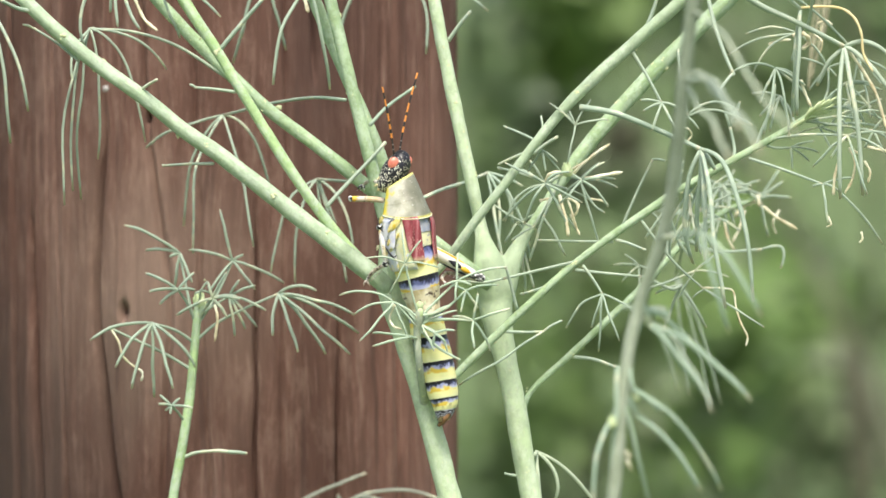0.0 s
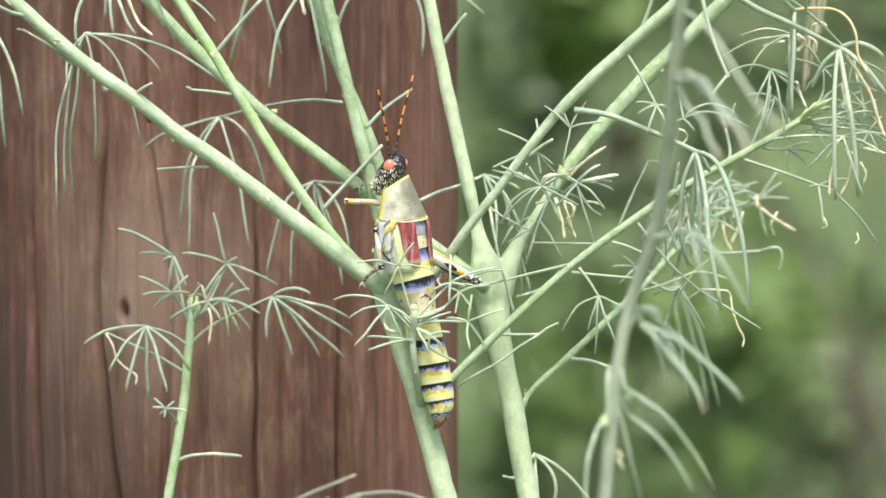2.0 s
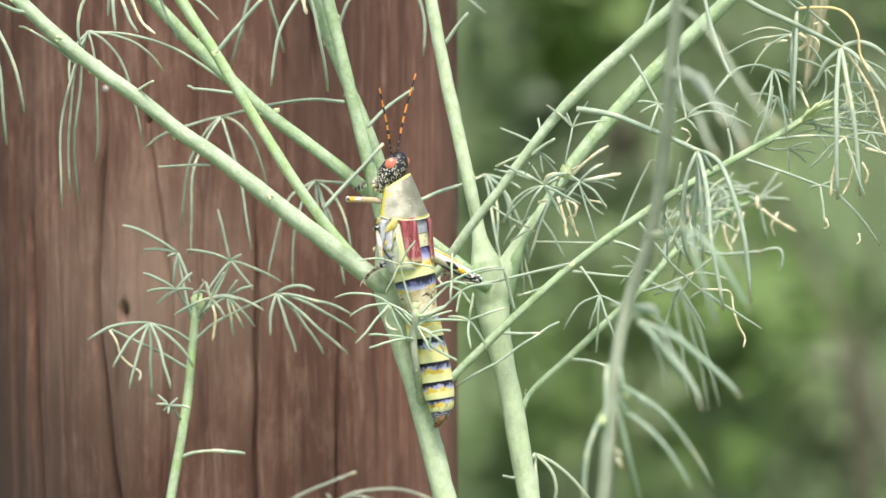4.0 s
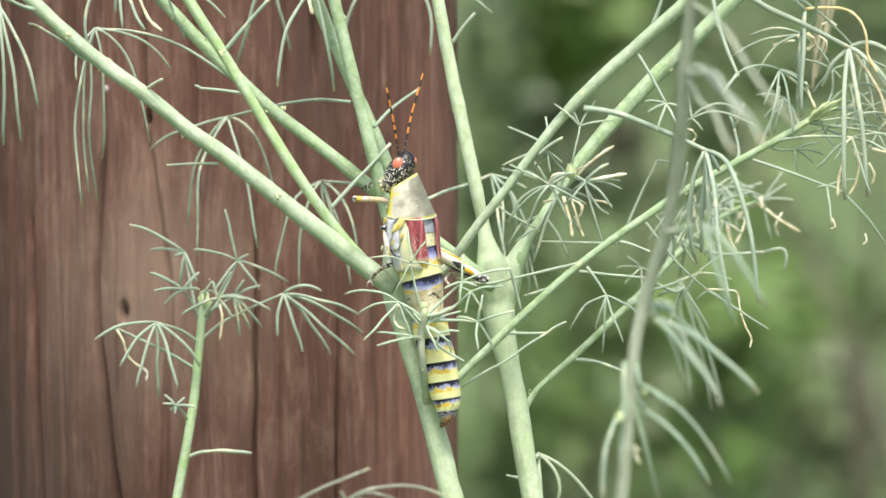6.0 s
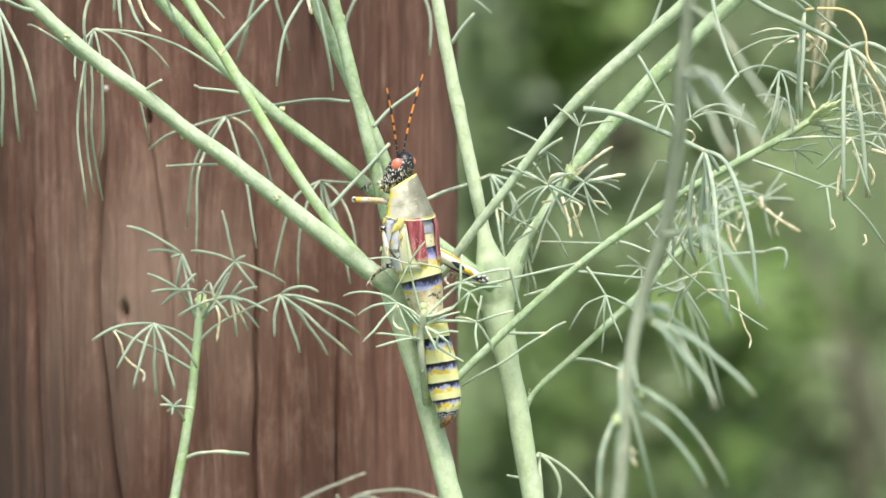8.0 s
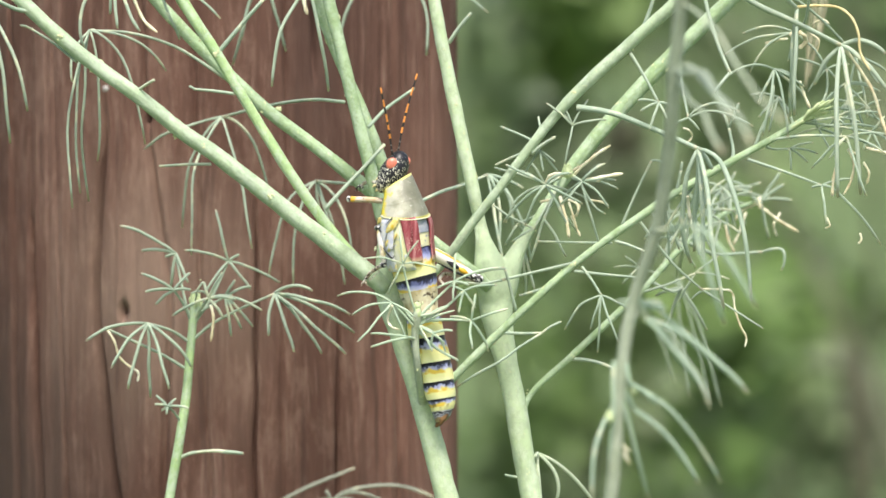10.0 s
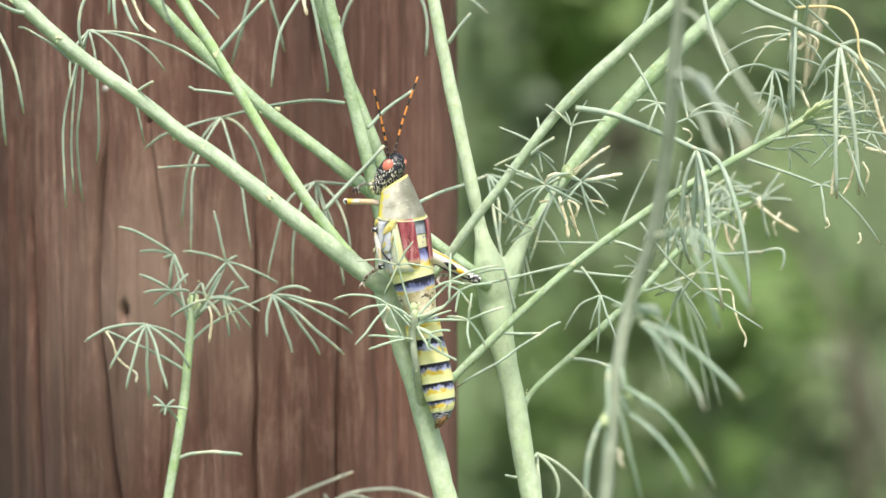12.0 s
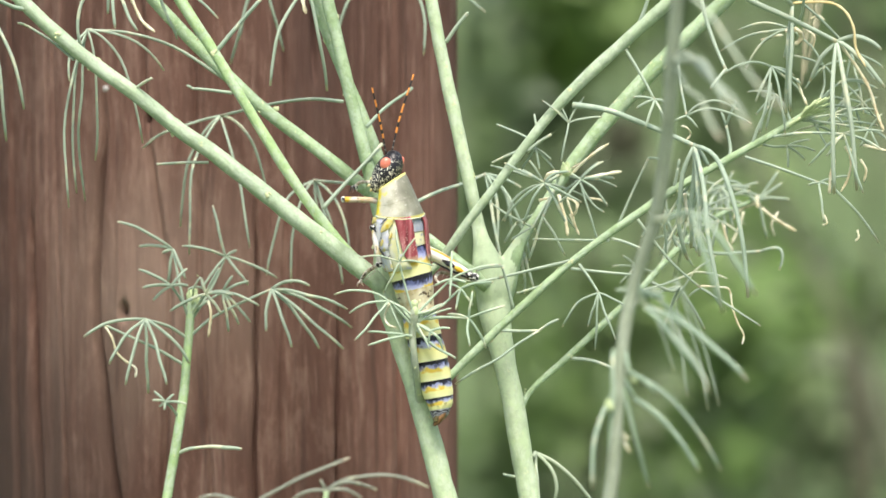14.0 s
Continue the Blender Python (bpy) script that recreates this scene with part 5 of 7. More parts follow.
leaf(low_stem, [(-16.2, -70, -43), (-16.0, -70, -41.2)], [((-10.6, -72, -36.1), (0.4, -70, -40.6)), ((-18.6, -71, -40.4), (-21.5, -70, -42.6)), ((-13.0, -71, -40.2), (-10.4, -69, -42.4)), ((-16.5, -70.5, -40.2), (-16.9, -70.5, -39.4)), ((-14.0, -66, -38.8), (-8.0, -62, -41.5))], 0.25, material=GREY_LEAFLET)
leaf(branch_side, [(49.3, 42.9, 4.5), (50.9, 48.9, 9.7), (52.7, 54.9, 11.4)], [((50.5, 53.9, 11.1), (48.4, 54.6, 9.5)), ((51.8, 52.5, 5.9), (51.3, 54.4, 0.1)), ((53.3, 51.9, 7), (54.1, 52.4, 2.2)), ((55, 53.1, 15.5), (58.5, 53.5, 10.3)), ((56, 52.3, 12.8), (60.6, 52.9, 8.5))], 0.26)
leaf(branch_low, [(40.3, 4, 9.3), (40.3, 14, 7.2)], [((39.2, 12.4, 4.5), (38.3, 13.3, 1.1)), ((41.5, 12.1, 4), (42.8, 13.3, 0.1)), ((40.6, 13.2, 2.6), (41.1, 16, -2.1)), ((38.3, 11.9, 5.1), (36.4, 12.4, 1.9))], 0.24)
leaf(branch_low, [(64.7, 6.7, 22.8), (70.2, 6.2, 22.1), (76.7, 5.7, 21.1)], [((77.7, 4.6, 22.7), (78.9, 5, 23.8)), ((78.2, 4.6, 20.6), (79.9, 5, 19.2)), ((77.4, 4.5, 19.7), (78.3, 4.8, 17.8)), ((75.8, 4.7, 19.7), (75.1, 5.1, 18))], 0.21)
leaf(branch_low, [(41.8, 4.1, 10.4), (42.5, 3.1, 14.2)], [((42.5, 2.6, 14.9), (42.7, 2.8, 15.7)),], 0.27)
leaf(branch_low, [(67.2, 7, 24.8), (70.3, 8, 25.4), (74.5, 9, 24.9)], [((76.4, 8, 26.4), (78.5, 8.8, 26.9)), ((76.6, 7.2, 24.5), (78.9, 7.4, 22.8)), ((75, 8.8, 23.5), (75.6, 9.8, 21.9)), ((72.9, 8.1, 24.3), (71.4, 8.6, 22.9))], 0.21)
leaf(branch_side, [(41.2, 30.6, -2.5), (41.3, 32.6, 1.1), (42.5, 34.6, 2.7)], [((41.4, 34.3, 1.2), (40.4, 35.7, -0.9)), ((43.8, 34.2, 2.3), (45.1, 34.9, 1.2)), ((44.5, 33.6, 0.4), (46.7, 35.2, -3)), ((40.9, 33.9, 2.9), (39.3, 34.5, 2.2))], 0.21)
leaf(near_stem, [(32.9, -112, 1.6), (38.2, -120, 2.6)], [((41.6, -126, 0.6), (47.0, -124, -10.0)), ((39.4, -126, -3.0), (42.4, -122, -12.4))], 0.33)
leaf(near_stem, [(30.2, -105, -8.9), (32.5, -101, -10)], [((33.6, -101.9, -9.8), (34.7, -101.7, -10.3)),], 0.47)
dry_leaflet(near_stem, [(27.7, -104.7, -30.7), (28.3, -105.4, -31.4), (28.8, -104.7, -31.6)], 0.22)
dry_leaflet(near_stem, [(27.9, -104.5, -31.8), (28.2, -105.7, -32.7), (28.7, -105.6, -33.6)], 0.22)
leaf(branch_low, [(62.9, 6.3, 22.1), (61.9, 9.3, 25.4), (60.6, 12.3, 27.5)], [((58.7, 10.5, 26.2), (56.9, 10.7, 23.9)), ((59.5, 10.4, 24.6), (58.7, 11.1, 21.2)), ((61.4, 10.3, 25), (62.5, 10.6, 21.9)), ((57.9, 11.1, 28.5), (55.5, 11.9, 28))], 0.21)
leaf(branch_low, [(68.2, 7, 25.5), (70.2, 9, 26.9), (72.7, 11, 26.7)], [((74.2, 10.8, 28), (75.8, 12, 28.5)), ((74.7, 9.9, 26.6), (76.9, 10.5, 25.5)), ((73.1, 9.5, 24.1), (73.8, 10.2, 21.2)), ((71.9, 9.5, 23.4), (71.4, 10.7, 19.9)), ((70.9, 9.4, 24.7), (69.3, 10.1, 21.9))], 0.21)
leaf(branch_low, [(57, 5.6, 18.7), (59.3, 8.6, 18.1), (62.5, 11.6, 18.2)], [((64.5, 11, 19.3), (66.7, 12.1, 19.4)), ((64.1, 11, 17.5), (65.8, 12, 15.8)), ((62.5, 10.3, 16.2), (62.7, 10.6, 14.3)), ((65, 10, 18.4), (67.5, 10.6, 17.3))], 0.19)
leaf(branch_low, [(64, 6.6, 23.1), (66, 5.1, 23.1), (69.9, 3.6, 23.6)], [((72.1, 2.9, 23.8), (74.5, 4, 22.7)), ((73.9, 3, 25.1), (78.2, 5.7, 24.5)), ((71.6, 3, 24.6), (73.5, 3.8, 24.7)), ((70.9, 3, 23.1), (71.9, 3.4, 22))], 0.20)
leaf(branch_right, [(54.8, -4, 48.8), (65.9, 3, 42.3), (74.6, 10, 34.6)], [((73.5, 9.5, 30.3), (72.8, 12.6, 25.5)), ((76.4, 7.6, 32.5), (78.4, 7.8, 29.4)), ((75.2, 6, 29.1), (76.3, 6.5, 23.3)), ((77.3, 9.2, 33.8), (80.3, 11, 31.6))], 0.21)
leaf(branch_side, [(48.1, 41.7, 4.3), (46.4, 44.7, 6.5), (44.8, 47.7, 7.3)], [((43.1, 46.7, 6.3), (41.6, 47.3, 4.4)), ((43.9, 45.7, 4.7), (43.1, 45.9, 1.7)), ((45.6, 46.6, 4.8), (46.6, 47.7, 1.7)), ((42.4, 47.4, 7.8), (40.1, 49, 7))], 0.22)
leaf(branch_side, [(39, 27.7, -4), (36.1, 31.7, -3)], [((33.7, 30.8, -2.4), (31.4, 31.7, -3)), ((34.5, 30.6, -4.1), (32.9, 31.2, -6.1)), ((36.2, 30, -5.5), (36.5, 30.3, -8.2)), ((34.7, 30.6, -1.6), (33.4, 30.8, -0.9))], 0.18)
leaf(branch_side, [(42.3, 32.3, -1.5), (45.3, 38.3, 4.3), (48.3, 44.3, 7.3)], [((50.3, 43.6, 12.9), (53.7, 46.1, 13.9)), ((52.9, 42.2, 10.6), (57.8, 44, 11.2)), ((46.7, 43.9, 10), (45.2, 45.6, 11.8)), ((48.9, 41.6, 11.3), (49.7, 41.9, 14.9)), ((51.4, 42.5, 8.3), (54.6, 43.1, 7.5)), ((50, 42.7, 6.3), (51.9, 42.8, 4.3))], 0.22)
leaf(branch_side, [(46.9, 39.4, 2.7), (50.3, 50.4, 6), (53.1, 61.4, 9.8)], [((56.8, 59.5, 12.5), (60.6, 60.7, 13.1)), ((56, 59.3, 9.8), (58.9, 59.6, 8.2)), ((57.5, 58.9, 11.4), (62.2, 59.8, 10.4)), ((54.4, 60, 12.9), (55.8, 60.9, 15.2)), ((55.4, 59.6, 8.1), (57.9, 60.4, 5))], 0.22)
leaf(branch_side, [(40.1, 29, -3.5), (42.9, 43, 2.2)], [((40.7, 40.7, 5.4), (38.6, 40.9, 7.5)), ((44.1, 40.4, 6), (45.4, 40.7, 9.1)), ((45.3, 42.7, 2.4), (47.8, 44.3, 1.2)), ((42.3, 40.7, 6.1), (41.8, 41.3, 9.6))], 0.22)
leaf(twig, [(-4.2, -8.8, -15.7), (-3.7, -9.8, -13.3)], [((-1.5, -11.1, -10.3), (1.2, -9.9, -9.9)), ((-0.5, -11.4, -11.1), (2.4, -10.4, -10.7)), ((-0.1, -11.1, -14.5), (0.8, -9.8, -18.1)), ((-2.6, -11.6, -15.3), (-1.5, -11.3, -17.8)), ((-5.8, -10.8, -11.9), (-6.1, -10.3, -10.6))], 0.20)
leaf(branch_low, [(61.9, 6.1, 21.5), (64.5, 5.1, 23.1)], [((66.6, 3.2, 25.4), (68.9, 3.5, 26.6)), ((66.3, 4.3, 24.6), (68.3, 5.2, 25.1)), ((66.9, 4.8, 24.5), (69.4, 6.4, 24.7)), ((65.1, 4.7, 24.3), (65.7, 5.2, 25.3)), ((65.9, 4.7, 25), (67.3, 6, 26.3)), ((65.4, 4.5, 23.6), (66.4, 4.7, 23.6)), ((66.2, 5, 24.0), (69.8, 6, 25.7)), ((65.6, 4, 24.8), (68.0, 4, 26.6)), ((67, 4, 25.2), (70.4, 5, 27.2)), ((66, 5.5, 24), (68.8, 6.5, 24.4)), ((65.2, 3.4, 24.6), (67.2, 3, 26.0))], 0.27, material=BUD)

leaf(branch_arching, [(21.6, 6, 13.6), (19.6, 2, 12.4), (18.1, -1, 11.6)], [((15.0, -3, 13.4), (11.0, -1, 15.2)), ((14.6, -2, 10.6), (10.6, 2, 5.0)), ((16.0, -3, 9.6), (14.4, 0, 4.4)), ((20.0, -3, 8.4), (22.4, 1, 3.4)), ((19.4, -3, 13.8), (22.6, -1, 13.6)), ((20.2, -4, 10.6), (24.6, -1, 8.2))], 0.24)
leaf(branch_arching, [(22.4, 6, 13.8), (23.4, 3, 13.0), (24.6, 1, 12.2)], [((27.0, -1, 13.0), (30.6, 1, 12.4)), ((26.0, -1, 14.2), (28.6, 1, 15.4)), ((27.4, -2, 10.6), (29.2, 0, 7.4)), ((22.4, -2, 9.8), (20.6, 1, 8.0))], 0.23)
dry_leaflet(branch_arching, [(23.2, 4, 13.4), (25.4, 2, 15.6), (27.4, 1, 17.2), (29.6, 1, 18.6)], 0.30)
dry_leaflet(branch_arching, [(25.0, 1, 12.4), (28.2, 0, 13.0), (31.8, 0, 13.6)], 0.36)
dry_leaflet(branch_arching, [(18.2, 0, 12.0), (18.8, -1, 13.2), (20.2, -1, 13.6), (21.2, 1, 13.2)], 0.34)
dry_leaflet(branch_arching, [(20.6, 1, 9.6), (21.8, 0, 5.0), (22.2, 0, 2.2)], 0.36)
dry_leaflet(branch_arching, [(22.0, 1, 9.0), (23.6, 0, 8.2), (23.8, 0, 6.8), (23.2, 1, 5.8)], 0.26)


def bud(limb, x, y, z, size, lean=0.0):
    """A plump bud wrapped in overlapping scales."""
    bm = bmesh.new()
    ball(bm, at(x, y, z), (size * 0.00085, size * 0.00085, size * 0.0013), Euler((0, lean, 0)).to_matrix(), 10, 12)
    for k in range(11):
        w, up = k * 2.4, k / 11
        o = Vector((math.cos(w), math.sin(w), 0)) * size * (0.75 - 0.45 * up)
        turn = Euler((0.25 * math.sin(w), 0.25 * math.cos(w) + lean, 0)).to_matrix()
        ball(bm, at(x + o.x + lean * up * size, y + o.y, z + (up - 0.3) * 1.5 * size), (size * 0.00034, size * 0.00034, size * 0.0008), turn, 6, 7)
    return part("bud", bm, BUD, limb, "small yellow-green leaf bud", at(x, y, z))


bud(shoot_stem, -44.3, 20, -9.7, 1.25)
bm = bmesh.new()
ball(bm, at(-4.1, -10, -9.9), (0.0007, 0.0007, 0.0008), None, 10, 12)
ball(bm, at(-4.0, -10.2, -11.2), (0.00062, 0.00062, 0.0011), None, 10, 12)
part("bud", bm, BUD, twig, "smooth pale green bud", at(-4.1, -10, -10.3))
bud(branch_arching, 22.0, 3.5, 14.0, 0.95)
bud(near_stem, 25.6, -107, -26.4, 0.7)
bud(near_stem, 29.5, -107, -22.4, 0.6)


def leaf_scar(limb, x, z, size=1.0):
    """A clustered pale node on the near side of a stalk, at the stalk's point nearest to (x, z) in millimetres."""
    p = min(CURVES[limb], key=lambda q: math.hypot(q[0] - x, q[2] - z))
    rng = random.Random(int(x * 10) + int(z * 7))
    dx, dz = x - p[0], z - p[2]
    off = math.hypot(dx, dz)
    r = p[3] * 0.97
    if off > r:
        dx, dz = dx * r / off, dz * r / off
    c = at(p[0] + dx, p[1] - math.sqrt(max(0.0, r * r - dx * dx - dz * dz)), p[2] + dz)
    bm = bmesh.new()
    for k in range(5):
        e = c + Vector((rng.uniform(-1, 1), rng.uniform(-0.2, 0.3), rng.uniform(-1, 1))) * 0.0004 * size
        q = size * rng.uniform(0.12, 0.3) / 1000
        ball(bm, e, (q, q * 0.8, q * rng.uniform(0.8, 1.3)), Euler((0, rng.uniform(-1, 1), 0)).to_matrix(), 6, 7)
    part("leaf_scar", bm, SCAR, limb, "", c)


for limb, spots in ((branch_left, [(-66.9, 37.3, 1.2), (-61.5, 30.8, 0.8), (-46.4, 20.0, 1.3), (-41.8, 18.2, 0.9), (-29.8, 9.5, 1.2), (-35.0, 12.1, 0.6), (-20.5, 2.6, 0.8)]),
                    (branch_cross, [(-32.1, 26.2, 1.1), (-30.0, 25.6, 0.9), (-28.6, 25.9, 1.2), (-49.0, 41.5, 0.9), (-45.0, 37.6, 0.7), (-16.0, 13.4, 0.8), (-24.0, 19.0, 0.5)]),
                    (branch_fork, [(-39.9, 35.0, 1.5), (-24.1, 10.2, 1.0), (-43.6, 37.0, 0.9), (-31.2, 21.6, 0.6), (-34.6, 25.8, 0.6)]),
                    (branch_upright, [(-17.6, 27.0, 0.7), (-16.6, 33.0, 0.6)]),
                    (branch_tall, [(1.0, 33.0, 0.8), (0.2, 36.2, 0.6), (4.0, 18.0, 0.8), (2.4, 26.0, 0.7), (3.6, 21.0, 0.5)]),
                    (branch_right, [(33.7, 35.0, 1.1), (23.5, 27.5, 1.1), (10.9, 12.2, 1.0), (40.0, 42.3, 1.0)]),
                    (branch_low, [(23.4, -2.2, 1.2), (9.8, -14.9, 0.8), (41.6, 9.7, 0.9), (50.6, 15.2, 0.7)]),
                    (branch_side, [(14.6, -27.6, 0.8), (23.4, -18.9, 0.9), (30.0, -12.0, 0.6)]),
                    (branch_arching, [(22.0, 13.6, 0.9), (32.0, 26.6, 0.7), (40.0, 34.4, 0.8)]),
                    (twig, [(-4.3, -16.8, 0.5), (-4.0, -21.0, 0.6), (-3.4, -25.6, 0.8)]),
                    (stem_front, [(-3.0, -26.5, 1.0), (-1.9, -30.0, 0.8), (-8.6, -9.0, 0.8)])):
    for x, z, size in spots:
        leaf_scar(limb, x, z, size)


# ---- the grasshopper ----
def tergite_material(name, black_to, dark_share, plain=0.43):
    """One body ring from front to back: ragged black, slate blue, patches of orange, pale yellow."""
    m, t, b = material(name, 0.4, 0.5)
    u = t.nodes.new("ShaderNodeUVMap")
    s = node(t, "ShaderNodeSeparateXYZ", [("Vector", u.outputs[0])])
    along = s.outputs["Y"]
    wave = math_node(t, "ADD", along, math_node(t, "MULTIPLY_ADD", grain(t, 420, 3), 0.44, -0.22))
    rag = math_node(t, "ADD", along, math_node(t, "MULTIPLY_ADD", grain(t, 1500, 3, (1, 1, 0.4)), 0.42, -0.21))
    c = ramp(t, wave, [(0.22, (0.15, 0.17, 0.36)), (0.32, (0.36, 0.39, 0.66)), (0.48, (0.57, 0.59, 0.78)), (0.55, (0.88, 0.82, 0.34)), (0.70, (0.95, 0.91, 0.40)), (1.0, (0.95, 0.93, 0.52))])
    patch = math_node(t, "MULTIPLY", ramp(t, grain(t, 330, 2), [(plain + 0.03, (0, 0, 0)), (plain + 0.09, (1, 1, 1))]), ramp(t, wave, [(0.40, (0, 0, 0)), (0.46, (1, 1, 1)), (0.60, (1, 1, 1)), (0.68, (0, 0, 0))]))
    c = mixed(t, patch, c, (0.84, 0.61, 0.09))
    smut = math_node(t, "MULTIPLY", ramp(t, rag, [(black_to + 0.10, (1, 1, 1)), (black_to + 0.24, (0, 0, 0))]), ramp(t, grain(t, 800, 3, (1, 1, 0.5)), [(0.46, (0, 0, 0)), (0.54, (1, 1, 1))]))
    c = mixed(t, smut, c, (0.03, 0.03, 0.07))
    c = mixed(t, ramp(t, rag, [(black_to, (1, 1, 1)), (black_to + 0.06, (0, 0, 0))]), c, (0.012, 0.012, 0.02))
    speck = math_node(t, "MULTIPLY", ramp(t, grain(t, 1300, 3, (1, 1, 0.45)), [(0.53, (0, 0, 0)), (0.58, (1, 1, 1))]), math_node(t, "MULTIPLY", ramp(t, along, [(0.6, (1, 1, 1)), (0.85, (0.25, 0.25, 0.25))]), dark_share))
    c = mixed(t, speck, c, (0.014, 0.014, 0.03))
    finish(t, b, c, grain(t, 2200, 2), 0.0001, 0.3)
    return m


def rump_material():
    """Last ring: ragged stripes of black, lilac and white running round it."""
    m, t, b = material("striped_rump", 0.4, 0.5)
    u = t.nodes.new("ShaderNodeUVMap")
    s = node(t, "ShaderNodeSeparateXYZ", [("Vector", u.outputs[0])])
    v = math_node(t, "ADD", s.outputs["Y"], math_node(t, "MULTIPLY_ADD", grain(t, 1500, 3), 0.62, -0.31))
    black = (0.015, 0.015, 0.025)
    c = ramp(t, v, [(0.08, black), (0.15, (0.62, 0.62, 0.76)), (0.26, (0.80, 0.79, 0.82)), (0.31, black), (0.40, black), (0.45, (0.66, 0.66, 0.78)), (0.54, black), (0.60, black), (0.65, (0.70, 0.69, 0.74)), (0.74, black), (0.82, (0.52, 0.38, 0.18)), (0.93, black)])
    finish(t, b, c)
    return m


def two_tone(name, base, second, spots, scale, at_low, at_high, rough=0.45):
    m, t, b = material(name, rough, 0.5)
    c = ramp(t, grain(t, scale, 3), [(at_low, base), (at_high, second)])
    k = ramp(t, grain(t, scale * 2.7, 2), [(0.60, (0, 0, 0)), (0.66, (1, 1, 1))])
    c = mixed(t, k, c, spots)
    finish(t, b, c, grain(t, scale * 6, 2), 0.0001, 0.3)
    return m


def head_material():
    m, t, b = material("speckled_head", 0.4, 0.5)
    co = t.nodes.new("ShaderNodeTexCoord")
    long = node(t, "ShaderNodeMapping", [("Vector", co.outputs["Object"])], Rotation=(0, radians(-32), 0), Scale=(1.45, 1, 0.5))
    vo = node(t, "ShaderNodeTexVoronoi", [("Vector", long.outputs[0])], Scale=3300.0, Randomness=1.0)
    s = node(t, "ShaderNodeSeparateXYZ", [("Vector", co.outputs["Object"])])
    size = ramp(t, math_node(t, "MULTIPLY_ADD", s.outputs["Z"], 160.0, 0.45), [(0.1, (0.43,) * 3), (0.5, (0.31,) * 3), (0.8, (0.20,) * 3), (0.95, (0.15,) * 3)])
    dot = math_node(t, "LESS_THAN", vo.outputs["Distance"], size)
    c = mixed(t, dot, (0.014, 0.014, 0.018), (0.86, 0.83, 0.66))
    finish(t, b, c)
    return m


def pronotum_material():
    m, t, b = material("olive_shield", 0.38, 0.5)
    u = t.nodes.new("ShaderNodeUVMap")
    s = node(t, "ShaderNodeSeparateXYZ", [("Vector", u.outputs[0])])
    c = ramp(t, grain(t, 260, 5), [(0.3, (0.16, 0.16, 0.11)), (0.5, (0.225, 0.225, 0.16)), (0.64, (0.31, 0.31, 0.24)), (0.76, (0.54, 0.54, 0.48))])
    blotch = math_node(t, "ADD", s.outputs["X"], math_node(t, "MULTIPLY_ADD", grain(t, 330, 3), 0.30, -0.15))
    pale = ramp(t, blotch, [(0.27, (0.80, 0.68, 0.04)), (0.31, (0.60, 0.58, 0.48)), (0.38, (0.48, 0.475, 0.35))])
    c = mixed(t, ramp(t, blotch, [(0.34, (1, 1, 1)), (0.44, (0, 0, 0))]), c, pale)
    edge = ramp(t, s.outputs["Y"], [(0.02, (1, 1, 1)), (0.07, (0, 0, 0)), (0.93, (0, 0, 0)), (0.97, (1, 1, 1))])
    c = mixed(t, edge, c, (0.80, 0.74, 0.22))
    pits = grain(t, 2600, 2)
    seam = ramp(t, math_node(t, "ADD", s.outputs["Y"], math_node(t, "MULTIPLY_ADD", grain(t, 500, 2), 0.10, -0.05)), [(0.55, (0, 0, 0)), (0.57, (1, 1, 1)), (0.58, (1, 1, 1)), (0.60, (0, 0, 0))])
    c = mixed(t, math_node(t, "MULTIPLY", seam, 0.22), c, (0.10, 0.095, 0.05))
    c = mixed(t, math_node(t, "MULTIPLY", ramp(t, grain(t, 1500, 3), [(0.62, (0, 0, 0)), (0.70, (1, 1, 1))]), 0.5), c, (0.66, 0.65, 0.56))
    finish(t, b, c, pits, 0.00012, 0.4)
    return m


def wing_material():
    m, t, b = material("red_wing_pad", 0.5, 0.4)
    c = ramp(t, grain(t, 900, 3, (1, 1, 0.08)), [(0.36, (0.15, 0.024, 0.03)), (0.5, (0.32, 0.062, 0.074)), (0.64, (0.52, 0.23, 0.235))])
    u = t.nodes.new("ShaderNodeUVMap")
    s = node(t, "ShaderNodeSeparateXYZ", [("Vector", u.outputs[0])])
    co = t.nodes.new("ShaderNodeTexCoord")
    p = node(t, "ShaderNodeMapping", [("Vector", co.outputs["Object"])], Scale=(1, 1, 0.7))
    vo = node(t, "ShaderNodeTexVoronoi", [("Vector", p.outputs[0])], Scale=3300.0)
    dot = ramp(t, vo.outputs["Distance"], [(0.24, (1, 1, 1)), (0.36, (0, 0, 0))])
    low = ramp(t, s.outputs["Y"], [(0.30, (0.15, 0.15, 0.15)), (0.65, (0.9, 0.9, 0.9))])
    c = mixed(t, math_node(t, "MULTIPLY", dot, low), c, (0.66, 0.44, 0.36))
    c = mixed(t, ramp(t, s.outputs["Y"], [(0.86, (0, 0, 0)), (0.97, (0.75, 0.75, 0.75))]), c, (0.70, 0.62, 0.36))
    finish(t, b, c, grain(t, 1500, 3, (1, 1, 0.2)), 0.0001, 0.35)
    return m


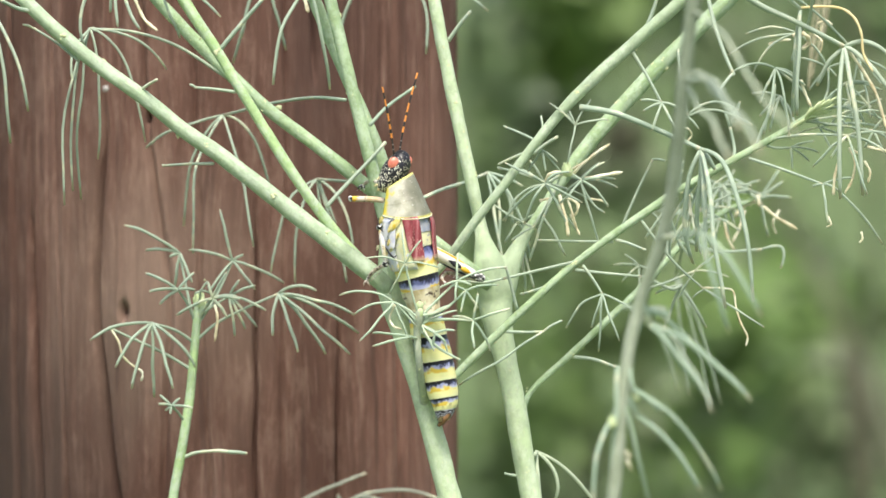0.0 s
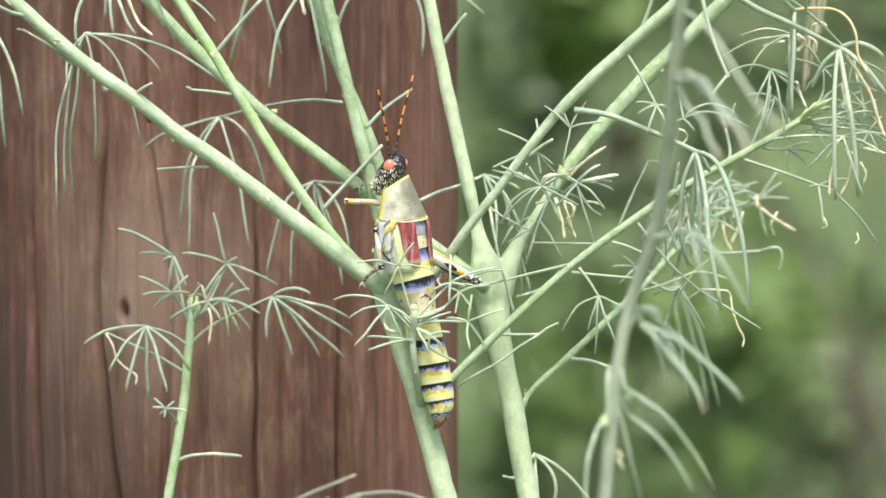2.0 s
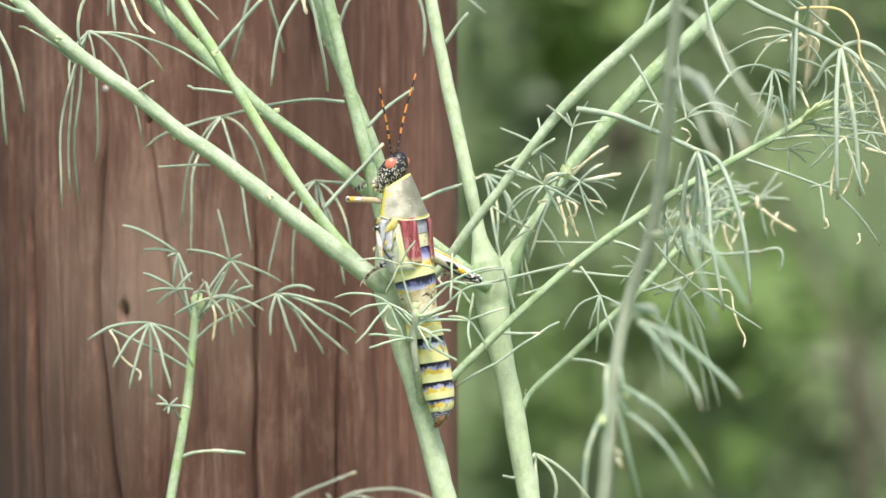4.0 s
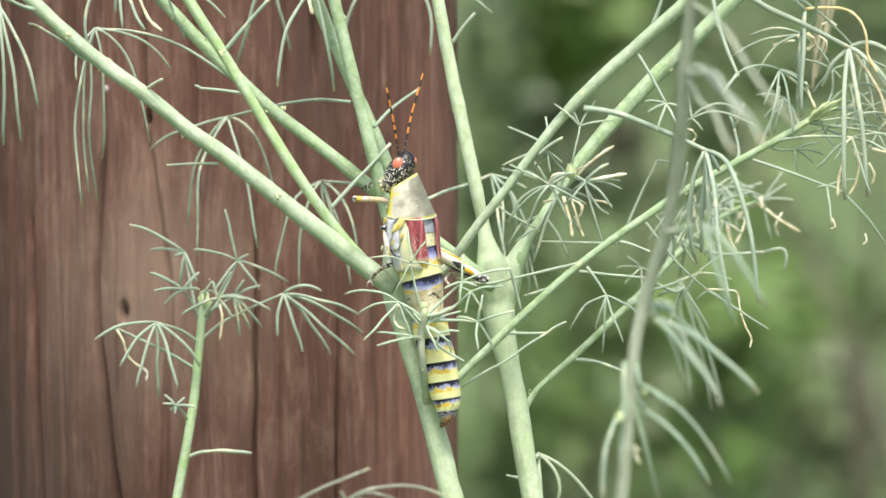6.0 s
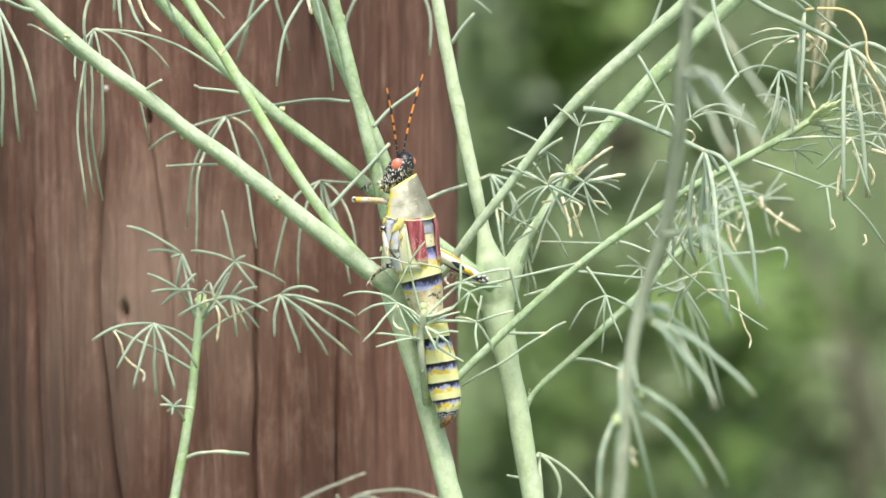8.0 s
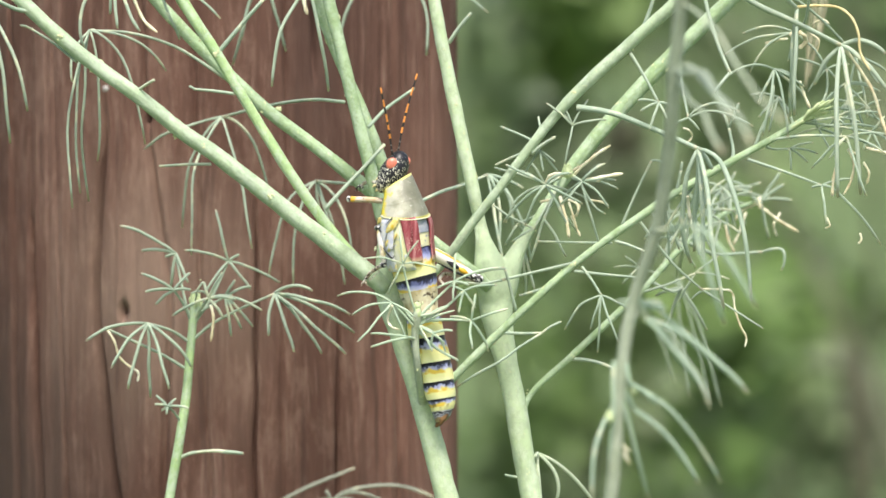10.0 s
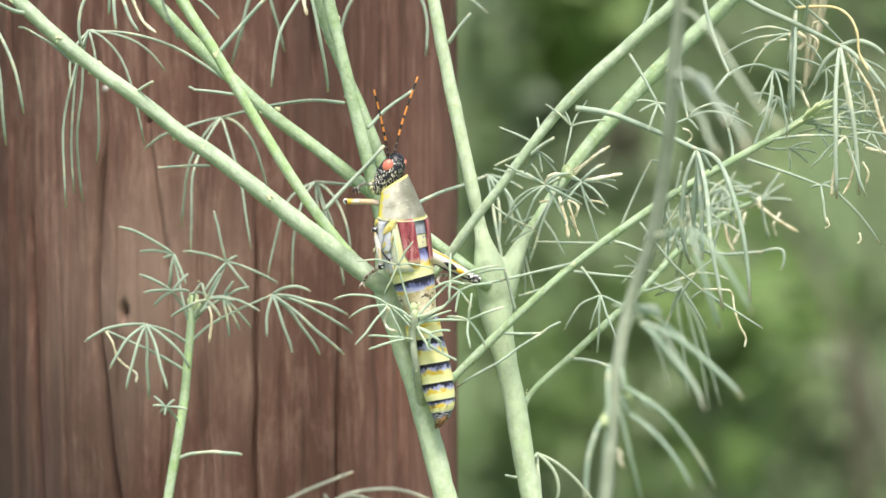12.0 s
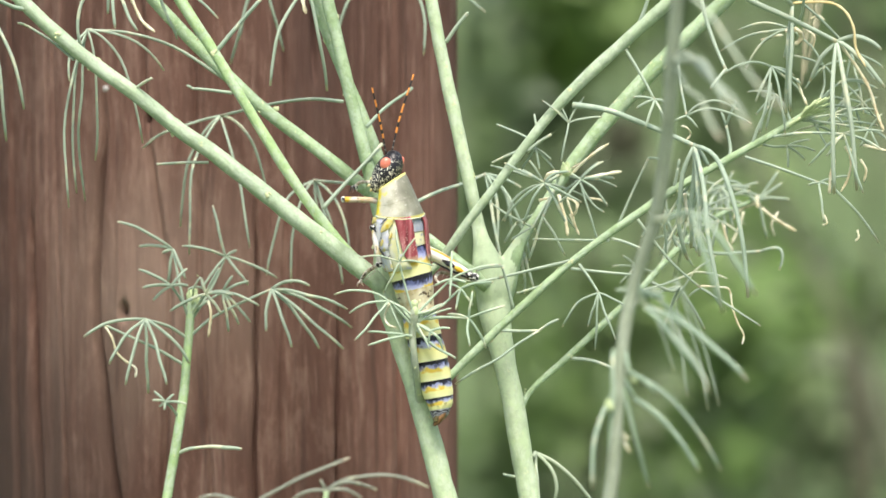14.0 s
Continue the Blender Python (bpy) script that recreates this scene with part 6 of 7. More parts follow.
def antenna_material():
    m, t, b = material("banded_feeler", 0.5, 0.4)
    u = t.nodes.new("ShaderNodeUVMap")
    s = node(t, "ShaderNodeSeparateXYZ", [("Vector", u.outputs[0])])
    black, orange, grey = (0.02, 0.018, 0.018), (0.80, 0.30, 0.06), (0.22, 0.20, 0.18)
    c = ramp(t, s.outputs["Y"], [(0.0, black), (0.08, grey), (0.10, black), (0.17, grey), (0.19, black), (0.30, orange), (0.38, black), (0.45, orange), (0.53, black), (0.57, orange), (0.67, black), (0.76, orange), (0.85, black), (0.93, orange)], "CONSTANT")
    finish(t, b, c)
    return m


FIRST_RING, LONG_RING = tergite_material("blue_yellow_ring", 0.06, 0.0, 0.30), tergite_material("blue_tan_ring", 0.13, 0.0, 0.33)
TERGITE, TAIL_RING = tergite_material("banded_body_ring", 0.26, 0.0), tergite_material("dark_speckled_ring", 0.27, 0.6)
RUMP = rump_material()
HEAD_SKIN, SHIELD, WING, FEELER = head_material(), pronotum_material(), wing_material(), antenna_material()
EYE_RED = plain_noise("red_eye", 1500, (0.66, 0.17, 0.10), (0.78, 0.28, 0.19), 0.3, 0.6)
TAN_RING = two_tone("tan_ring", (0.52, 0.40, 0.18), (0.84, 0.78, 0.58), (0.09, 0.055, 0.03), 360, 0.36, 0.58)
FLANK = two_tone("pale_lilac_flank", (0.64, 0.66, 0.80), (0.90, 0.89, 0.90), (0.88, 0.76, 0.30), 480, 0.36, 0.54)
YELLOW = plain_noise("yellow_blotch", 1500, (0.84, 0.60, 0.03), (0.90, 0.84, 0.50), 0.45)
STRIP = two_tone("pale_green_yellow_strip", (0.84, 0.83, 0.46), (0.86, 0.86, 0.70), (0.72, 0.74, 0.80), 380, 0.4, 0.62)
SLATE_BACK = two_tone("slate_back", (0.34, 0.38, 0.46), (0.56, 0.57, 0.58), (0.16, 0.18, 0.25), 420, 0.4, 0.6)
OLIVE_BACK = two_tone("pale_olive_back", (0.50, 0.51, 0.36), (0.74, 0.73, 0.44), (0.36, 0.38, 0.36), 380, 0.38, 0.56)
SEAM = plain_noise("black_seam", 900, (0.012, 0.012, 0.015), (0.05, 0.05, 0.06), 0.4)
LEG_ORANGE = two_tone("orange_grey_leg", (0.60, 0.44, 0.25), (0.66, 0.57, 0.48), (0.10, 0.07, 0.06), 520, 0.36, 0.6)
SHIN = two_tone("banded_pale_shin", (0.50, 0.40, 0.30), (0.78, 0.74, 0.68), (0.04, 0.03, 0.03), 700, 0.42, 0.56)
PALE_LEG = two_tone("pale_lilac_leg", (0.80, 0.76, 0.70), (0.80, 0.62, 0.22), (0.12, 0.10, 0.10), 420, 0.46, 0.60)
LEG_PIED = two_tone("black_white_leg", (0.02, 0.02, 0.02), (0.84, 0.83, 0.80), (0.03, 0.03, 0.03), 1900, 0.49, 0.53)
FEMUR = two_tone("cream_femur", (0.84, 0.78, 0.62), (0.86, 0.84, 0.80), (0.84, 0.68, 0.30), 300, 0.4, 0.65)
ORANGE = plain_noise("orange_leg_patch", 700, (0.72, 0.36, 0.02), (0.82, 0.52, 0.06), 0.45)
TIP_BROWN = plain_noise("brown_abdomen_tip", 1300, (0.035, 0.018, 0.012), (0.34, 0.18, 0.07), 0.5)
CREAM = plain_noise("pale_yellow_ring", 600, (0.66, 0.52, 0.20), (0.84, 0.80, 0.48), 0.45)
BACK_TURN = radians(36)


def axis_point(s):
    """Centre (x, y, z), half width and half depth of the body in mm at the height s (mm), head up."""
    rows = [(17.0, -7.15, -5.0, 0.89, 1.1), (14.0, -7.95, -5.2, 2.0, 2.6), (12.0, -7.75, -5.3, 2.42, 3.1), (10.5, -7.45, -5.4, 2.80, 3.6), (8.0, -6.98, -5.5, 3.44, 4.2), (5.6, -6.45, -5.6, 4.17, 4.6), (4.1, -6.16, -5.5, 4.47, 4.7), (0.1, -5.75, -5.4, 4.33, 4.6), (-2.9, -4.85, -5.3, 3.88, 4.4), (-4.9, -4.37, -5.2, 3.67, 4.2), (-7.8, -3.85, -5.0, 3.15, 3.7), (-9.4, -3.5, -5.0, 2.78, 3.3), (-10.6, -3.25, -5.0, 2.66, 3.2), (-11.6, -3.1, -4.9, 2.95, 3.4), (-14.8, -2.58, -4.8, 3.08, 3.4), (-19.1, -1.39, -4.6, 3.03, 3.2), (-22.4, -0.60, -4.4, 2.83, 2.9), (-25.4, 0.00, -4.3, 2.63, 2.6), (-27.5, 0.40, -4.2, 2.18, 2.2), (-29.7, 0.30, -4.2, 1.29, 1.4), (-30.9, -0.20, -4.2, 0.60, 0.6)]
    zs = np.array([r[0] for r in rows][::-1])
    return [float(np.interp(s, zs, np.array([r[k] for r in rows][::-1]))) for k in (1, 2, 3, 4)]


def body_at(s, around, grow=1.0, tilt=0.16):
    """A point of the body's skin: around is the angle from the midline of the back, positive to the insect's right."""
    x, y, w, d = axis_point(s)
    a = around + BACK_TURN
    dx, dy = math.sin(a) * w * grow, -math.cos(a) * d * grow
    return at(x + dx, y + dy, s + dx * tilt)


def shell(bm, low, high, left, right, grow=1.0, rows=8, cols=24, thick=0.25, swell=0.0, taper=None, slope=(0.16, 0.16), sag=0.0):
    """A curved plate on the body from height high down to low, between two angles from the back's midline, with thickness."""
    layer = bm.loops.layers.uv.verify()
    full = abs(right - left) > 6.2
    grid = []
    for k in range(rows + 1):
        v = k / rows
        s = high + (low - high) * v
        e0, e1 = (left, right) if taper is None else taper(v)
        g = grow * (1 + swell * (v - 0.5) * 2 * 0.5) * (1 + 0.012 * math.sin(math.pi * v))
        grid.append([bm.verts.new(body_at(s - sag * v * math.cos(e0 + (e1 - e0) * c / cols + 0.35), e0 + (e1 - e0) * c / cols, g, slope[0] + (slope[1] - slope[0]) * v)) for c in range(cols + (0 if full else 1))])
    n = len(grid[0])
    for k in range(rows):
        for c in range(n if full else n - 1):
            e = (c + 1) % n
            f = bm.faces.new((grid[k][c], grid[k + 1][c], grid[k + 1][e], grid[k][e]))
            for loop, (cc, kk) in zip(f.loops, ((c, k), (c, k + 1), (c + 1, k + 1), (c + 1, k))):
                loop[layer].uv = (0.5 + (left + (right - left) * cc / cols) / (2 * math.pi), kk / rows)
    if thick:
        bm.normal_update()
        bmesh.ops.solidify(bm, geom=bm.faces[:], thickness=thick / 1000)


def streak(bm, a, b, half, grow):
    """A slim raised fleck on the body's skin from a to b, (x, z) in mm, of the given half width, with tapered ends."""
    n, grid = 8, []
    ux, uz = b[0] - a[0], b[1] - a[1]
    long = math.hypot(ux, uz)
    for k in range(n + 1):
        v = k / n
        r = half * (math.sin(math.pi * min(max(v, 0.03), 0.97)) ** 0.6) * (0.95 + 0.12 * noise.noise(Vector((a[0] * 3, b[1] * 3, v * 4))))
        row = []
        for e in (-1, -0.5, 0, 0.5, 1):
            x, z = a[0] + ux * v - uz / long * r * e, a[1] + uz * v + ux / long * r * e
            cx, cy, w, d = axis_point(z)
            g = grow + 0.012 * (1 - e * e) - 0.03 * (abs(e) == 1)
            q = max(-0.98, min(0.98, (x - cx) / (w * g)))
            row.append(bm.verts.new(at(cx + q * w * g, cy - math.sqrt(1 - q * q) * d * g, z)))
        grid.append(row)
    for k in range(n):
        for c in range(4):
            bm.faces.new((grid[k][c], grid[k + 1][c], grid[k + 1][c + 1], grid[k][c + 1]))


def limb_piece(bm, points, sides=10, flat=1.0):
    c = spline(points, 5)
    tube(bm, [at(*p[:3]) for p in c], [p[3] / 1000 for p in c], sides, flat)


grasshopper = thing("grasshopper", at(*(-5.4, -4, 0)), "black, blue and yellow banded grasshopper clinging to a stalk", "grasshopper")


def build_insect():
    g = grasshopper
    turn = 2 * math.pi
    # abdomen: overlapping rings, wider at the back edge of each
    cuts = [6.0, 3.1, 0.35, -4.9, -10.2, -14.9, -19.2, -22.6, -25.6, -27.7, -29.6]
    for k in range(len(cuts) - 1):
        bm = bmesh.new()
        shell(bm, -8.2 if k == 3 else cuts[k + 1] - 0.5, cuts[k], -math.pi, math.pi, 1.0 - (0.05 if k < 3 else 0), 9, 36, 0.0, 0.05, None, (0.16 if k in (0, 1) or k > 3 else 0.27, 0.27 if k in (1, 2) else 0.16), 1.1 if k == 3 else 0.0)
        part("body_ring", bm, (SLATE_BACK, OLIVE_BACK, FIRST_RING, LONG_RING)[k] if k < 4 else RUMP if k == 9 else TAIL_RING if k == 8 else TERGITE, g)
    bm = bmesh.new()
    shell(bm, -10.1, -7.1, -math.pi, math.pi, 1.04, 8, 36, 0.0, slope=(0.24, 0.16), sag=1.2)
    part("body_ring", bm, TAN_RING, g, "tan ring with black specks")
    bm = bmesh.new()
    shell(bm, -30.2, 9.0, -math.pi, math.pi, 0.93, 40, 28, 0.0)
    part("body", bm, CREAM, g)
    bm = bmesh.new()
    limb_piece(bm, [(0.3, -4.3, -28.8, 1.2), (-0.1, -4.3, -30.1, 0.8), (-0.8, -4.4, -31.2, 0.22)])
    limb_piece(bm, [(0.9, -5.2, -28.8, 0.55), (0.4, -5.4, -29.8, 0.5), (-0.1, -5.2, -30.9, 0.15)])
    part("tail_tip", bm, TIP_BROWN, g, "brown pointed tip of the abdomen")
    # shield behind the head
    bm = bmesh.new()
    shell(bm, 6.3, 12.0, -1.75, 1.75, 1.06, 14, 40, 0.35, 0.10, None, (0.62, 0.05), 1.15)
    part("pronotum", bm, SHIELD, g, "olive grey shield with yellow edges")
    bm = bmesh.new()
    edge = [body_at(6.3 - 1.15 * math.cos(-1.4 + 3.5 * k / 30), -1.75 + 3.5 * k / 30, 1.115, 0.05) for k in range(31)]
    tube(bm, edge, [0.00011] * 31, 7)
    part("shield_rim", bm, STRIP, g, "pale yellow rim")
    # side plates of the thorax: a pale strip by the wing, lilac plates, yellow blotches, dark seams
    for high, low, top, bottom, mat, grow in [(5.4, -3.6, (-1.00, -0.74), (-1.42, -0.52), STRIP, 1.06), (5.9, 0.2, (-1.75, -1.02), (-1.9, -1.22), FLANK, 1.11), (1.0, -3.4, (-2.1, -1.20), (-2.0, -1.40), FLANK, 1.085), (5.7, -3.2, (-2.4, -1.78), (-2.4, -1.92), FLANK, 1.13), (5.4, 0.0, (0.9, 1.9), (0.9, 1.9), FLANK, 1.05)]:
        bm = bmesh.new()
        shell(bm, low, high, top[0], top[1], grow, 9, 8, 0.25, 0.0, lambda v, p=top, q=bottom: (p[0] + (q[0] - p[0]) * v, p[1] + (q[1] - p[1]) * v))
        part("flank_plate", bm, mat, g)
    for a, b, half in [((-7.45, 5.46), (-9.63, 2.98), 0.72), ((-10.63, 5.66), (-11.22, 4.47), 0.5), ((-7.65, 2.88), (-8.24, 1.69), 0.25), ((-9.33, 1.69), (-9.73, 0.50), 0.3), ((-10.72, 1.69), (-10.43, -0.30), 0.3)]:
        bm = bmesh.new()
        streak(bm, a, b, half, 1.165)
        part("yellow_blotch", bm, YELLOW, g, "yellow blotch")
    bm = bmesh.new()
    for a, b, half in [((-11.62, 4.17), (-10.43, 2.98), 0.16), ((-10.53, 4.07), (-11.62, 3.08), 0.15), ((-9.83, -0.30), (-8.44, -1.79), 0.2), ((-10.03, 0.30), (-9.23, -1.09), 0.12), ((-9.53, 2.88), (-10.13, 0.10), 0.03), ((-7.75, 2.88), (-8.64, -0.30), 0.03), ((-8.44, 5.66), (-9.73, 4.27), 0.07), ((-11.62, 5.46), (-11.52, 3.67), 0.08), ((-8.94, -1.69), (-8.04, -1.09), 0.10), ((-8.04, 1.09), (-8.54, -0.10), 0.05)]:
        streak(bm, a, b, half, 1.18)
    part("seams", bm, SEAM, g)
    # wing pads
    for sgn in (-1, 1):
        bm = bmesh.new()
        edge = lambda v: ((0.42 - 0.02 * v, 0.95 - 0.2 * v ** 6) if sgn > 0 else (-0.80 + 0.15 * v + 0.08 * v ** 10, -0.20 + 0.08 * v - 0.10 * v ** 10))
        shell(bm, -2.5, 5.4, 0, 1, 1.12 if sgn < 0 else 1.06, 14, 10, 0.15, 0.0, edge)
        part("wing_pad", bm, WING, g, "short dull red wing pad")
    # head
    origin = at(-8.5, -5.4, 13.6)
    bm = bmesh.new()
    ball(bm, origin, (0.0023, 0.0026, 0.0038), Matrix.Rotation(radians(32), 3, "Y"), 18, 24)
    ball(bm, at(-7.4, -5.4, 15.3), (0.0018, 0.0021, 0.0021), None, 12, 16)
    ball(bm, at(-10.0, -5.6, 11.9), (0.0015, 0.0021, 0.0021), Matrix.Rotation(radians(25), 3, "Y"), 12, 16)
    head = part("head", bm, HEAD_SKIN, g, "black head speckled with cream", origin)
    for x, y, z, s in ((-8.7, -7.45, 15.0, 1.0), (-6.1, -5.5, 15.5, 0.7)):
        bm = bmesh.new()
        ball(bm, at(x, y, z), (0.00098 * s, 0.0006 * s, 0.00115 * s), Matrix.Rotation(radians(20), 3, "Y"), 12, 16)
        part("eye", bm, EYE_RED, head, "smooth salmon-red eye")
    for x, z, dx in ((-11.2, 11.2, -0.8), (-11.0, 10.4, -0.5), (-10.6, 12.4, -0.9)):
        bm = bmesh.new()
        limb_piece(bm, [(x, -6, z, 0.22), (x + dx * 0.6, -6.4, z + 0.1, 0.2), (x + dx, -6.3, z - 0.2, 0.14)], 6)
        part("palp", bm, CREAM, head)
    # feelers
    made = []
    for base, mid, tip in (((-8.6, -6.0, 16.6), (-9.3, -7.2, 21.5), (-10.6, -9.0, 28.3)), ((-7.7, -5.2, 16.8), (-6.6, -4.8, 23.0), (-4.5, -4.0, 31.0))):
        bm = bmesh.new()
        c = spline([base, mid, tip], 20)
        n = len(c)
        tube(bm, [at(*p) for p in c], [(0.195 - 0.07 * k / n) / 1000 * (1.0 if k % 2 else 0.82) * (0.9 + 0.35 * (k > n * 0.28)) for k in range(n)], 8)
        made.append(part("antenna", bm, FEELER, g, "black feeler with orange bands", at(*base)))
    # legs: the near fore and middle leg, and the far hind leg
    leg = part_leg("foreleg", g, [(-10.4, -5.4, 8.5, 0.52), (-11.8, -5.8, 8.7, 0.5), (-15.7, -6.4, 8.8, 0.46), (-16.2, -6.3, 8.8, 0.34)], LEG_ORANGE)
    bm = bmesh.new()
    limb_piece(bm, [(-16.1, -6.2, 8.8, 0.36), (-14.4, -4.6, 8.7, 0.3), (-12.6, -2.0, 8.6, 0.28), (-12.6, 0.0, 8.4, 0.25)], 7)
    part("shin", bm, LEG_ORANGE, leg)
    bm = bmesh.new()
    ball(bm, at(-16.2, -6.4, 8.85), (0.00045, 0.00055, 0.00055))
    part("knee", bm, LEG_PIED, leg)
    bm = bmesh.new()
    limb_piece(bm, [(-15.9, -6.4, 8.82, 0.47), (-15.5, -6.4, 8.82, 0.5), (-14.9, -6.35, 8.8, 0.48)], 10)
    part("band", bm, ORANGE, leg, "orange band")
    leg = part_leg("far_foreleg", g, [(-9.6, -2.6, 10.8, 0.4), (-11.6, 1.6, 11.9, 0.34), (-13.6, 5.6, 11.9, 0.3), (-14.4, 6.2, 11.2, 0.26)], SHIN)
    bm = bmesh.new()
    for dx in (-0.5, 0.0, 0.45):
        limb_piece(bm, [(-14.2 + dx * 0.4, 6.1, 11.5, 0.22), (-14.5 + dx, 5.9, 11.0, 0.17), (-14.7 + dx * 1.3, 6.1, 10.4, 0.06)], 6)
    part("foot", bm, LEG_PIED, leg, "clawed foot")
    leg = part_leg("middle_leg", g, [(-10.6, -6.8, 4.2, 0.5), (-10.7, -7.2, 2.8, 0.58), (-10.5, -7.5, 1.0, 0.55), (-10.2, -7.5, -1.0, 0.48), (-10.0, -7.0, -2.4, 0.42)], PALE_LEG)
    bm = bmesh.new()
    ball(bm, at(-10.1, -7.0, -2.6), (0.0006, 0.0006, 0.0006))
    ball(bm, at(-11.0, -7.0, 3.8), (0.0007, 0.0007, 0.0006))
    part("knee", bm, LEG_PIED, leg)
    bm = bmesh.new()
    limb_piece(bm, [(-10.1, -6.8, -2.7, 0.38), (-11.4, -5.2, -3.4, 0.36), (-12.6, -3.6, -4.3, 0.36), (-13.4, -2.6, -5.6, 0.28)], 7)
    for dx in (-0.35, 0.3):
        limb_piece(bm, [(-13.3, -2.7, -5.4, 0.22), (-13.5 + dx, -2.8, -6.0, 0.16), (-13.4 + dx * 1.8, -2.7, -6.5, 0.05)], 6)
    for k in range(4):
        limb_piece(bm, [(-10.8 - k * 0.5, -5.2 + k * 0.7, -3.8 - k * 0.4, 0.1), (-11.2 - k * 0.5, -5.6 + k * 0.7, -4.3 - k * 0.5, 0.03)], 5)
    part("shin", bm, SHIN, leg)
    leg = part_leg("hind_leg", g, [(-1.8, -3.4, -0.4, 1.1), (0.4, -2.8, -1.6, 1.12), (3.0, -2.2, -3.1, 0.95), (5.9, -1.8, -4.7, 0.62)], FEMUR)
    bm = bmesh.new()
    limb_piece(bm, [(-0.6, -3.3, -2.3, 0.10), (2.2, -2.8, -3.75, 0.2), (5.6, -2.2, -5.25, 0.12)], 6)
    limb_piece(bm, [(1.0, -3.85, -2.0, 0.08), (2.2, -3.4, -2.7, 0.50), (3.4, -3.05, -3.4, 0.12)], 8, 0.5)
    limb_piece(bm, [(0.4, -3.75, -1.2, 0.04), (2.6, -3.05, -2.45, 0.07), (5.0, -2.45, -3.95, 0.05)], 6)
    limb_piece(bm, [(4.6, -2.55, -4.1, 0.06), (5.3, -2.4, -4.5, 0.26), (5.9, -2.3, -4.9, 0.2)], 6)
    part("stripe", bm, SEAM, leg, "black stripes")
    bm = bmesh.new()
    limb_piece(bm, [(2.9, -3.1, -3.1, 0.14), (3.9, -2.95, -3.7, 0.46), (4.9, -2.6, -4.3, 0.14)], 8, 0.6)
    limb_piece(bm, [(-1.4, -3.95, 0.1, 0.28), (0.6, -3.4, -0.85, 0.30), (2.6, -2.75, -2.0, 0.27), (4.8, -2.1, -3.5, 0.2)], 8)
    part("orange_patch", bm, ORANGE, leg, "orange patches")
    bm = bmesh.new()
    ball(bm, at(6.6, -1.9, -5.1), (0.0009, 0.0008, 0.0008))
    ball(bm, at(5.8, -2.1, -4.6), (0.0006, 0.0006, 0.0007))
    part("knee", bm, LEG_PIED, leg, "black and white knee")
    bm = bmesh.new()
    limb_piece(bm, [(6.4, -1.6, -5.4, 0.4), (3.6, -1.2, -4.9, 0.35), (0.6, -1.2, -4.2, 0.32), (-0.2, -2.0, -5.2, 0.28), (0.6, -2.6, -6.2, 0.18)], 7)
    for k in range(6):
        limb_piece(bm, [(5.4 - k * 0.8, -1.4, -5.3 + k * 0.2, 0.1), (5.0 - k * 0.8, -1.8, -5.9 + k * 0.2, 0.03)], 5)
    part("shin", bm, SHIN, leg)
    return made


def part_leg(name, parent, points, mat):
    bm = bmesh.new()
    limb_piece(bm, points, 12)
    return part(name, bm, mat, parent, "", at(*points[0][:3]))


antenna_near, antenna_far = build_insect()


# ---- sway in the breeze and the insect's small movements ----
def sway(ob, rows):
    """Rows of seconds, shift to the right and up in millimetres, and lean to the right in degrees, from the pose at rest."""
    rest = ob.location.copy()
    walk(ob, [(t, pose(rest.x + dx / 1000, rest.y, rest.z + dz / 1000, 0, lean, 0)) for t, dx, dz, lean in rows])


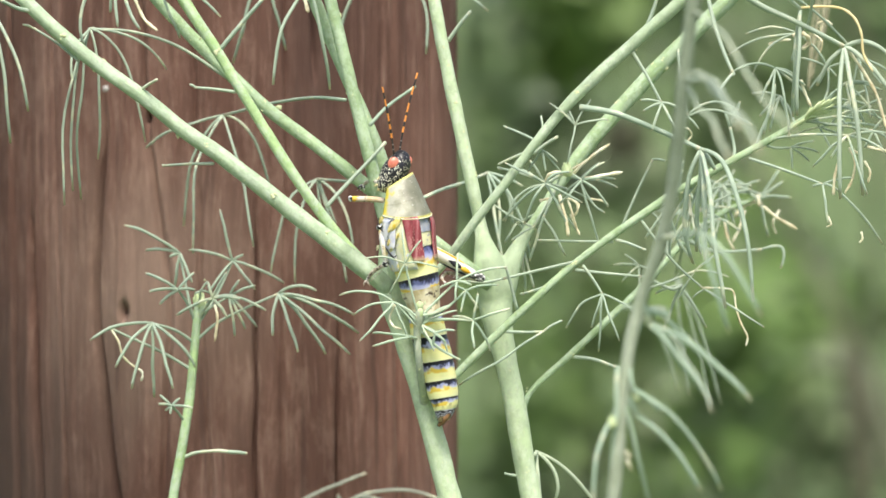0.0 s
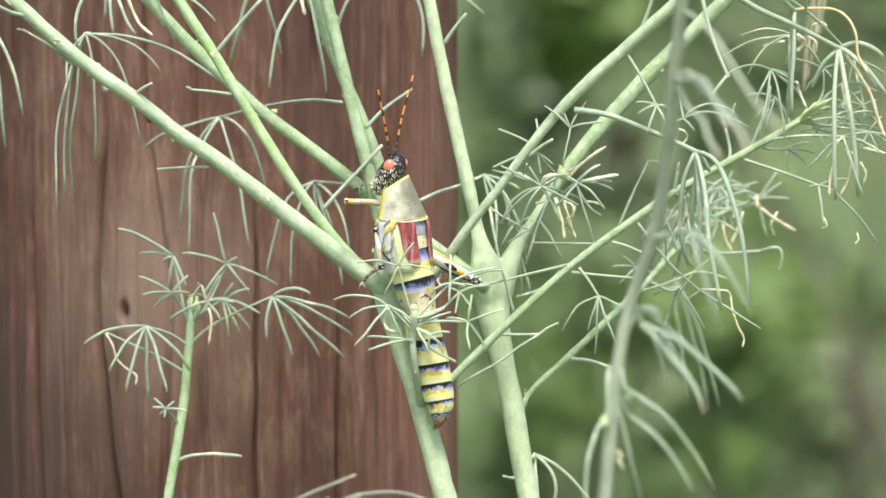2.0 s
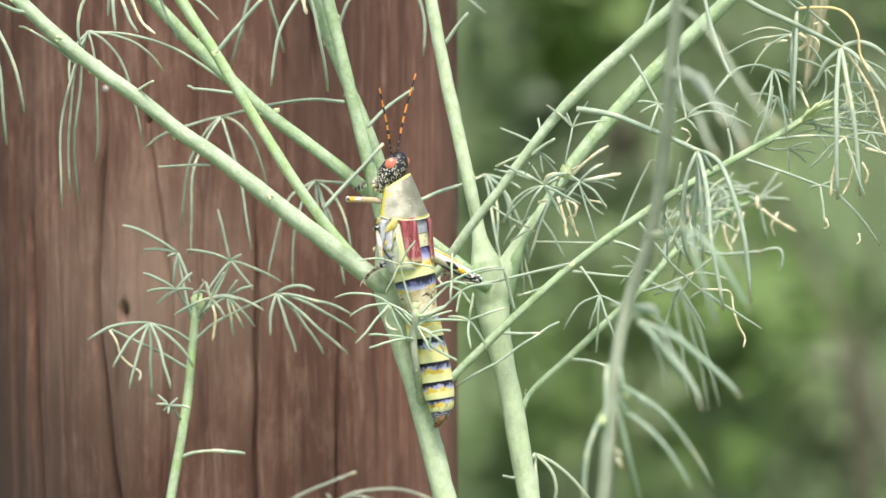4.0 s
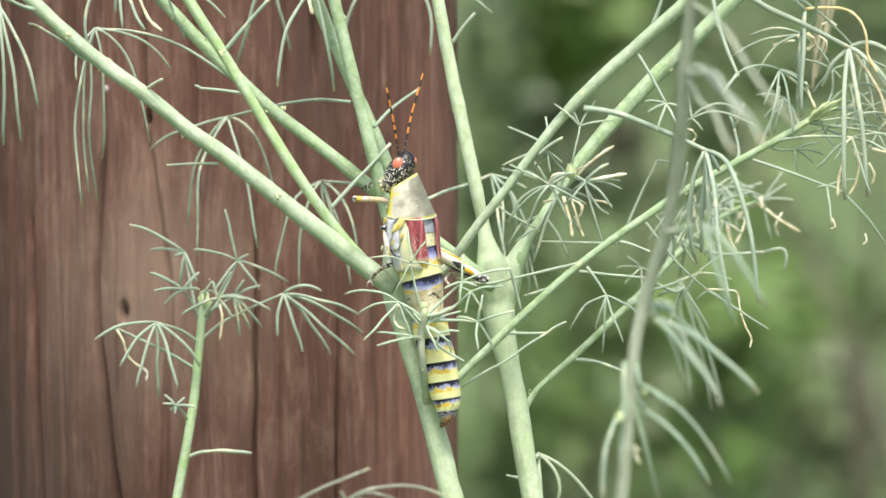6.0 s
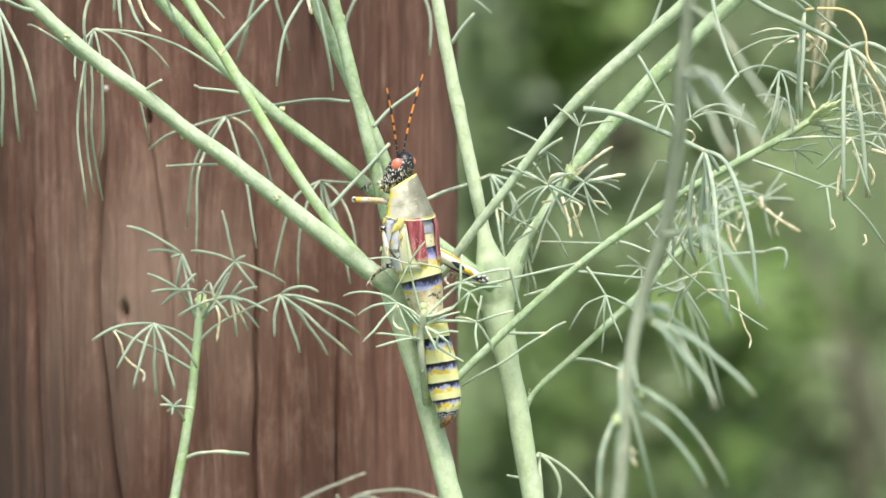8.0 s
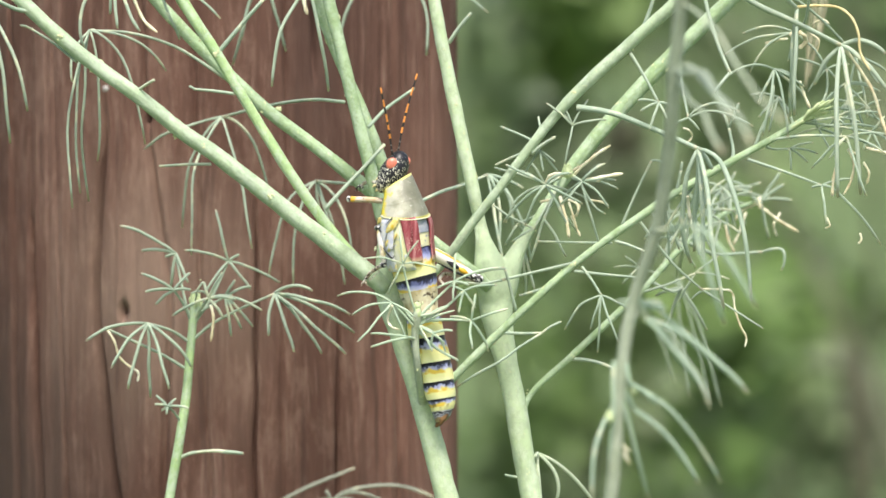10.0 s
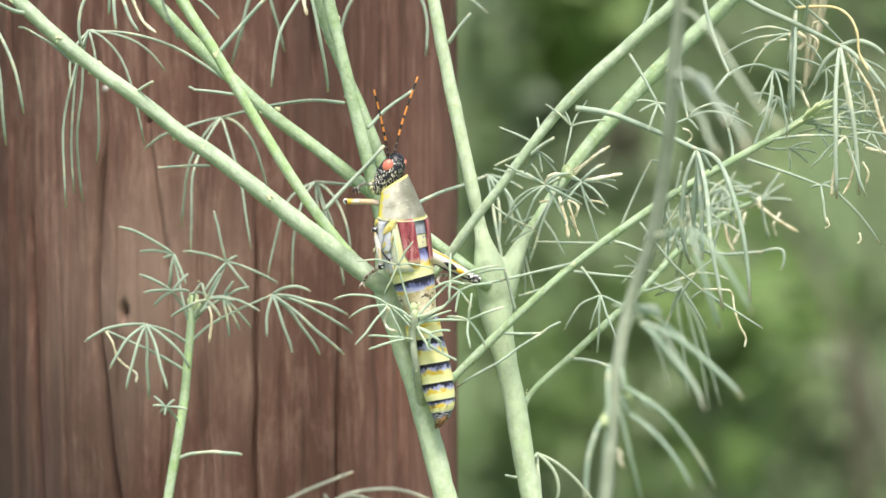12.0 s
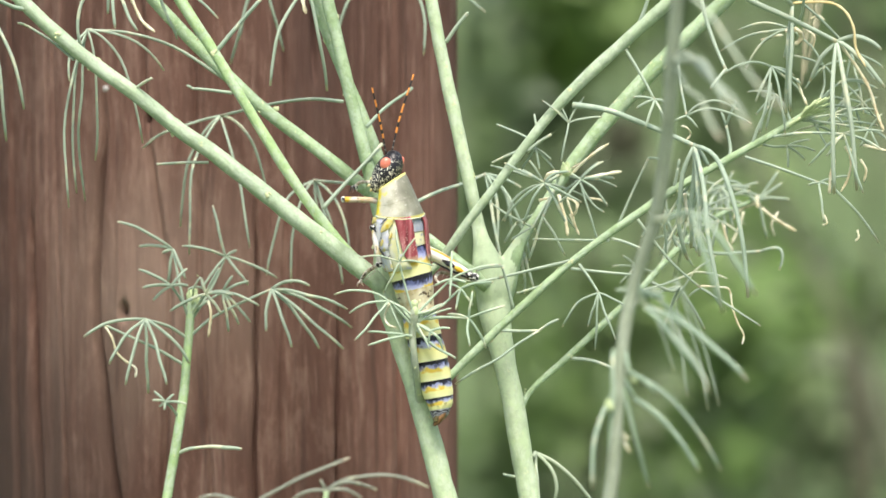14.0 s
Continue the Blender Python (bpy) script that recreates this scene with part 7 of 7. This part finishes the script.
def motions():
    sway(stem_front, [(0, 0.00, 0.00, 0.00), (0.5, -3.77, -0.06, 0.18), (1, -3.44, -0.22, 0.17), (1.5, 0.99, -0.31, -0.11), (2, 3.71, -0.47, -0.26), (2.5, -0.76, -0.50, -0.00), (3, -3.33, -0.33, 0.15), (5.5, -6.37, -0.10, 0.39), (6, -8.46, -0.01, 0.53), (6.5, -8.24, -0.11, 0.52), (7, -5.55, -0.23, 0.35), (7.5, -1.82, -0.30, 0.13), (8, -6.39, -0.18, 0.40), (10.5, -0.69, -0.19, 0.01), (11, -0.69, -0.19, 0.01), (11.5, 3.76, -0.31, -0.26), (12, -1.29, -0.35, 0.04), (12.5, -4.58, -0.32, 0.26), (13, -2.51, -0.19, 0.14), (13.5, -0.95, -0.05, 0.02), (14, 1.24, 0.10, -0.12)])
    sway(stem_rear, [(0, 0.00, 0.00, 0.00), (0.5, 1.54, -0.10, -0.13), (1, 4.01, -0.10, -0.25), (1.5, 2.84, -0.23, -0.19), (2, 2.84, -0.39, -0.19), (2.5, 0.67, -0.48, -0.08), (3, 5.04, -0.30, -0.32), (5.5, -0.10, -0.32, 0.02), (6, -5.06, -0.41, 0.32), (6.5, -5.06, -0.41, 0.32), (7, -3.18, -0.38, 0.22), (7.5, 0.41, -0.31, 0.00), (8, 0.41, -0.31, 0.00), (10.5, 0.24, -0.25, -0.01), (11, 0.24, -0.25, -0.01), (11.5, -1.21, -0.33, 0.06), (12, 1.12, -0.29, -0.06), (12.5, 1.07, -0.29, -0.04), (13, -1.64, -0.25, 0.12), (13.5, -1.23, -0.33, 0.06), (14, -0.06, -0.15, -0.01)])
    sway(branch_left, [(0, 0.00, 0.00, 0.00), (0.5, -0.71, -0.08, -0.13), (1, -0.51, -0.24, -0.14), (1.5, -1.05, -0.19, -0.27), (2, -0.76, -0.42, -0.31), (2.5, -0.85, -0.50, -0.23), (3, -0.96, -0.29, -0.23), (5.5, 0.45, -0.17, 0.34), (6, 0.66, -0.21, 0.41), (6.5, 0.65, -0.23, 0.30), (7, 0.63, -0.29, 0.34), (7.5, 0.43, -0.29, 0.27), (8, 0.59, -0.29, 0.27), (10.5, -0.64, -0.08, -0.03), (11, -0.61, -0.15, -0.05), (11.5, -0.82, -0.23, -0.16), (12, -0.68, -0.30, -0.08), (12.5, -0.14, -0.39, 0.10), (13, -0.18, -0.22, 0.23), (13.5, -0.77, -0.04, 0.16), (14, -1.02, 0.15, 0.13)])
    sway(branch_fork, [(0, 0.00, 0.00, 0.00), (0.5, -0.61, -0.16, -0.01), (1, -0.39, -0.33, 0.13), (1.5, -0.73, -0.45, 0.14), (2, -0.70, -0.48, 0.13), (2.5, -0.69, -0.58, 0.12), (3, -0.70, -0.48, 0.13), (5.5, 0.48, -0.18, 0.14), (6, 0.75, -0.25, 0.24), (6.5, 0.68, -0.23, 0.12), (7, 0.60, -0.25, 0.24), (7.5, 0.48, -0.29, 0.15), (8, 0.60, -0.25, 0.24), (10.5, -0.36, -0.42, 0.17), (11, -0.36, -0.42, 0.17), (11.5, -0.63, -0.44, 0.31), (12, -0.41, -0.60, 0.37), (12.5, -0.02, -0.52, 0.33), (13, 0.02, -0.39, 0.47), (13.5, -0.45, -0.43, 0.24), (14, -0.66, -0.26, 0.18)])
    sway(branch_cross, [(0, 0.00, 0.00, 0.00), (0.5, -0.70, -0.20, -0.24), (1, -0.39, -0.20, -0.24), (1.5, -0.62, -0.30, -0.19), (2, -0.63, -0.47, -0.31), (2.5, -0.71, -0.48, -0.35), (3, -0.60, -0.47, -0.23), (5.5, 0.39, -0.34, 0.08), (6, 0.65, -0.29, 0.23), (6.5, 0.65, -0.29, 0.23), (7, 0.64, -0.34, 0.24), (7.5, 0.55, -0.35, 0.09), (8, 0.51, -0.35, 0.17), (10.5, -0.08, -0.26, -0.04), (11, -0.08, -0.26, -0.04), (11.5, -0.25, -0.24, -0.17), (12, -0.14, -0.20, -0.15), (12.5, 0.25, -0.24, -0.05), (13, 0.30, -0.18, 0.18), (13.5, -0.21, -0.28, -0.11), (14, -0.46, -0.23, -0.00)])
    sway(branch_upright, [(0, 0.00, 0.00, 0.00), (0.5, -0.62, -0.15, -0.02), (1, -0.47, -0.21, 0.06), (1.5, -0.89, -0.33, 0.23), (2, -0.74, -0.48, 0.23), (2.5, -0.82, -0.52, -0.17), (3, -0.77, -0.46, 0.00), (5.5, 0.52, -0.34, 0.18), (6, 0.76, -0.36, -0.00), (6.5, 0.77, -0.39, -0.01), (7, 0.66, -0.38, 0.25), (7.5, 0.51, -0.33, 0.25), (8, 0.61, -0.31, -0.00), (10.5, -0.41, -0.40, 0.17), (11, -0.41, -0.40, 0.17), (11.5, -0.69, -0.42, 0.42), (12, -0.43, -0.56, 0.29), (12.5, -0.02, -0.47, 0.12), (13, 0.03, -0.41, 0.29), (13.5, -0.42, -0.48, 0.23), (14, -0.68, -0.33, 0.36)])
    sway(branch_pale, [(0, 0.00, 0.00, 0.00), (0.5, -0.83, -0.29, 0.48), (1, -0.51, -0.29, 0.48), (1.5, -0.94, -0.46, 1.23), (2, -0.91, -0.68, 1.13), (2.5, -0.83, -0.60, 0.49), (3, -0.94, -0.62, 1.23), (5.5, 0.44, -0.40, 0.11), (6, 0.82, -0.17, -0.49), (6.5, 0.82, -0.17, -0.49), (7, 0.85, -0.23, -0.60), (7.5, 0.62, -0.31, -0.01), (8, 0.69, -0.23, -0.60), (10.5, -0.50, -0.39, 1.34), (11, -0.50, -0.39, 1.34), (11.5, -0.65, -0.39, 1.30), (12, -0.50, -0.39, 1.34), (12.5, 0.05, -0.32, 0.71), (13, -0.06, -0.18, 1.45), (13.5, -0.65, -0.39, 1.30), (14, -0.81, -0.39, 1.34)])
    sway(branch_tall, [(0, 0.00, 0.00, 0.00), (0.5, -0.69, -0.11, -0.10), (1, -0.39, -0.22, -0.09), (1.5, -0.52, -0.36, -0.12), (2, -0.48, -0.43, -0.29), (2.5, -0.66, -0.51, -0.15), (3, -0.56, -0.45, -0.20), (5.5, 0.32, -0.31, -0.01), (6, 0.57, -0.36, 0.18), (6.5, 0.56, -0.36, 0.20), (7, 0.57, -0.36, 0.19), (7.5, 0.43, -0.36, 0.22), (8, 0.44, -0.40, 0.19), (10.5, 0.03, -0.34, -0.05), (11, 0.02, -0.34, -0.03), (11.5, -0.11, -0.38, -0.07), (12, 0.02, -0.42, -0.04), (12.5, 0.31, -0.34, 0.01), (13, 0.43, -0.30, 0.21), (13.5, -0.12, -0.36, -0.06), (14, -0.23, -0.22, -0.23)])
    sway(branch_arching, [(0, 0.00, 0.00, 0.00), (0.5, -0.79, -0.15, 0.01), (1, -0.52, -0.19, 0.09), (1.5, -0.70, -0.42, -0.05), (2, -0.60, -0.52, -0.24), (2.5, -0.86, -0.58, -0.05), (3, -0.61, -0.49, -0.12), (5.5, 0.34, -0.23, 0.14), (6, 0.65, -0.23, 0.15), (6.5, 0.65, -0.23, 0.15), (7, 0.60, -0.26, 0.25), (7.5, 0.40, -0.30, 0.35), (8, 0.41, -0.32, 0.22), (10.5, 0.08, -0.22, -0.06), (11, 0.07, -0.19, 0.06), (11.5, -0.16, -0.31, -0.00), (12, -0.00, -0.31, 0.01), (12.5, 0.30, -0.28, 0.13), (13, 0.54, -0.16, 0.18), (13.5, -0.07, -0.22, -0.06), (14, -0.01, 0.01, -0.29)])
    sway(branch_right, [(0, 0.00, 0.00, 0.00), (0.5, -0.66, -0.19, -0.16), (1, -0.49, -0.32, -0.13), (1.5, -0.86, -0.43, -0.37), (2, -0.77, -0.57, -0.23), (2.5, -0.87, -0.45, -0.14), (3, -0.81, -0.48, -0.30), (5.5, 0.60, -0.27, -0.07), (6, 0.80, -0.16, 0.02), (6.5, 0.74, -0.23, 0.09), (7, 0.72, -0.26, 0.06), (7.5, 0.46, -0.26, 0.17), (8, 0.70, -0.27, 0.05), (10.5, -0.51, -0.17, -0.29), (11, -0.58, -0.18, -0.20), (11.5, -0.78, -0.29, -0.28), (12, -0.51, -0.32, -0.29), (12.5, -0.12, -0.30, -0.06), (13, -0.13, -0.27, -0.26), (13.5, -0.56, -0.07, -0.44), (14, -0.90, 0.14, -0.55)])
    sway(branch_low, [(0, 0.00, 0.00, 0.00), (0.5, -0.57, -0.19, -0.12), (1, -0.36, -0.35, -0.17), (1.5, -0.62, -0.44, -0.29), (2, -0.58, -0.53, -0.26), (2.5, -0.60, -0.53, -0.21), (3, -0.64, -0.37, -0.14), (5.5, 0.39, -0.20, 0.15), (6, 0.66, -0.19, 0.11), (6.5, 0.66, -0.30, 0.03), (7, 0.63, -0.22, 0.17), (7.5, 0.45, -0.28, 0.05), (8, 0.52, -0.16, 0.25), (10.5, -0.28, -0.24, -0.05), (11, -0.28, -0.24, -0.05), (11.5, -0.43, -0.24, -0.05), (12, -0.26, -0.31, -0.10), (12.5, 0.09, -0.33, -0.02), (13, 0.08, -0.13, 0.09), (13.5, -0.47, -0.13, -0.12), (14, -0.65, 0.18, -0.08)])
    sway(branch_side, [(0, 0.00, 0.00, 0.00), (0.5, -0.50, -0.03, -0.01), (1, -0.27, -0.17, -0.17), (1.5, -0.38, -0.26, -0.08), (2, -0.31, -0.35, -0.09), (2.5, -0.41, -0.49, -0.14), (3, -0.40, -0.46, -0.12), (5.5, 0.29, -0.41, 0.08), (6, 0.45, -0.41, 0.07), (6.5, 0.45, -0.41, 0.07), (7, 0.47, -0.37, 0.09), (7.5, 0.43, -0.34, 0.03), (8, 0.42, -0.31, 0.15), (10.5, 0.02, -0.35, 0.14), (11, 0.02, -0.35, 0.14), (11.5, -0.12, -0.41, 0.07), (12, -0.04, -0.30, 0.20), (12.5, 0.26, -0.31, 0.16), (13, 0.46, -0.28, 0.23), (13.5, -0.05, -0.37, -0.05), (14, -0.33, -0.23, 0.13)])
    sway(twig, [(0, 0.00, 0.00, 0.00), (0.5, -0.55, -0.14, -0.98), (1, -0.45, -0.29, -0.99), (1.5, -0.69, -0.27, -1.99), (2, -0.57, -0.43, -1.47), (2.5, -0.72, -0.43, -1.47), (3, -0.72, -0.28, -1.47), (5.5, 0.32, -0.09, 0.50), (6, 0.49, -0.07, 1.00), (6.5, 0.59, -0.12, 0.99), (7, 0.44, -0.17, 1.02), (7.5, 0.46, -0.26, -0.02), (8, 0.47, -0.22, 0.50), (10.5, -0.40, -0.07, -0.86), (11, -0.36, -0.07, -1.52), (11.5, -0.55, -0.21, -1.73), (12, -0.38, -0.22, -2.02), (12.5, -0.09, -0.24, -1.00), (13, -0.08, -0.09, -1.14), (13.5, -0.54, 0.05, -0.91), (14, -0.68, 0.30, -0.76)])
    sway(shoot_stem, [(0, 0.00, 0.00, 0.00), (0.5, 2.74, -0.34, -0.21), (1, 0.48, -0.37, -0.06), (1.5, 3.15, -0.50, -0.25), (2, 2.62, -0.65, -0.21), (2.5, 2.25, -0.64, -0.19), (3, 1.71, -0.41, -0.16), (5.5, -4.02, 0.19, 0.27), (6, -2.31, 0.14, 0.18), (6.5, -2.54, 0.06, 0.19), (7, -2.03, 0.04, 0.15), (7.5, -2.92, -0.07, 0.19), (8, -1.95, -0.10, 0.13), (10.5, 2.37, -0.10, -0.18), (11, 1.96, -0.10, -0.16), (11.5, 2.48, -0.26, -0.21), (12, 2.67, -0.30, -0.21), (12.5, 3.16, -0.21, -0.20), (13, 2.28, 0.06, -0.16), (13.5, -1.86, 0.30, 0.05), (14, 5.54, 0.61, -0.38)])
    sway(near_stem, [(0, 0.00, 0.00, 0.00), (0.5, 2.93, -0.03, -0.23), (1, -4.33, -0.08, 0.23), (1.5, 1.12, 0.11, -0.13), (2, 3.51, -0.06, -0.28), (2.5, 14.43, -0.58, -0.95), (3, 7.11, -0.17, -0.51), (5.5, 17.04, 0.37, -0.98), (6, 21.25, 0.48, -1.18), (6.5, 21.18, 0.13, -1.19), (7, 11.84, 0.29, -0.66), (7.5, 20.64, 0.12, -1.18), (8, 17.17, 0.16, -0.97), (10.5, 18.34, 0.60, -1.11), (11, 12.54, 0.43, -0.79), (11.5, 3.25, 0.45, -0.27), (12, 6.25, 0.12, -0.44), (12.5, 1.78, 0.34, -0.15), (13, 16.91, 0.67, -1.05), (13.5, 25.90, 1.09, -1.59), (14, 24.37, 2.31, -1.46)])
    sway(low_stem, [(0, 0.00, -0.00, 0), (0.5, -1.19, -0.17, 0), (1, -0.86, -0.34, 0), (1.5, -1.79, -0.34, 0), (2, -1.71, -0.34, 0), (2.5, -1.97, -0.17, 0), (3, -1.97, -0.00, 0), (5.5, 0.00, 0.51, 0), (6, 0.51, 0.68, 0), (6.5, 0.51, 0.68, 0), (7, 0.09, 0.34, 0), (7.5, -0.26, -0.00, 0), (8, -0.17, -0.00, 0), (10.5, -2.05, 0.86, 0), (11, -2.05, 0.51, 0), (11.5, -2.22, 0.34, 0), (12, -2.14, 0.17, 0), (12.5, -1.79, -0.00, 0), (13, -1.88, 0.68, 0), (13.5, -2.30, 1.19, 0), (14, -2.74, 2.39, 0)])
    sway(grasshopper, [(0, 0.00, 0.00, 0.00), (0.5, -0.66, -0.13, 0.35), (1, -0.48, -0.20, 0.20), (1.5, -0.92, -0.32, 0.14), (2, -0.75, -0.46, -0.00), (2.5, -0.87, -0.45, 0.08), (3, -0.84, -0.31, 0.35), (5.5, 0.42, -0.11, 0.22), (6, 0.68, -0.11, 0.49), (6.5, 0.70, -0.12, 0.52), (7, 0.57, -0.17, 0.30), (7.5, 0.44, -0.30, 0.13), (8, 0.58, -0.21, 0.22), (10.5, -0.49, -0.11, 0.22), (11, -0.52, -0.11, 0.21), (11.5, -0.76, -0.25, -0.06), (12, -0.80, -0.39, -0.53), (12.5, -0.38, -0.38, -0.61), (13, -0.45, -0.40, -0.68), (13.5, -0.91, -0.32, -0.83), (14, -1.17, 0.00, -0.69)])
    sway(antenna_near, [(0, 0.00, 0.00, 0.00), (0.5, 0.00, 0.00, -1.46), (1, 0.00, 0.00, -1.28), (1.5, 0.00, 0.00, -0.38), (2, 0.00, 0.00, 0.00), (2.5, 0.00, 0.00, -0.39), (3, 0.00, 0.00, -1.43), (5.5, 0.00, 0.00, 0.42), (6, 0.00, 0.00, -0.90), (6.5, 0.00, 0.00, -0.22), (7, 0.00, 0.00, 0.24), (7.5, 0.00, 0.00, 0.57), (8, 0.00, 0.00, 0.50), (10.5, 0.00, 0.00, -0.39), (11, 0.00, 0.00, -0.21), (11.5, 0.00, 0.00, -0.13), (12, 0.00, 0.00, -1.87), (12.5, 0.00, 0.00, -3.24), (13, 0.00, 0.00, -2.60), (13.5, 0.00, 0.00, -1.29), (14, 0.00, 0.00, -1.46)])
    sway(antenna_far, [(0, 0.00, 0.00, 0.00), (0.5, 0.00, 0.00, -0.57), (1, 0.00, 0.00, -0.22), (1.5, 0.00, 0.00, -0.29), (2, 0.00, 0.00, -0.04), (2.5, 0.00, 0.00, 0.27), (3, 0.00, 0.00, -0.32), (5.5, 0.00, 0.00, 1.07), (6, 0.00, 0.00, 0.08), (6.5, 0.00, 0.00, -0.05), (7, 0.00, 0.00, 0.86), (7.5, 0.00, 0.00, 0.97), (8, 0.00, 0.00, 1.01), (10.5, 0.00, 0.00, 0.45), (11, 0.00, 0.00, -0.02), (11.5, 0.00, 0.00, 3.43), (12, 0.00, 0.00, 4.59), (12.5, 0.00, 0.00, 3.68), (13, 0.00, 0.00, 4.48), (13.5, 0.00, 0.00, 4.15), (14, 0.00, 0.00, 3.69)])
    sway(hanging_leaf, [(0, 0, 0, -0.0), (0.5, 0, 0, 0.6), (1.5, 0, 0, 1.2), (3, 0, 0, 1.0), (5.5, 0, 0, -2.8), (6, 0, 0, -4.3), (6.5, 0, 0, -5.3), (7, 0, 0, -3.8), (7.5, 0, 0, -4.9), (8, 0, 0, -6.3), (10.5, 0, 0, -1.6), (11.5, 0, 0, -0.8), (12.5, 0, 0, -0.8), (14, 0, 0, -2.2)])
    sway(corner_leaf, [(0, 0, 0, -0.0), (0.5, 0, 0, 0.7), (1.5, 0, 0, -0.0), (3, 0, 0, -0.0), (5.5, 0, 0, -0.6), (6, 0, 0, -1.5), (6.5, 0, 0, -3.0), (7, 0, 0, -1.7), (7.5, 0, 0, -1.8), (8, 0, 0, -1.3), (10.5, 0, 0, -0.7), (11.5, 0, 0, -0.4), (12.5, 0, 0, 0.4), (14, 0, 0, -0.4)])


motions()
